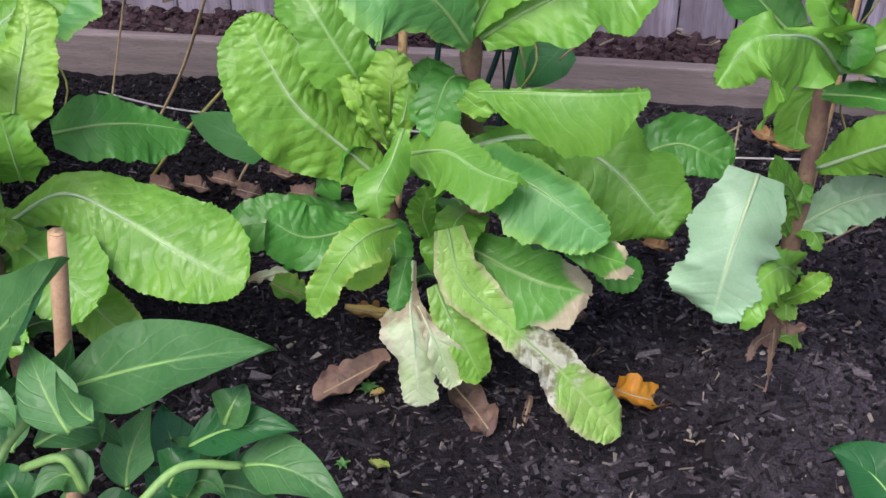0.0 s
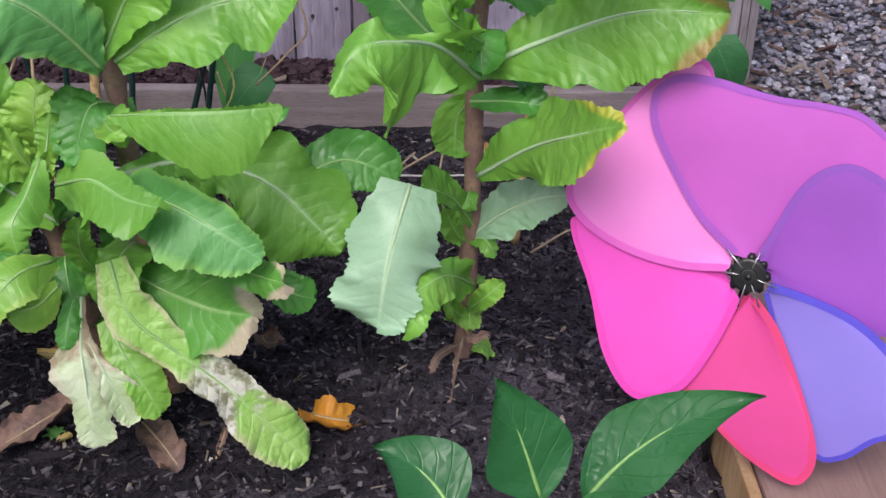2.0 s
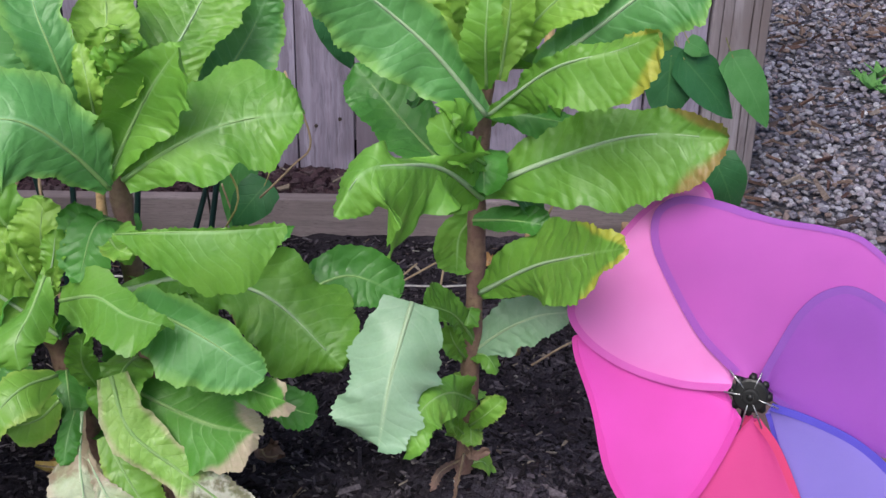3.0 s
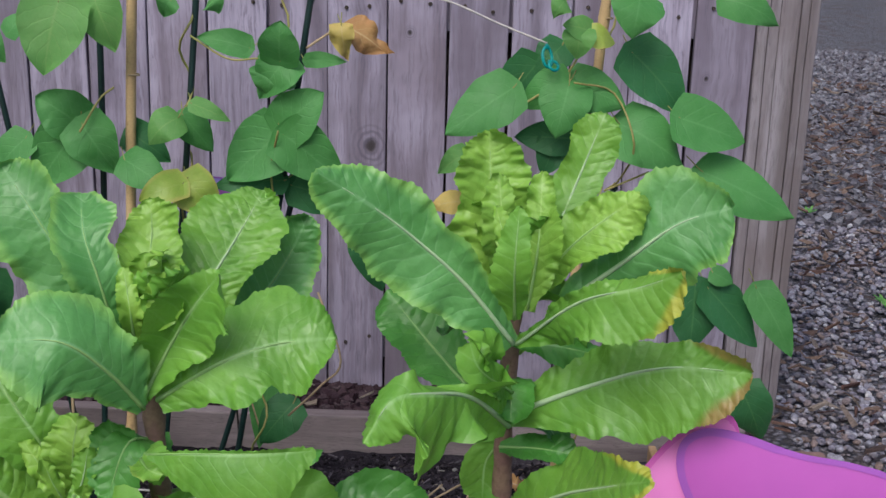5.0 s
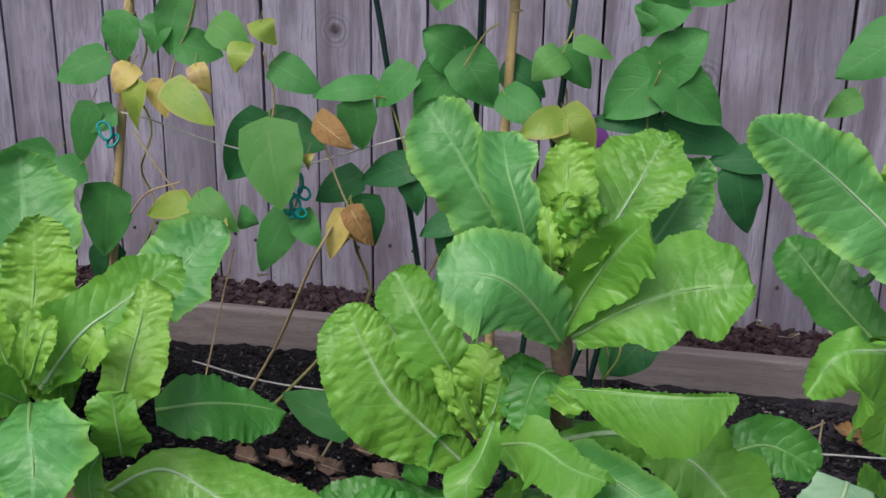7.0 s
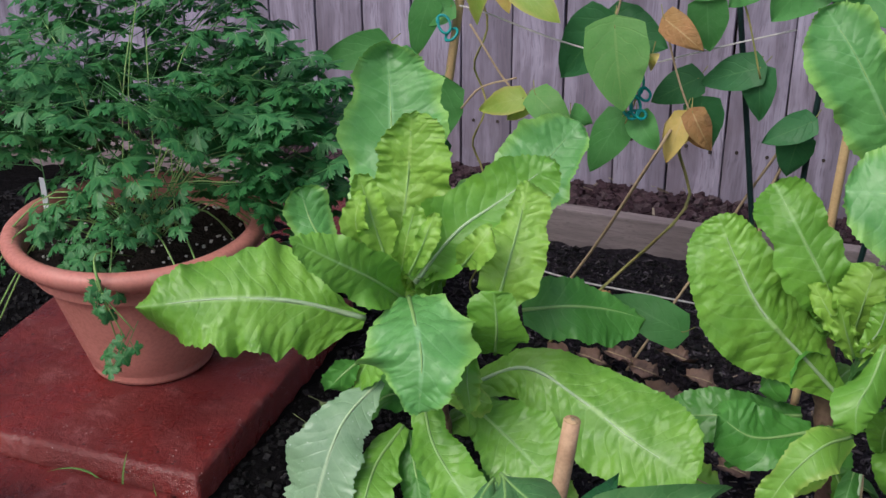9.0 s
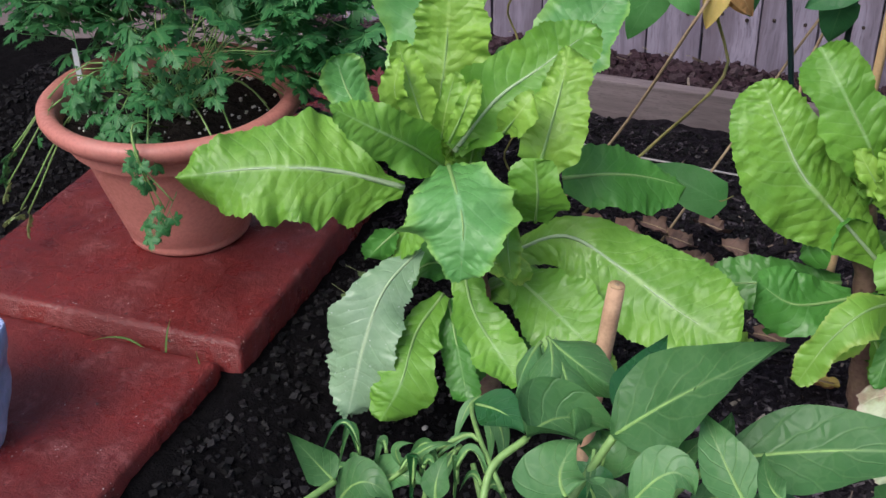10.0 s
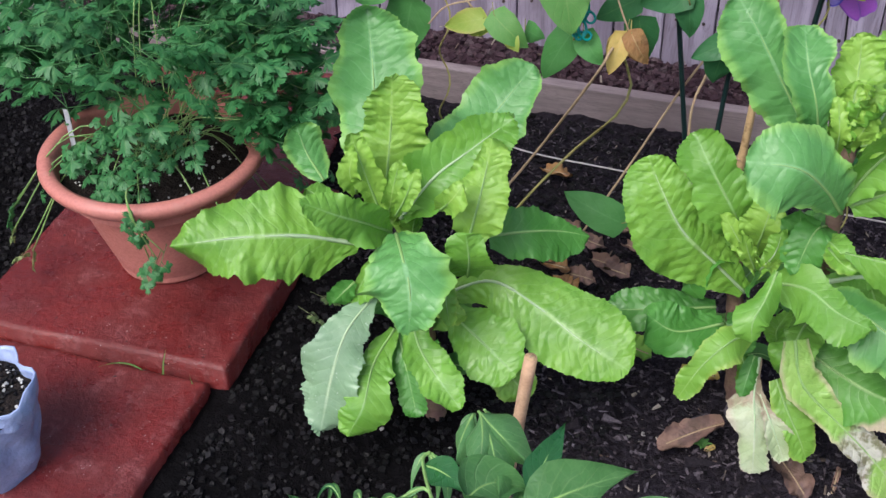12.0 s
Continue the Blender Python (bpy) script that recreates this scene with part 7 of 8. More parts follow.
pepper_leaf(pepper_left, (-0.256, 0.480, 0.655), (-0.245, 0.490, 0.661), (-0.236, 0.500, 0.673), 0.024, "q")
pepper_leaf(pepper_left, (-0.275, 0.500, 0.670), (-0.282, 0.500, 0.643), (-0.298, 0.500, 0.613), 0.031, "q")
pepper_leaf(pepper_left, (-0.168, 0.440, 0.681), (-0.181, 0.440, 0.695), (-0.187, 0.440, 0.722), 0.022, "q")
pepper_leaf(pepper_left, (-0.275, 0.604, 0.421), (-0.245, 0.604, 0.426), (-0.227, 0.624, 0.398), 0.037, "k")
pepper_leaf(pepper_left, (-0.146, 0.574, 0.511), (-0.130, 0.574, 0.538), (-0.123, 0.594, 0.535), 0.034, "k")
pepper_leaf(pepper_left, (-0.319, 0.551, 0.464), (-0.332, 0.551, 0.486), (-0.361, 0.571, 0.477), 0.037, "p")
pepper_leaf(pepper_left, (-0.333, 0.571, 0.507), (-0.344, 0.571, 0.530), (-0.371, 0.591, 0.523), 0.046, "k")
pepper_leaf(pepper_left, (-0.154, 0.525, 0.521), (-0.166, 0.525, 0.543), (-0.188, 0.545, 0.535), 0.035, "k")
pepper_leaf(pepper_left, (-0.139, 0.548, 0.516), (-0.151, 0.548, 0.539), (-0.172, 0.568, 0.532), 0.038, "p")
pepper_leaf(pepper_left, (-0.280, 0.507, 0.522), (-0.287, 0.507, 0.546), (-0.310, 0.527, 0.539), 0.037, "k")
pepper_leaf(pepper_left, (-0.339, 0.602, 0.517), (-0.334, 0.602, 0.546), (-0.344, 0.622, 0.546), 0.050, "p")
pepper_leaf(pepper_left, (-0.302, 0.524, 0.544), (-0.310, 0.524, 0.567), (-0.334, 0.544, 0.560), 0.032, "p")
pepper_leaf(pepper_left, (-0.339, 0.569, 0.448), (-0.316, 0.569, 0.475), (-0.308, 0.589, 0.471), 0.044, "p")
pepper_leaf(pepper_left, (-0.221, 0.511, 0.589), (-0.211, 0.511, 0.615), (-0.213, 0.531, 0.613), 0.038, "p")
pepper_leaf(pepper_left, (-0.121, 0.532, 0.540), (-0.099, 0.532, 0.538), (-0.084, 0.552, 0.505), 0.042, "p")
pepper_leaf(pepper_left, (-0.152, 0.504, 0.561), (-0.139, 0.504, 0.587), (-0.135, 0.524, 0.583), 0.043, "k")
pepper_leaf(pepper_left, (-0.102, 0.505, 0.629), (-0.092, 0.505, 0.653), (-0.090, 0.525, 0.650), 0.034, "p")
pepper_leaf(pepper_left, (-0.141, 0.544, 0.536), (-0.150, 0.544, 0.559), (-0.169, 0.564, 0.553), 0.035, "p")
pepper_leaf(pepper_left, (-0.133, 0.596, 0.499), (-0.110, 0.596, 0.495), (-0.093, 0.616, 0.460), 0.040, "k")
pepper_leaf(pepper_left, (-0.498, 0.700, 0.484), (-0.504, 0.680, 0.471), (-0.506, 0.660, 0.440), 0.013, "q", twist=0.6)
pepper_leaf(pepper_left, (-0.494, 0.700, 0.487), (-0.473, 0.680, 0.463), (-0.470, 0.660, 0.416), 0.014, "q", twist=0.6)
pepper_leaf(pepper_left, (-0.488, 0.700, 0.487), (-0.453, 0.660, 0.478), (-0.445, 0.620, 0.468), 0.020, "p", twist=0.6)
pepper_leaf(pepper_left, (-0.499, 0.600, 0.488), (-0.481, 0.620, 0.502), (-0.466, 0.620, 0.502), 0.009, "q", twist=0.6)
pepper_leaf(pepper_left, (-0.529, 0.580, 0.483), (-0.533, 0.580, 0.505), (-0.514, 0.580, 0.516), 0.010, "q", twist=0.6)
pepper_leaf(pepper_left, (-0.480, 0.600, 0.501), (-0.487, 0.580, 0.478), (-0.486, 0.560, 0.466), 0.015, "p", twist=0.6)
pepper_leaf(pepper_left, (-0.530, 0.580, 0.475), (-0.502, 0.580, 0.513), (-0.480, 0.600, 0.509), 0.010, "q", twist=0.6)
pepper_leaf(pepper_left, (-0.438, 0.740, 0.540), (-0.445, 0.720, 0.524), (-0.449, 0.700, 0.500), 0.024, "p", twist=0.6)
pepper_leaf(pepper_left, (-0.425, 0.740, 0.551), (-0.410, 0.740, 0.523), (-0.398, 0.720, 0.511), 0.013, "q", twist=0.6)
pepper_leaf(pepper_left, (-0.320, 0.500, 0.633), (-0.317, 0.480, 0.626), (-0.315, 0.460, 0.614), 0.009, "q", twist=0.6)
tube("leaf_stalk", bend([(-0.564, 0.560, 0.436), (-0.530, 0.580, 0.475), (-0.481, 0.620, 0.502), (-0.463, 0.620, 0.503)], 18), 0.0024, PEPPER_STEM, pepper_left, "", 7)
tube("leaf_stalk", bend([(-0.499, 0.560, 0.454), (-0.498, 0.580, 0.483), (-0.482, 0.620, 0.490)], 18), 0.0024, PEPPER_STEM, pepper_left, "", 7)
tube("leaf_stalk", bend([(-0.351, 0.460, 0.603), (-0.343, 0.460, 0.644), (-0.334, 0.460, 0.634), (-0.328, 0.450, 0.620)], 18), 0.0024, PEPPER_STEM, pepper_left, "", 7)
tube("leaf_stalk", bend([(-0.408, 0.530, 0.533), (-0.455, 0.600, 0.523), (-0.494, 0.680, 0.490), (-0.491, 0.700, 0.488)], 18), 0.0024, PEPPER_STEM, pepper_left, "", 7)
pepper_leaf(pepper_left, (-0.570, 0.572, 0.491), (-0.583, 0.582, 0.515), (-0.589, 0.562, 0.479), 0.010, "p", twist=-0.8542960384004767, cup=0.3)
pepper_leaf(pepper_left, (-0.466, 0.567, 0.491), (-0.470, 0.577, 0.513), (-0.467, 0.557, 0.465), 0.009, "p", twist=-0.7276049857189166, cup=0.3)
pepper_leaf(pepper_left, (-0.464, 0.560, 0.515), (-0.451, 0.570, 0.535), (-0.429, 0.550, 0.518), 0.010, "q", twist=-0.8471262433312331, cup=0.3)
pepper_leaf(pepper_left, (-0.438, 0.558, 0.507), (-0.452, 0.568, 0.507), (-0.456, 0.548, 0.502), 0.007, "q", twist=-0.5245166643273671, cup=0.3)
pepper_leaf(pepper_left, (-0.522, 0.560, 0.493), (-0.508, 0.570, 0.508), (-0.485, 0.550, 0.485), 0.007, "p", twist=0.4454980135018193, cup=0.3)
pepper_leaf(pepper_left, (-0.549, 0.589, 0.486), (-0.558, 0.599, 0.488), (-0.558, 0.579, 0.454), 0.010, "p", twist=0.2937389916765666, cup=0.3)
pepper_leaf(pepper_left, (-0.569, 0.615, 0.430), (-0.569, 0.625, 0.442), (-0.559, 0.605, 0.425), 0.008, "k", twist=0.5766851987815659, cup=0.3)
pepper_leaf(pepper_left, (-0.572, 0.583, 0.448), (-0.562, 0.593, 0.457), (-0.542, 0.573, 0.435), 0.010, "p", twist=-0.5885104329324131, cup=0.3)
pepper_leaf(pepper_left, (-0.505, 0.552, 0.487), (-0.507, 0.562, 0.518), (-0.505, 0.542, 0.450), 0.012, "k", twist=-0.34422960175356454, cup=0.3)
pepper_leaf(pepper_left, (-0.515, 0.590, 0.465), (-0.506, 0.600, 0.497), (-0.493, 0.580, 0.434), 0.007, "p", twist=0.3972171593264874, cup=0.3)
pepper_leaf(pepper_left, (-0.588, 0.595, 0.438), (-0.594, 0.605, 0.453), (-0.590, 0.585, 0.440), 0.011, "q", twist=-0.4614454434683827, cup=0.3)
pepper_leaf(pepper_left, (-0.522, 0.585, 0.483), (-0.507, 0.595, 0.506), (-0.484, 0.575, 0.489), 0.010, "p", twist=0.20389312121599257, cup=0.3)
pepper_leaf(pepper_left, (-0.491, 0.593, 0.482), (-0.514, 0.603, 0.482), (-0.526, 0.583, 0.470), 0.007, "q", twist=0.22427953814294244, cup=0.3)
pepper_leaf(pepper_left, (-0.495, 0.556, 0.512), (-0.492, 0.566, 0.513), (-0.479, 0.546, 0.508), 0.009, "q", twist=0.1624414195674927, cup=0.3)
pepper_leaf(pepper_left, (-0.440, 0.574, 0.482), (-0.432, 0.584, 0.486), (-0.414, 0.564, 0.485), 0.011, "p", twist=0.8436309933519218, cup=0.3)
pepper_leaf(pepper_left, (-0.561, 0.556, 0.517), (-0.582, 0.566, 0.533), (-0.595, 0.546, 0.509), 0.007, "k", twist=0.039624316701468265, cup=0.3)
pepper_leaf(pepper_left, (-0.539, 0.586, 0.463), (-0.555, 0.596, 0.466), (-0.560, 0.576, 0.453), 0.010, "k", twist=-0.8599788805152268, cup=0.3)
pepper_leaf(pepper_left, (-0.597, 0.610, 0.415), (-0.622, 0.620, 0.417), (-0.640, 0.600, 0.380), 0.009, "p", twist=0.3261470041821187, cup=0.3)
pepper_right = thing("pepper_plant", (0.5, 0.5, 0.0), "young pepper plant with glossy dark green leaves", "pepper plant", "pepper plants")
pepper_stem(pepper_right, [(0.5, 0.5, 0.0), (0.49, 0.5, 0.3), (0.48, 0.53, 0.54)])
pepper_leaf(pepper_right, (0.505, 0.560, 0.558), (0.559, 0.570, 0.615), (0.627, 0.560, 0.656), 0.067, "k", stem=[(0.486, 0.540, 0.535)])
pepper_leaf(pepper_right, (0.471, 0.560, 0.561), (0.454, 0.570, 0.612), (0.434, 0.580, 0.659), 0.072, "k", stem=[(0.473, 0.540, 0.535)])
pepper_leaf(pepper_right, (0.406, 0.550, 0.553), (0.381, 0.570, 0.579), (0.345, 0.580, 0.592), 0.068, "k", stem=[(0.441, 0.540, 0.523)])
pepper_leaf(pepper_right, (0.490, 0.520, 0.555), (0.512, 0.500, 0.586), (0.540, 0.470, 0.600), 0.056, "k", stem=[(0.486, 0.540, 0.529)])


# ---------------------------------------------------------------- wooden stakes
def wood_stake(p0, p1, r, label):
    ob = thing("wooden_stake", p0, label, "stake", "wooden stakes")
    a, b = Vector(p0), Vector(p1)
    pts = [a.lerp(b, k / 14) for k in range(15)]
    tube("shaft", pts, [r * (1 + 0.03 * math.sin(k * 2.1)) for k in range(15)], STAKE_WOOD, ob, "", 12)
    d = (b - a).normalized()
    tube("cut_end", [b + d * 0.0002, b + d * 0.0012], [r * 0.93, r * 0.88], TAN_WOOD, ob, "", 12)
    tube("pith", [b + d * 0.0012, b + d * 0.0016], r * 0.3, DRY_STEM, ob, "", 8)
    return ob


wood_stake((-0.452, 0.845, 0.0), (-0.393, 0.862, 0.548), 0.0098, "round tan wooden stake with a sawn top")


# ---------------------------------------------------------------- pinwheels
def cloth(name, base, other):
    n = Nodes(name)
    o = n.coords("Object")
    w = n.add("ShaderNodeTexWave", Scale=700.0, Distortion=0.4)
    n.join(o, w.inputs[0])
    col = n.mix(n.span(n.noise(o, 9.0, 3), 0.3, 0.7), base, other)
    col = n.mix(n.math("MULTIPLY", w.outputs[1], 0.06), col, (0.9, 0.9, 0.9))
    n.colour(col)
    n.rough(0.62)
    n.bump(w.outputs[1], 0.12, 0.0006)
    t = n.add("ShaderNodeBsdfTranslucent")
    n.join(col, t.inputs[0])
    m = n.tree.nodes.new("ShaderNodeMixShader")
    m.inputs[0].default_value = 0.28
    n.join(n.bsdf.outputs[0], m.inputs[1])
    n.join(t.outputs[0], m.inputs[2])
    n.join(m.outputs[0], n.out.inputs[0])
    return n.mat


def pinwheel(hub, normal, size, petals, label, foot):
    """petals: outline of each blade, its cloth and its binding."""
    ob = thing("pinwheel", foot, label, "pinwheel")
    h = Vector(hub)
    nrm = Vector(normal).normalized()
    right = Vector((0, 0, 1)).cross(nrm).normalized()
    up = nrm.cross(right).normalized()

    def spot(p, lift):
        return h + right * (p[0] * size / 100) + up * (p[1] * size / 100) + nrm * lift

    for shape, colour, edge in petals:
        rim = bend([(x, y, 0) for x, y in shape], 66)
        cols, rows = len(rim), 16
        root = (rim[0] + rim[-1]) * 0.5
        verts = []
        for j in range(rows):
            v = j / (rows - 1)
            for i, q in enumerate(rim):
                s = i / (cols - 1)
                p = root.lerp(q, v)
                # the stiff edge stands forward, the loose one lies behind the next blade
                reach = min(1.0, p.length / 100)
                lift = size * (0.1 * (0.5 - s) * (0.3 + 0.7 * reach) + 0.05 * math.sin(math.pi * s) * reach * math.sin(math.pi * v * 0.8)) - 0.004
                verts.append(spot(p, lift))
        faces = [(j * cols + i, j * cols + i + 1, (j + 1) * cols + i + 1, (j + 1) * cols + i) for j in range(rows - 1) for i in range(cols - 1)]
        blade = solid("blade", verts, faces, colour, ob)
        path = verts[(rows - 1) * cols:]
        bv, bf = [], []
        mid = sum(path, Vector()) / len(path)
        for q, p in enumerate(path):
            run = (path[min(q + 1, cols - 1)] - path[max(q - 1, 0)]).normalized()
            inward = run.cross(nrm).normalized()
            if inward.dot(mid - p) < 0:
                inward = -inward
            wide = size * (0.034 if q < cols * 0.55 else 0.024)
            bv += [p - inward * 0.0012 + nrm * 0.001, p + inward * wide + nrm * 0.0014, p + inward * wide - nrm * 0.0014, p - inward * 0.0012 - nrm * 0.001]
        for q in range(len(path) - 1):
            for e in range(4):
                bf.append((q * 4 + e, q * 4 + (e + 1) % 4, q * 4 + 4 + (e + 1) % 4, q * 4 + 4 + e))
        solid("binding", bv, bf, edge, blade, smooth=False)
        tube("spoke", [h + nrm * 0.008, spot(rim[0] * 1.3, 0.008)], 0.0011, STEEL, ob, "", 6)
    k = size / 0.25
    hub_cap = tube("hub", [h - nrm * 0.022 * k, h - nrm * 0.004 * k, h - nrm * 0.003 * k, h + nrm * 0.007 * k, h + nrm * 0.0085 * k, h + nrm * 0.009 * k, h + nrm * 0.0125 * k, h + nrm * 0.013 * k], [0.019 * k, 0.019 * k, 0.022 * k, 0.022 * k, 0.0195 * k, 0.011 * k, 0.0105 * k, 0.008 * k], BLACK, ob, "black plastic hub", 20)
    hub_cap.data.shade_flat()
    for a in range(0, 360, 45):
        d = right * math.cos(radians(a)) + up * math.sin(radians(a))
        tube("hub_lug", [h + d * 0.0225 * k - nrm * 0.016 * k, h + d * 0.0225 * k + nrm * 0.005 * k], 0.0052 * k, BLACK, ob, "", 6)
    tube("hub_screw", [h + nrm * 0.013 * k, h + nrm * 0.0145 * k], 0.0045 * k, BLACK, ob, "", 8)
    tube("pole", bend([foot, Vector(foot).lerp(h, 0.5) + Vector((0.004, 0.02, 0)), h - nrm * 0.022 * k], 16), 0.005 * k + 0.001, BLACK, ob, "black pole", 8)
    return ob


PINK = cloth("pink_cloth", (0.9, 0.25, 0.7), (0.86, 0.215, 0.65))
PINK_EDGE = cloth("pink_binding", (0.8, 0.14, 0.62), (0.77, 0.12, 0.58))
ORCHID = cloth("orchid_cloth", (0.56, 0.095, 0.54), (0.5, 0.085, 0.5))
ORCHID_EDGE = cloth("violet_binding", (0.42, 0.09, 0.56), (0.38, 0.08, 0.52))
PURPLE = cloth("purple_cloth", (0.35, 0.07, 0.54), (0.3, 0.06, 0.48))
PURPLE_EDGE = cloth("purple_binding", (0.28, 0.07, 0.5), (0.25, 0.06, 0.46))
BLUE = cloth("blue_violet_cloth", (0.27, 0.2, 0.72), (0.24, 0.18, 0.66))
BLUE_EDGE = cloth("blue_binding", (0.09, 0.06, 0.62), (0.07, 0.05, 0.55))
RED = cloth("rose_cloth", (0.76, 0.045, 0.3), (0.7, 0.04, 0.27))
RED_EDGE = cloth("rose_binding", (0.74, 0.035, 0.2), (0.7, 0.03, 0.18))
MAGENTA = cloth("magenta_cloth", (0.86, 0.065, 0.57), (0.8, 0.058, 0.51))
MAGENTA_EDGE = cloth("magenta_binding", (0.78, 0.045, 0.48), (0.73, 0.04, 0.44))

# blade outlines from the hub along the stiff edge, round the rim and back, in hundredths of the wheel's reach
MAGENTA_SHAPE = [(-2, -14), (-11, -42), (-22, -65), (-37, -76), (-52, -75), (-67, -55), (-78, -22), (-91, 7), (-87, 14), (-50, 0), (-11, -3)]
PINK_SHAPE = [(-10, 0), (-35, -2), (-61, 2), (-83, 12), (-95, 26), (-93, 42), (-79, 64), (-64, 86), (-48, 99), (-33, 99), (-22, 51), (-9, 8)]
ORCHID_SHAPE = [(-9, 9), (-28, 25), (-45, 48), (-57, 69), (-58, 86), (-47, 95), (-28, 95), (-2, 90), (24, 89), (44, 84), (65, 61), (48, 28), (10, 6)]
PURPLE_SHAPE = [(3, 10), (9, 27), (17, 47), (28, 59), (42, 62), (62, 51), (83, 22), (86, -9), (75, -21), (45, -17), (11, -2)]
BLUE_SHAPE = [(11, -3), (33, -7), (56, -15), (76, -30), (89, -51), (87, -69), (74, -78), (61, -91), (47, -92), (32, -60), (9, -10)]
RED_SHAPE = [(6, -12), (19, -27), (35, -57), (47, -86), (46, -103), (36, -109), (9, -96), (-18, -73), (-27, -63), (-15, -41), (0, -12)]
pinwheel((0.789, 1.154, 0.386), (-0.3, -0.93, 0.22), 0.249, [
    (MAGENTA_SHAPE, MAGENTA, MAGENTA_EDGE),
    (PINK_SHAPE, PINK, PINK_EDGE),
    (ORCHID_SHAPE, ORCHID, ORCHID_EDGE),
    (PURPLE_SHAPE, PURPLE, PURPLE_EDGE),
    (BLUE_SHAPE, BLUE, BLUE_EDGE),
    (RED_SHAPE, RED, RED_EDGE)],
    "large fabric garden pinwheel with pink, purple and blue blades", (0.80, 1.25, 0.0))
pinwheel((-0.045, 1.87, 0.708), (-0.1, -0.95, 0.25), 0.06, [
    (MAGENTA_SHAPE, BLUE, BLUE_EDGE),
    (PINK_SHAPE, BLUE, BLUE_EDGE),
    (ORCHID_SHAPE, BLUE, PURPLE_EDGE),
    (PURPLE_SHAPE, PURPLE, PURPLE_EDGE),
    (BLUE_SHAPE, PURPLE, PURPLE_EDGE),
    (RED_SHAPE, PURPLE, PURPLE_EDGE)],
    "small fabric pinwheel with blue and purple blades behind the lettuce", (0.0, 1.93, 0.0))


# ---------------------------------------------------------------- stepping stones and what stands on them
def paver(x0, x1, y0, y1, z0, z1, turn, label, seed):
    """A cast slab with a worn, slightly uneven top and rounded edges."""
    rng = random.Random(seed)
    nx, ny = 84, 80
    w, d = x1 - x0, y1 - y0
    verts, faces = [], []
    edge = 0.007
    for j in range(ny + 1):
        for i in range(nx + 1):
            u, v = i / nx, j / ny
            x, y = (u - 0.5) * w, (v - 0.5) * d
            near = min(w / 2 - abs(x), d / 2 - abs(y))
            drop = 0.0 if near > edge else edge * (1 - math.sqrt(max(0.0, 1 - (1 - near / edge) ** 2)))
            chip = (0.0014 * noise.noise(Vector((x * 45 + seed, y * 45, 0))) + 0.0016 * noise.noise(Vector((x * 170 + seed, y * 170, 3)))) if near < 0.014 else 0
            z = (z1 - z0) / 2 - drop + 0.0016 * noise.noise(Vector((x * 14, y * 14, seed))) + 0.0008 * noise.noise(Vector((x * 70, y * 70, seed)))
            verts.append((x + chip, y + chip, z))
    per = [i for i in range(nx + 1)] + [(j + 1) * (nx + 1) - 1 for j in range(1, ny + 1)] + [ny * (nx + 1) + i for i in range(nx - 1, -1, -1)] + [j * (nx + 1) for j in range(ny - 1, 0, -1)]
    faces += [(j * (nx + 1) + i, j * (nx + 1) + i + 1, (j + 1) * (nx + 1) + i + 1, (j + 1) * (nx + 1) + i) for j in range(ny) for i in range(nx)]
    k = len(verts)
    m = len(per)
    for p in per:
        a = verts[p]
        verts.append((a[0], a[1], -(z1 - z0) / 2))
    for q in range(m):
        faces.append((per[(q + 1) % m], per[q], k + q, k + (q + 1) % m))
    ob = solid("paver", verts, faces, PAVER)
    ob.matrix_basis = pose((x0 + x1) / 2, (y0 + y1) / 2, (z0 + z1) / 2, 0, 0, turn)
    return tagged(ob, label, "paver", "red stepping stones")


paver(-1.60, -1.052, 0.47, 1.041, 0.03, 0.141, 1.0, "damp red concrete paver with chipped edges", 1)
paver(-1.60, -1.035, 1.048, 1.66, 0.03, 0.17, 2.0, "worn red concrete paver under the flower pot", 2)
paver(-1.75, -1.16, 1.70, 2.22, 0.0, 0.12, 4.0, "faded red concrete paver behind the flower pot", 3)


def lathe(name, profile, centre, material, parent, label="", n=56):
    verts, faces = [], []
    for r, z in profile:
        for k in range(n):
            a = 2 * math.pi * k / n
            verts.append((centre[0] + r * math.cos(a), centre[1] + r * math.sin(a), centre[2] + z))
    for j in range(len(profile) - 1):
        for k in range(n):
            faces.append((j * n + k, j * n + (k + 1) % n, (j + 1) * n + (k + 1) % n, (j + 1) * n + k))
    return solid(name, verts, faces, material, parent, label)


POT = (-1.288, 1.345, 0.1705)
pot = thing("flower_pot", POT, "large round terracotta pot with a rolled rim", "flower pot")
lathe("body", [(0.0, 0.0), (0.1, 0.0), (0.106, 0.004), (0.109, 0.012), (0.108, 0.018), (0.112, 0.024), (0.125, 0.065), (0.142, 0.12), (0.157, 0.17), (0.168, 0.2), (0.172, 0.203), (0.176, 0.216), (0.177, 0.218), (0.182, 0.222), (0.184, 0.226)], POT, TERRACOTTA, pot)
lathe("rim", [(0.184, 0.226), (0.196, 0.228), (0.208, 0.234), (0.218, 0.244), (0.223, 0.255), (0.222, 0.264), (0.215, 0.270), (0.204, 0.271), (0.195, 0.266), (0.190, 0.255), (0.186, 0.235), (0.182, 0.2)], POT, TERRACOTTA, pot)
verts, faces = [(POT[0], POT[1], POT[2] + 0.232)], []
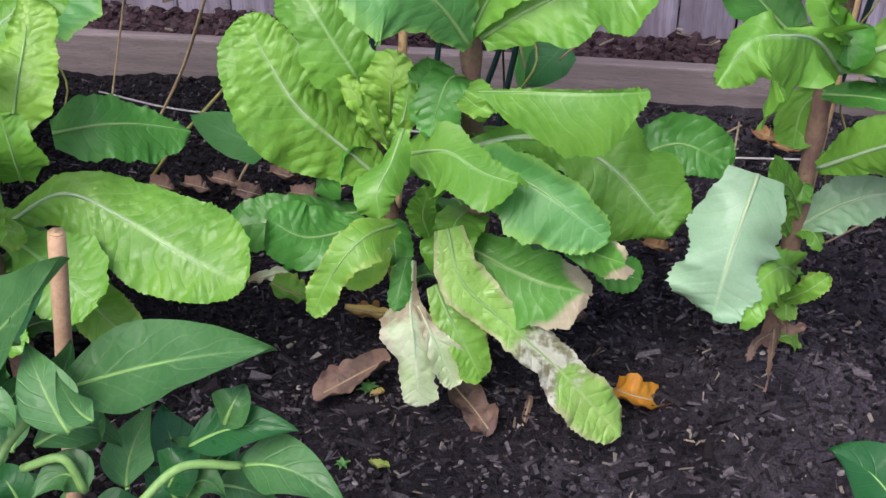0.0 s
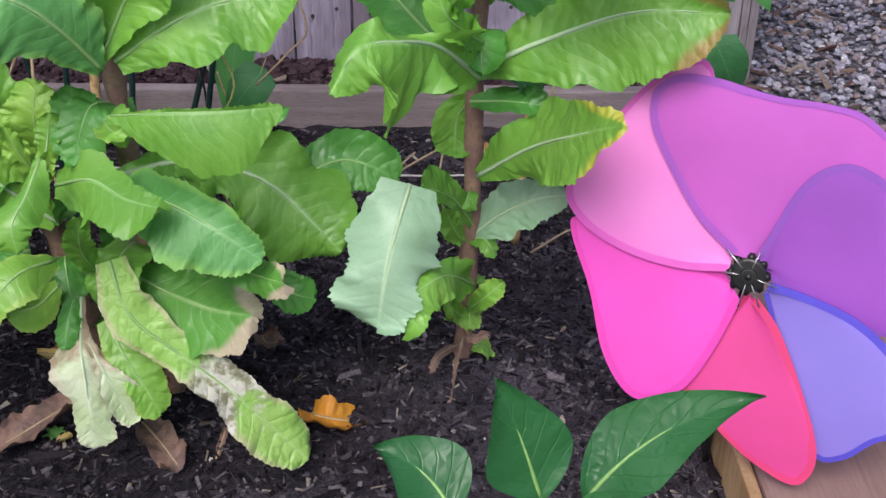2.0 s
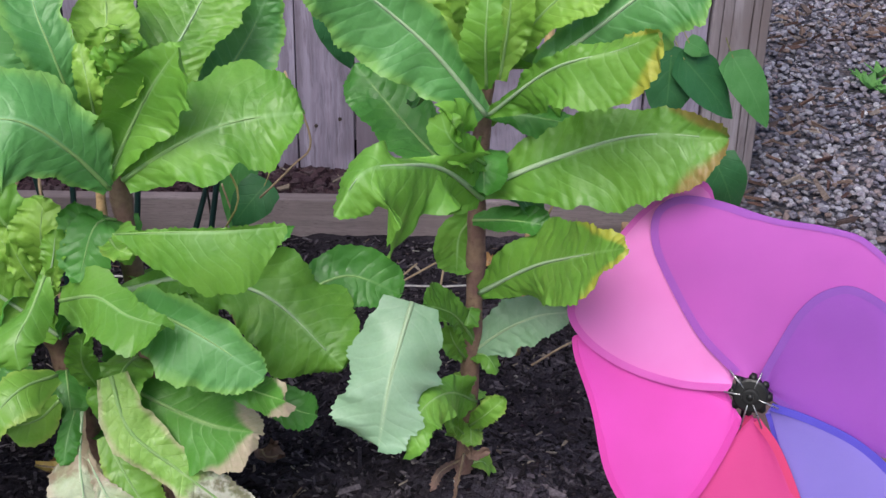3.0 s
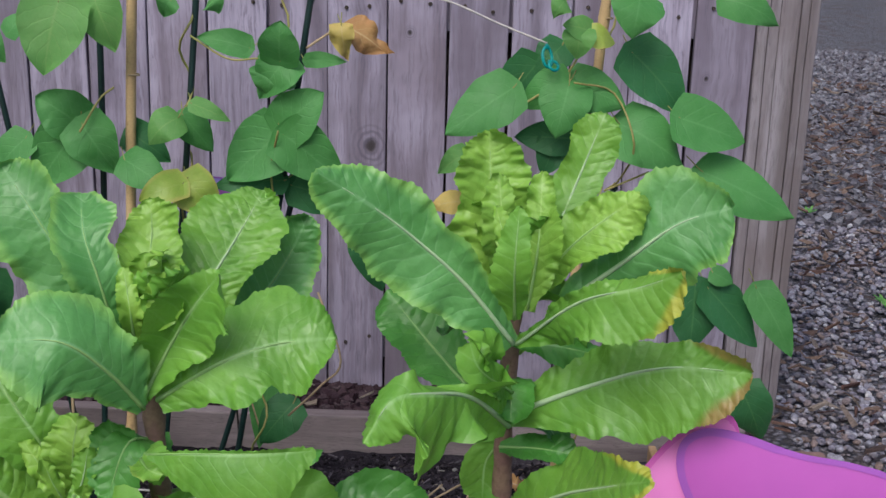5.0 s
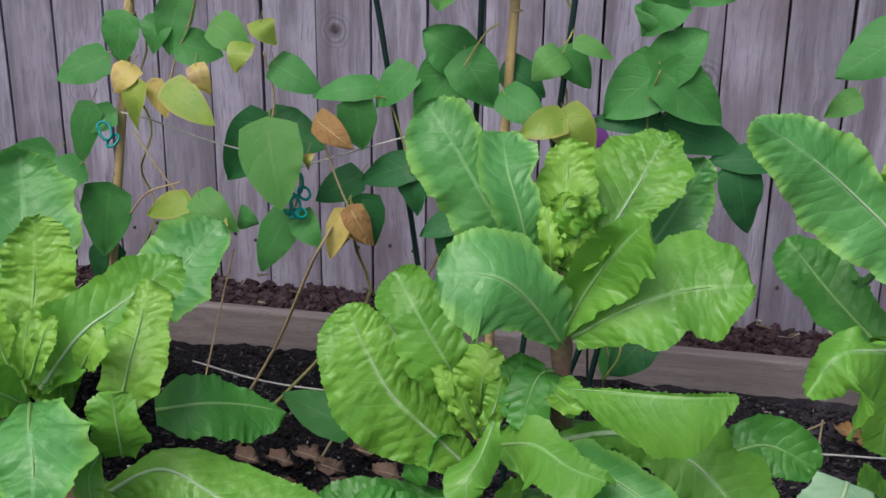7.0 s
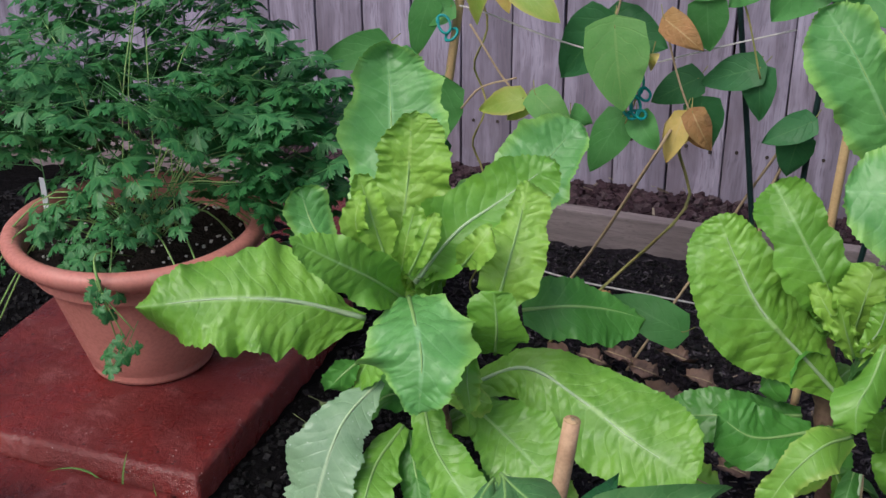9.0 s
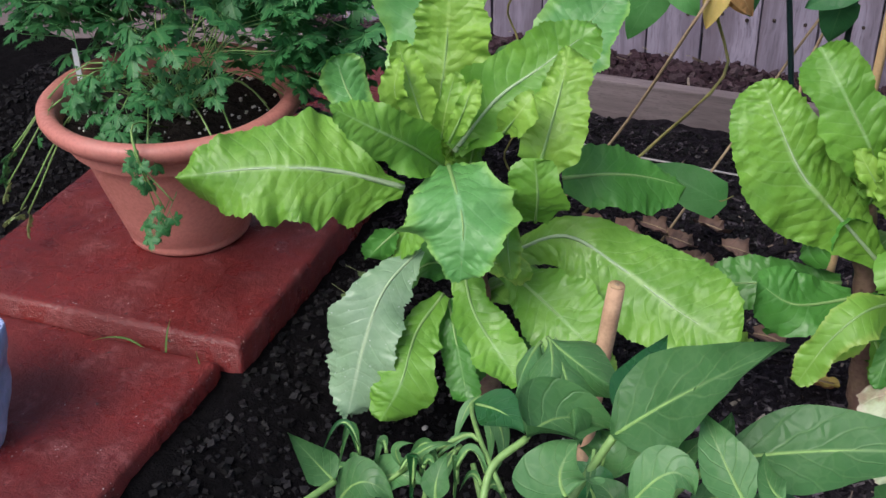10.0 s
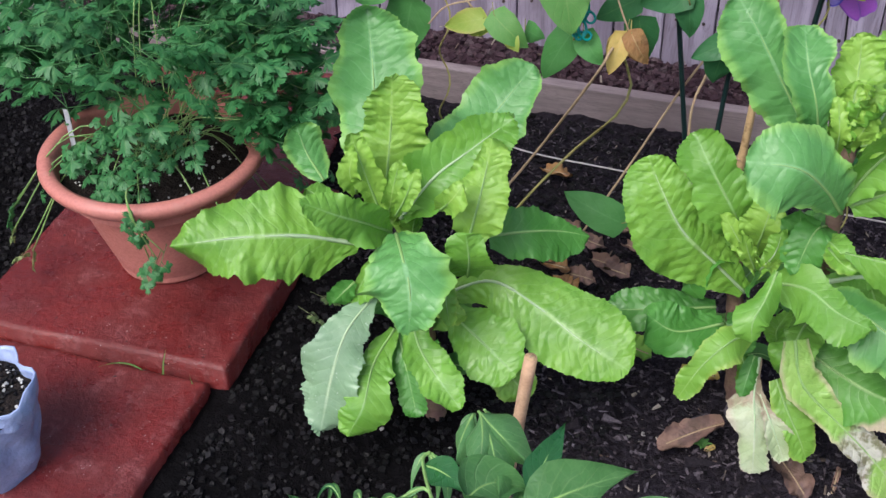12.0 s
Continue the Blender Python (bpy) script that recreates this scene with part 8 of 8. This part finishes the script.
for j in range(1, 12):
    for k in range(48):
        a, r = 2 * math.pi * k / 48, 0.185 * j / 11
        x, y = POT[0] + r * math.cos(a), POT[1] + r * math.sin(a)
        verts.append((x, y, POT[2] + 0.226 + 0.008 * noise.noise(Vector((x * 30, y * 30, 0))) + 0.006 * noise.noise(Vector((x * 80, y * 80, 2)))))
for k in range(48):
    faces.append((0, 1 + k, 1 + (k + 1) % 48))
for j in range(10):
    for k in range(48):
        faces.append((1 + j * 48 + k, 1 + (j + 1) * 48 + k, 1 + (j + 1) * 48 + (k + 1) % 48, 1 + j * 48 + (k + 1) % 48))
POT_SOIL = plain_material("potting_soil", (0.012, 0.0095, 0.009), (0.03, 0.024, 0.022), 70.0, 0.95, 1.0, 0.006, 160.0, (0.05, 0.04, 0.035), 0.1)
solid("potting_soil", verts, faces, POT_SOIL, pot, "dark potting soil")


def in_pot(rng):
    a, r = rng.uniform(0, 6.283), 0.175 * math.sqrt(rng.random())
    return (POT[0] + r * math.cos(a), POT[1] + r * math.sin(a), POT[2] + 0.232), rng.uniform(0.002, 0.0065)


scatter("perlite", 130, in_pot, chunk, GRIT, "white perlite grains in the potting soil", "perlite", 31)

tag_ob = part("plant_label", box_bm(-1.474, -1.462, 1.338, 1.3405, 0.39, 0.492, 0.0006), plain_material("white_plastic", (0.55, 0.56, 0.6), (0.48, 0.5, 0.54), 40.0, 0.45, 0.1, 0.001, 300.0), None)
tagged(tag_ob, "narrow white plastic plant label stuck in the pot", "plant label")


# parsley
def leaflet_points(rng, s):
    """A deeply three-lobed, toothed leaflet as a fan round its middle."""
    half = [(0.03, 0.0), (0.1, 0.16), (0.3, 0.27), (0.48, 0.33), (0.6, 0.46), (0.47, 0.48), (0.5, 0.62), (0.33, 0.57), (0.17, 0.52), (0.22, 0.66), (0.31, 0.78), (0.2, 0.8), (0.17, 0.95), (0.07, 0.88)]
    outline = [(-x, y) for x, y in half] + [(0.0, 1.08)] + half[::-1]
    return [(x * s * rng.uniform(0.86, 1.14), y * s * rng.uniform(0.93, 1.07)) for x, y in outline]


def spray_mesh(seed):
    """One compound leaf: a stalk with three groups of three leaflets."""
    rng = random.Random(seed)
    verts, faces, uvs = [], [], []

    def leaflet(base, ang, s, pitch):
        o = leaflet_points(rng, s)
        k = len(verts)
        c, sn = math.cos(ang), math.sin(ang)

        def put(x, y):
            z = -0.4 * abs(x) + pitch * y - 3.0 * y * y / max(s, 0.001) * 0.12
            verts.append((base[0] + x * c - y * sn, base[1] + x * sn + y * c, base[2] + z))
            uvs.append((0.5 + x / s * 0.5, y / s))
        put(0, s * 0.42)
        for x, y in o:
            put(x, y)
        for q in range(len(o) - 1):
            faces.append((k, k + 2 + q, k + 1 + q))

    def stalklet(a, b, w=0.0007):
        k = len(verts)
        for p in (a, b):
            for dx, dz in ((-w, 0), (0, w), (w, 0)):
                verts.append((p[0] + dx, p[1] + dx * 0.5, p[2] + dz))
                uvs.append((0.5, 0.2))
        faces.extend([(k, k + 1, k + 4, k + 3), (k + 1, k + 2, k + 5, k + 4), (k + 2, k, k + 3, k + 5)])

    L = 0.046
    stalklet((0, -0.02, -0.004), (0, L, 0))
    for side, pos, sc in ((0, 1.0, 1.0), (1, 0.42, 0.9), (-1, 0.42, 0.9)):
        node = (0, pos * L, 0)
        ang = -side * rng.uniform(0.85, 1.2)
        far = 0.012 if side else 0.004
        base = (node[0] - math.sin(ang) * far, node[1] + math.cos(ang) * far, rng.uniform(-0.003, 0.004))
        stalklet(node, base)
        for da, s in ((0, 1.0), (1.05, 0.82), (-1.05, 0.82)):
            leaflet(base, ang + da + rng.uniform(-0.2, 0.2), sc * s * rng.uniform(0.02, 0.027), rng.uniform(-0.35, 0.35))
    me = bpy.data.meshes.new("leaf_spray")
    me.from_pydata(verts, [], faces)
    me.materials.append(PARSLEY)
    me.shade_smooth()
    layer = me.uv_layers.new(name="UVMap")
    idx = np.zeros(len(me.loops), dtype=np.int32)
    me.loops.foreach_get("vertex_index", idx)
    layer.data.foreach_set("uv", np.asarray(uvs, dtype=np.float32)[idx].ravel())
    me.update()
    return me


SPRAYS = [spray_mesh(s) for s in range(8)]
OLD_SPRAYS = []
for s in range(3):
    me = SPRAYS[s].copy()
    me.materials[0] = PARSLEY_OLD
    OLD_SPRAYS.append(me)
parsley = thing("parsley_plant", (POT[0], POT[1], POT[2] + 0.23), "bushy dark green flat-leaf parsley growing in the pot", "parsley")
rng = random.Random(77)


def parsley_stem(end, pale=False, rise=0.5):
    foot = Vector((POT[0] + rng.uniform(-0.05, 0.05), POT[1] + 0.02 + rng.uniform(-0.05, 0.05), POT[2] + 0.228))
    mid = foot.lerp(end, 0.5) + Vector((0, 0, rise * (end - foot).length * 0.35))
    pts = bend([foot, mid, end], 10)
    tube("stem", pts, 0.0016 if pale else 0.0012, PARSLEY_STEM, parsley, "", 5)
    return (end - mid).normalized()


def put_spray(place, heading, meshes, scale, droop=0.0):
    ob = new("leaf_spray", rng.choice(meshes))
    d = Vector(heading)
    flat = Vector((d.x, d.y, 0))
    yaw = math.atan2(-flat.x, flat.y) if flat.length > 0.01 else rng.uniform(0, 6.28)
    ob.matrix_basis = Matrix.Translation(place) @ Euler((radians(rng.uniform(-20, 40)) - droop, radians(rng.uniform(-28, 28)), yaw + rng.uniform(-0.7, 0.7))).to_matrix().to_4x4() @ Matrix.Scale(scale, 4)
    link(ob, parsley)
    return ob


for i in range(520):
    a = rng.uniform(0, 6.283)
    r = 0.31 * math.sqrt(rng.random())
    hgt = 0.19 + 0.42 * rng.random() * (1.1 - (r / 0.31) ** 2) - 0.05 * (r / 0.31)
    x, y = POT[0] - 0.02 + r * math.cos(a) * 1.08, POT[1] + 0.09 + r * math.sin(a) * 0.72
    # the front of the pot stays open: the soil and the stems show below the crown
    if hgt < 0.2 + 0.3 * max(0.0, POT[1] + 0.1 - y) or (y < POT[1] - 0.02 and hgt < 0.33):
        continue
    end = Vector((x, y, POT[2] + 0.1 + hgt))
    d = parsley_stem(end) if i % 12 == 0 else (end - Vector((POT[0], POT[1], POT[2] + 0.2))).normalized()
    put_spray(end, d, SPRAYS, rng.uniform(1.45, 2.05), 0.1)
for p in ((-1.33, 1.26, 0.47), (-1.31, 1.25, 0.43), (-1.28, 1.24, 0.46), (-1.35, 1.27, 0.5), (-1.27, 1.25, 0.42), (-1.38, 1.28, 0.46), (-1.25, 1.3, 0.5), (-1.3, 1.3, 0.52),
          (-1.281, 1.240, 0.473), (-1.251, 1.260, 0.512), (-1.304, 1.270, 0.522), (-1.351, 1.250, 0.502), (-1.211, 1.160, 0.441), (-1.324, 1.280, 0.551), (-1.220, 1.280, 0.536), (-1.189, 1.300, 0.540), (-1.202, 1.270, 0.497), (-1.222, 1.230, 0.490), (-1.375, 1.240, 0.509), (-1.174, 1.300, 0.511)):
    parsley_stem(Vector(p), rise=0.6)
    put_spray(Vector(p), Vector(p) - Vector((POT[0], POT[1] + 0.1, POT[2] + 0.3)), SPRAYS, rng.uniform(1.0, 1.35), 0.5)
# sprays that hang over the rim
HANG = ((-1.30, 1.2, 0.44), (-1.42, 1.19, 0.45), (-1.07, 1.42, 0.40), (-1.05, 1.45, 0.36), (-1.04, 1.5, 0.42), (-1.02, 1.46, 0.47),
        (-1.08, 1.5, 0.5), (-1.06, 1.38, 0.33), (-1.1, 1.55, 0.46), (-1.03, 1.52, 0.34), (-1.09, 1.45, 0.3), (-1.01, 1.5, 0.52), (-1.04, 1.41, 0.45))
for p in ((-1.209, 1.12, 0.446), (-1.185, 1.12, 0.345), (-1.151, 1.12, 0.37), (-1.165, 1.115, 0.355)):
    tube("stem", bend([(-1.25, 1.27, 0.41), (-1.225, 1.15, 0.475), (-1.2, 1.118, 0.43), p], 14), 0.0013, PARSLEY_STEM, parsley, "", 5)
    put_spray(Vector(p), Vector(p) - Vector((POT[0], POT[1], POT[2] + 0.3)), SPRAYS, 0.85, 0.9)
for p in HANG:
    parsley_stem(Vector(p), rise=1.0)
    put_spray(Vector(p), Vector(p) - Vector((POT[0], POT[1], POT[2] + 0.3)), SPRAYS, 1.0, 0.9)
for p in ((-1.52, 1.2, 0.36), (-1.53, 1.18, 0.3), (-1.505, 1.17, 0.26), (-1.51, 1.19, 0.24), (-1.55, 1.2, 0.32), (-0.93, 1.28, 0.2), (-0.95, 1.26, 0.17), (-0.91, 1.25, 0.12)):
    if p[0] < -1:
        parsley_stem(Vector(p), True, 1.1)
    put_spray(Vector(p), Vector(p) - Vector((POT[0], POT[1], POT[2] + 0.3)), OLD_SPRAYS if p[2] < 0.31 else SPRAYS, 0.75, 1.1)
parsley_stem(Vector((-1.1, 1.2, 0.40)), True, 0.8)
parsley_stem(Vector((-1.09, 1.23, 0.41)), True, 0.8)


# grow bag on the front paver
BAG = (-1.318, 0.745, 0.1415)
bag = thing("grow_bag", BAG, "crumpled pale blue plastic grow bag full of soil", "grow bag")
bv, bf = [], []
nb = 40
for j in range(16):
    t = j / 15
    for k in range(nb):
        a = 2 * math.pi * k / nb
        fold = 0.006 * math.sin(a * 7 + t * 3) + 0.012 * noise.noise(Vector((math.cos(a) * 2, math.sin(a) * 2, t * 3)))
        r = 0.084 + 0.018 * t + fold * (0.4 + t) - 0.012 * (1 - t) ** 4
        bv.append((BAG[0] + r * math.cos(a), BAG[1] + r * math.sin(a), BAG[2] + 0.185 * t + (0.006 * noise.noise(Vector((math.cos(a) * 3, math.sin(a) * 3, 5))) if j == 15 else 0)))
for j in range(4):
    for k in range(nb):
        q = 15 * nb + k
        o = bv[q]
        bv.append((BAG[0] + (o[0] - BAG[0]) * (0.975 - 0.004 * j), BAG[1] + (o[1] - BAG[1]) * (0.975 - 0.004 * j), o[2] - 0.014 * j + 0.001))
for j in range(19):
    for k in range(nb):
        bf.append((j * nb + k, j * nb + (k + 1) % nb, (j + 1) * nb + (k + 1) % nb, (j + 1) * nb + k))
solid("bag", bv, bf, plain_material("pale_plastic_film", (0.36, 0.44, 0.68), (0.27, 0.35, 0.6), 18.0, 0.4, 0.6, 0.006, 60.0), bag)
disc = [(BAG[0], BAG[1], BAG[2] + 0.163)] + [(BAG[0] + 0.098 * math.cos(2 * math.pi * k / 32), BAG[1] + 0.098 * math.sin(2 * math.pi * k / 32), BAG[2] + 0.158) for k in range(32)]
solid("potting_soil", disc, [(0, 1 + k, 1 + (k + 1) % 32) for k in range(32)], POT_SOIL, bag, "dark potting soil")


def in_bag(rng):
    a, r = rng.uniform(0, 6.283), 0.088 * math.sqrt(rng.random())
    return (BAG[0] + r * math.cos(a), BAG[1] + r * math.sin(a), BAG[2] + 0.163), rng.uniform(0.003, 0.008)


scatter("bag_perlite", 90, in_bag, chunk, GRIT, "white perlite grains in the grow bag", "perlite", 32)
scatter("bag_crumbs", 260, in_bag, chunk, COMPOST, "black soil crumbs in the grow bag", "soil", 33)


# side board of the bed, its sawn tan face towards the lettuces
side = part("bed_board_side", box_bm(0.832, 1.19, 0.3, 2.27, -0.03, 0.1, 0.006), BEAM_WOOD, None)
tagged(side, "wide reddish board edging the side of the bed", "bed edging", kind="structure")
face_board = part("bed_board_face", box_bm(0.812, 0.8295, 0.3, 2.28, -0.03, 0.096, 0.004), TAN_WOOD, None)
tagged(face_board, "tan sawn board on the inner side of the bed edge", "bed edging", kind="structure")


# ---------------------------------------------------------------- fallen leaves, weeds and litter
def fallen_leaf(p0, p1, p2, width, kind, label, face=(0, -0.3, 0.95), curl=0.3, name="fallen_leaf", crumple=0.18, category="fallen leaf"):
    ob = thing(name, p0, label, category, "withered leaves on the soil")
    v, f, uv, ribs = leaf_sheet(p0, p1, p2, width, face, "strap", crumple, curl, 0.006, 0.1, 30, 15)
    v2 = [q + Vector((0, 0, -0.0016)) for q in v]
    k = len(v)
    sheet = solid("leaf_blade", v + v2, f + [tuple(k + i for i in reversed(q)) for q in f], kind, ob, "", uv + uv)
    pts = [c for c, n, s, h in ribs][:-4:3]
    tube("midrib", pts, 0.0016, DRY_STEM, ob, "", 6)
    return ob


fallen_leaf((-0.123, 1.287, 0.080), (-0.175, 1.276, 0.050), (-0.233, 1.238, 0.030), 0.048, LEAF["dead"], "curled brown dead lettuce leaf on the soil")
fallen_leaf((-0.027, 1.276, 0.050), (0.013, 1.228, 0.045), (0.042, 1.189, 0.035), 0.052, LEAF["dead"], "crumpled brown dead lettuce leaf on the soil", crumple=0.22)
fallen_leaf((0.216, 1.304, 0.045), (0.244, 1.274, 0.060), (0.290, 1.294, 0.035), 0.054, BEAN["orange"], "orange withered flower lying on the mulch", crumple=0.12, curl=0.25)
fallen_leaf((0.298, 1.311, 0.030), (0.319, 1.300, 0.030), (0.343, 1.291, 0.030), 0.031, LEAF["dead"], "brown shrivelled leaf scrap on the mulch")
fallen_leaf((0.272, 1.287, 0.030), (0.284, 1.269, 0.030), (0.300, 1.246, 0.030), 0.013, LEAF["dead"], "brown shrivelled leaf scrap on the mulch")
fallen_leaf((-0.227, 1.448, 0.050), (-0.188, 1.442, 0.050), (-0.150, 1.441, 0.050), 0.017, BEAN["o"], "yellow ochre leaf scrap on the soil")
fallen_leaf((-0.150, 1.256, 0.030), (-0.142, 1.261, 0.030), (-0.131, 1.272, 0.030), 0.010, BEAN["o"], "yellow ochre leaf scrap on the soil")
fallen_leaf((-0.348, 1.447, 0.090), (-0.319, 1.441, 0.080), (-0.287, 1.443, 0.070), 0.046, LEAF["yellow"], "pale yellow wilted leaf under the lettuce")
fallen_leaf((-0.390, 1.456, 0.080), (-0.365, 1.473, 0.080), (-0.328, 1.483, 0.090), 0.024, LEAF["white"], "bleached leaf stalk under the lettuce")
fallen_leaf((0.134, 1.427, 0.100), (0.144, 1.419, 0.090), (0.166, 1.430, 0.090), 0.045, LEAF["dead"], "curled brown leaf end under the lettuce", curl=0.5)
fallen_leaf((0.329, 1.504, 0.030), (0.372, 1.473, 0.040), (0.436, 1.482, 0.040), 0.013, LEAF["dead"], "dry brown leaf strip on the soil")
fallen_leaf((-0.126, 1.126, 0.020), (-0.113, 1.119, 0.020), (-0.096, 1.117, 0.020), 0.010, BEAN["y"], "yellow leaf scrap on the mulch")
fallen_leaf((0.493, 1.240, 0.020), (0.501, 1.205, 0.020), (0.509, 1.177, 0.020), 0.018, LEAF["dead"], "brown leaf scrap on the mulch")
fallen_leaf((0.085, 1.228, 0.020), (0.089, 1.255, 0.025), (0.093, 1.289, 0.030), 0.010, LEAF["dead"], "brown bark splinter on the mulch")
fallen_leaf((-0.579, 1.719, 0.030), (-0.546, 1.703, 0.040), (-0.518, 1.714, 0.030), 0.038, BEAN["b"], "dry brown leaf lying behind the lettuces", crumple=0.2)
fallen_leaf((-0.514, 1.696, 0.030), (-0.483, 1.681, 0.040), (-0.453, 1.686, 0.030), 0.037, LEAF["dead"], "dry brown leaf lying behind the lettuces", crumple=0.2)
fallen_leaf((-0.478, 1.761, 0.030), (-0.447, 1.744, 0.040), (-0.415, 1.744, 0.030), 0.038, LEAF["dead"], "dry brown leaf lying behind the lettuces", crumple=0.2)
fallen_leaf((-0.543, 1.656, 0.030), (-0.512, 1.641, 0.040), (-0.484, 1.652, 0.030), 0.037, BEAN["b"], "dry brown leaf lying behind the lettuces", crumple=0.2)
fallen_leaf((-0.447, 1.738, 0.030), (-0.416, 1.722, 0.040), (-0.386, 1.728, 0.030), 0.037, LEAF["dead"], "dry brown leaf lying behind the lettuces", crumple=0.2)
fallen_leaf((-0.617, 1.740, 0.030), (-0.584, 1.723, 0.040), (-0.552, 1.723, 0.030), 0.038, LEAF["dead"], "dry brown leaf lying behind the lettuces", crumple=0.2)
fallen_leaf((-0.673, 2.082, 0.030), (-0.637, 2.062, 0.040), (-0.605, 2.074, 0.030), 0.042, BEAN["b"], "dry brown leaf lying behind the lettuces", crumple=0.2)
fallen_leaf((-0.416, 1.835, 0.030), (-0.385, 1.817, 0.040), (-0.354, 1.823, 0.030), 0.038, LEAF["dead"], "dry brown leaf lying behind the lettuces", crumple=0.2)
fallen_leaf((-0.306, 1.563, 0.030), (-0.279, 1.549, 0.040), (-0.250, 1.550, 0.030), 0.035, LEAF["dead"], "dry brown leaf lying behind the lettuces", crumple=0.2)
fallen_leaf((-0.214, 1.467, 0.030), (-0.188, 1.453, 0.040), (-0.161, 1.464, 0.030), 0.034, BEAN["b"], "dry brown leaf lying behind the lettuces", crumple=0.2)
fallen_leaf((-0.582, 1.873, 0.030), (-0.542, 1.839, 0.045), (-0.517, 1.851, 0.030), 0.035, LEAF["dead"], "dry brown leaf lying behind the lettuces", crumple=0.2)
fallen_leaf((-0.631, 1.844, 0.030), (-0.590, 1.810, 0.045), (-0.566, 1.822, 0.030), 0.035, LEAF["dead"], "dry brown leaf lying behind the lettuces", crumple=0.2)
fallen_leaf((-0.526, 1.836, 0.030), (-0.487, 1.802, 0.045), (-0.462, 1.814, 0.030), 0.035, LEAF["dead"], "dry brown leaf lying behind the lettuces", crumple=0.2)
fallen_leaf((-0.697, 1.835, 0.030), (-0.655, 1.801, 0.045), (-0.631, 1.813, 0.030), 0.035, LEAF["dead"], "dry brown leaf lying behind the lettuces", crumple=0.2)
fallen_leaf((-0.625, 1.758, 0.030), (-0.586, 1.725, 0.045), (-0.562, 1.737, 0.030), 0.034, LEAF["dead"], "dry brown leaf lying behind the lettuces", crumple=0.2)
fallen_leaf((-0.477, 1.911, 0.030), (-0.438, 1.876, 0.045), (-0.413, 1.888, 0.030), 0.036, LEAF["dead"], "dry brown leaf lying behind the lettuces", crumple=0.2)
fallen_leaf((0.498, 2.219, 0.030), (0.517, 2.167, 0.050), (0.550, 2.190, 0.030), 0.035, BEAN["b"], "dry tan leaf lying on the soil", crumple=0.2)
fallen_leaf((0.529, 2.171, 0.030), (0.547, 2.121, 0.050), (0.579, 2.143, 0.030), 0.035, BEAN["b"], "dry tan leaf lying on the soil", crumple=0.2)
fallen_leaf((0.264, 1.749, 0.030), (0.284, 1.709, 0.050), (0.311, 1.729, 0.030), 0.030, BEAN["b"], "dry tan leaf lying on the soil", crumple=0.2)


def weed(x, y, size, seed):
    r = random.Random(seed)
    low = soil_height(x, y) if x < 1.05 else -0.03
    ob = thing("weed_seedling", (x, y, low), "tiny green weed seedling in the soil" if x < 1.05 else "small green weed growing in the gravel", "weed", "weed seedlings")
    for k in range(7):
        a = k * 0.9 + r.uniform(-0.2, 0.2)
        z = low
        p0 = (x, y, z + 0.004)
        p2 = (x + size * math.cos(a), y + size * math.sin(a), z + size * r.uniform(0.5, 1.1))
        p1 = tuple((p0[i] + p2[i]) / 2 + (0.004 if i == 2 else 0) for i in range(3))
        v, f, uv, ribs = leaf_sheet(p0, p1, p2, size * 0.55, (0, 0, 1), "pepper", 0.05, 0.1, 0.0, 0.01, 8, 5)
        solid("leaf", v, f, BEAN["l"], ob, "", uv)
    return ob


weed(-0.155, 1.27, 0.018, 1)
weed(-0.165, 1.12, 0.012, 2)
# weeds in the gravel
weed(1.792, 3.548, 0.05, 5)
weed(1.855, 3.636, 0.06, 6)
weed(1.792, 3.632, 0.045, 7)
weed(1.819, 3.495, 0.05, 8)
weed(1.853, 4.798, 0.04, 9)


def blade_of_grass(p0, p1, p2):
    v, f, uv, ribs = leaf_sheet(p0, p1, p2, 0.004, (0, -1, 0.3), "pepper", 0, 0.2, 0, 0, 12, 3)
    ob = solid("grass_blade", v, f, BEAN["l"], None, "", uv)
    return tagged(ob, "thin green grass blade growing between the pavers", "grass", "grass blades")


blade_of_grass((-1.148, 1.036, 0.12), (-1.146, 1.04, 0.16), (-1.138, 1.05, 0.2))
blade_of_grass((-1.076, 1.036, 0.1), (-1.08, 1.03, 0.13), (-1.085, 1.03, 0.165))
blade_of_grass((-1.18, 1.036, 0.13), (-1.22, 1.03, 0.156), (-1.27, 1.01, 0.15))
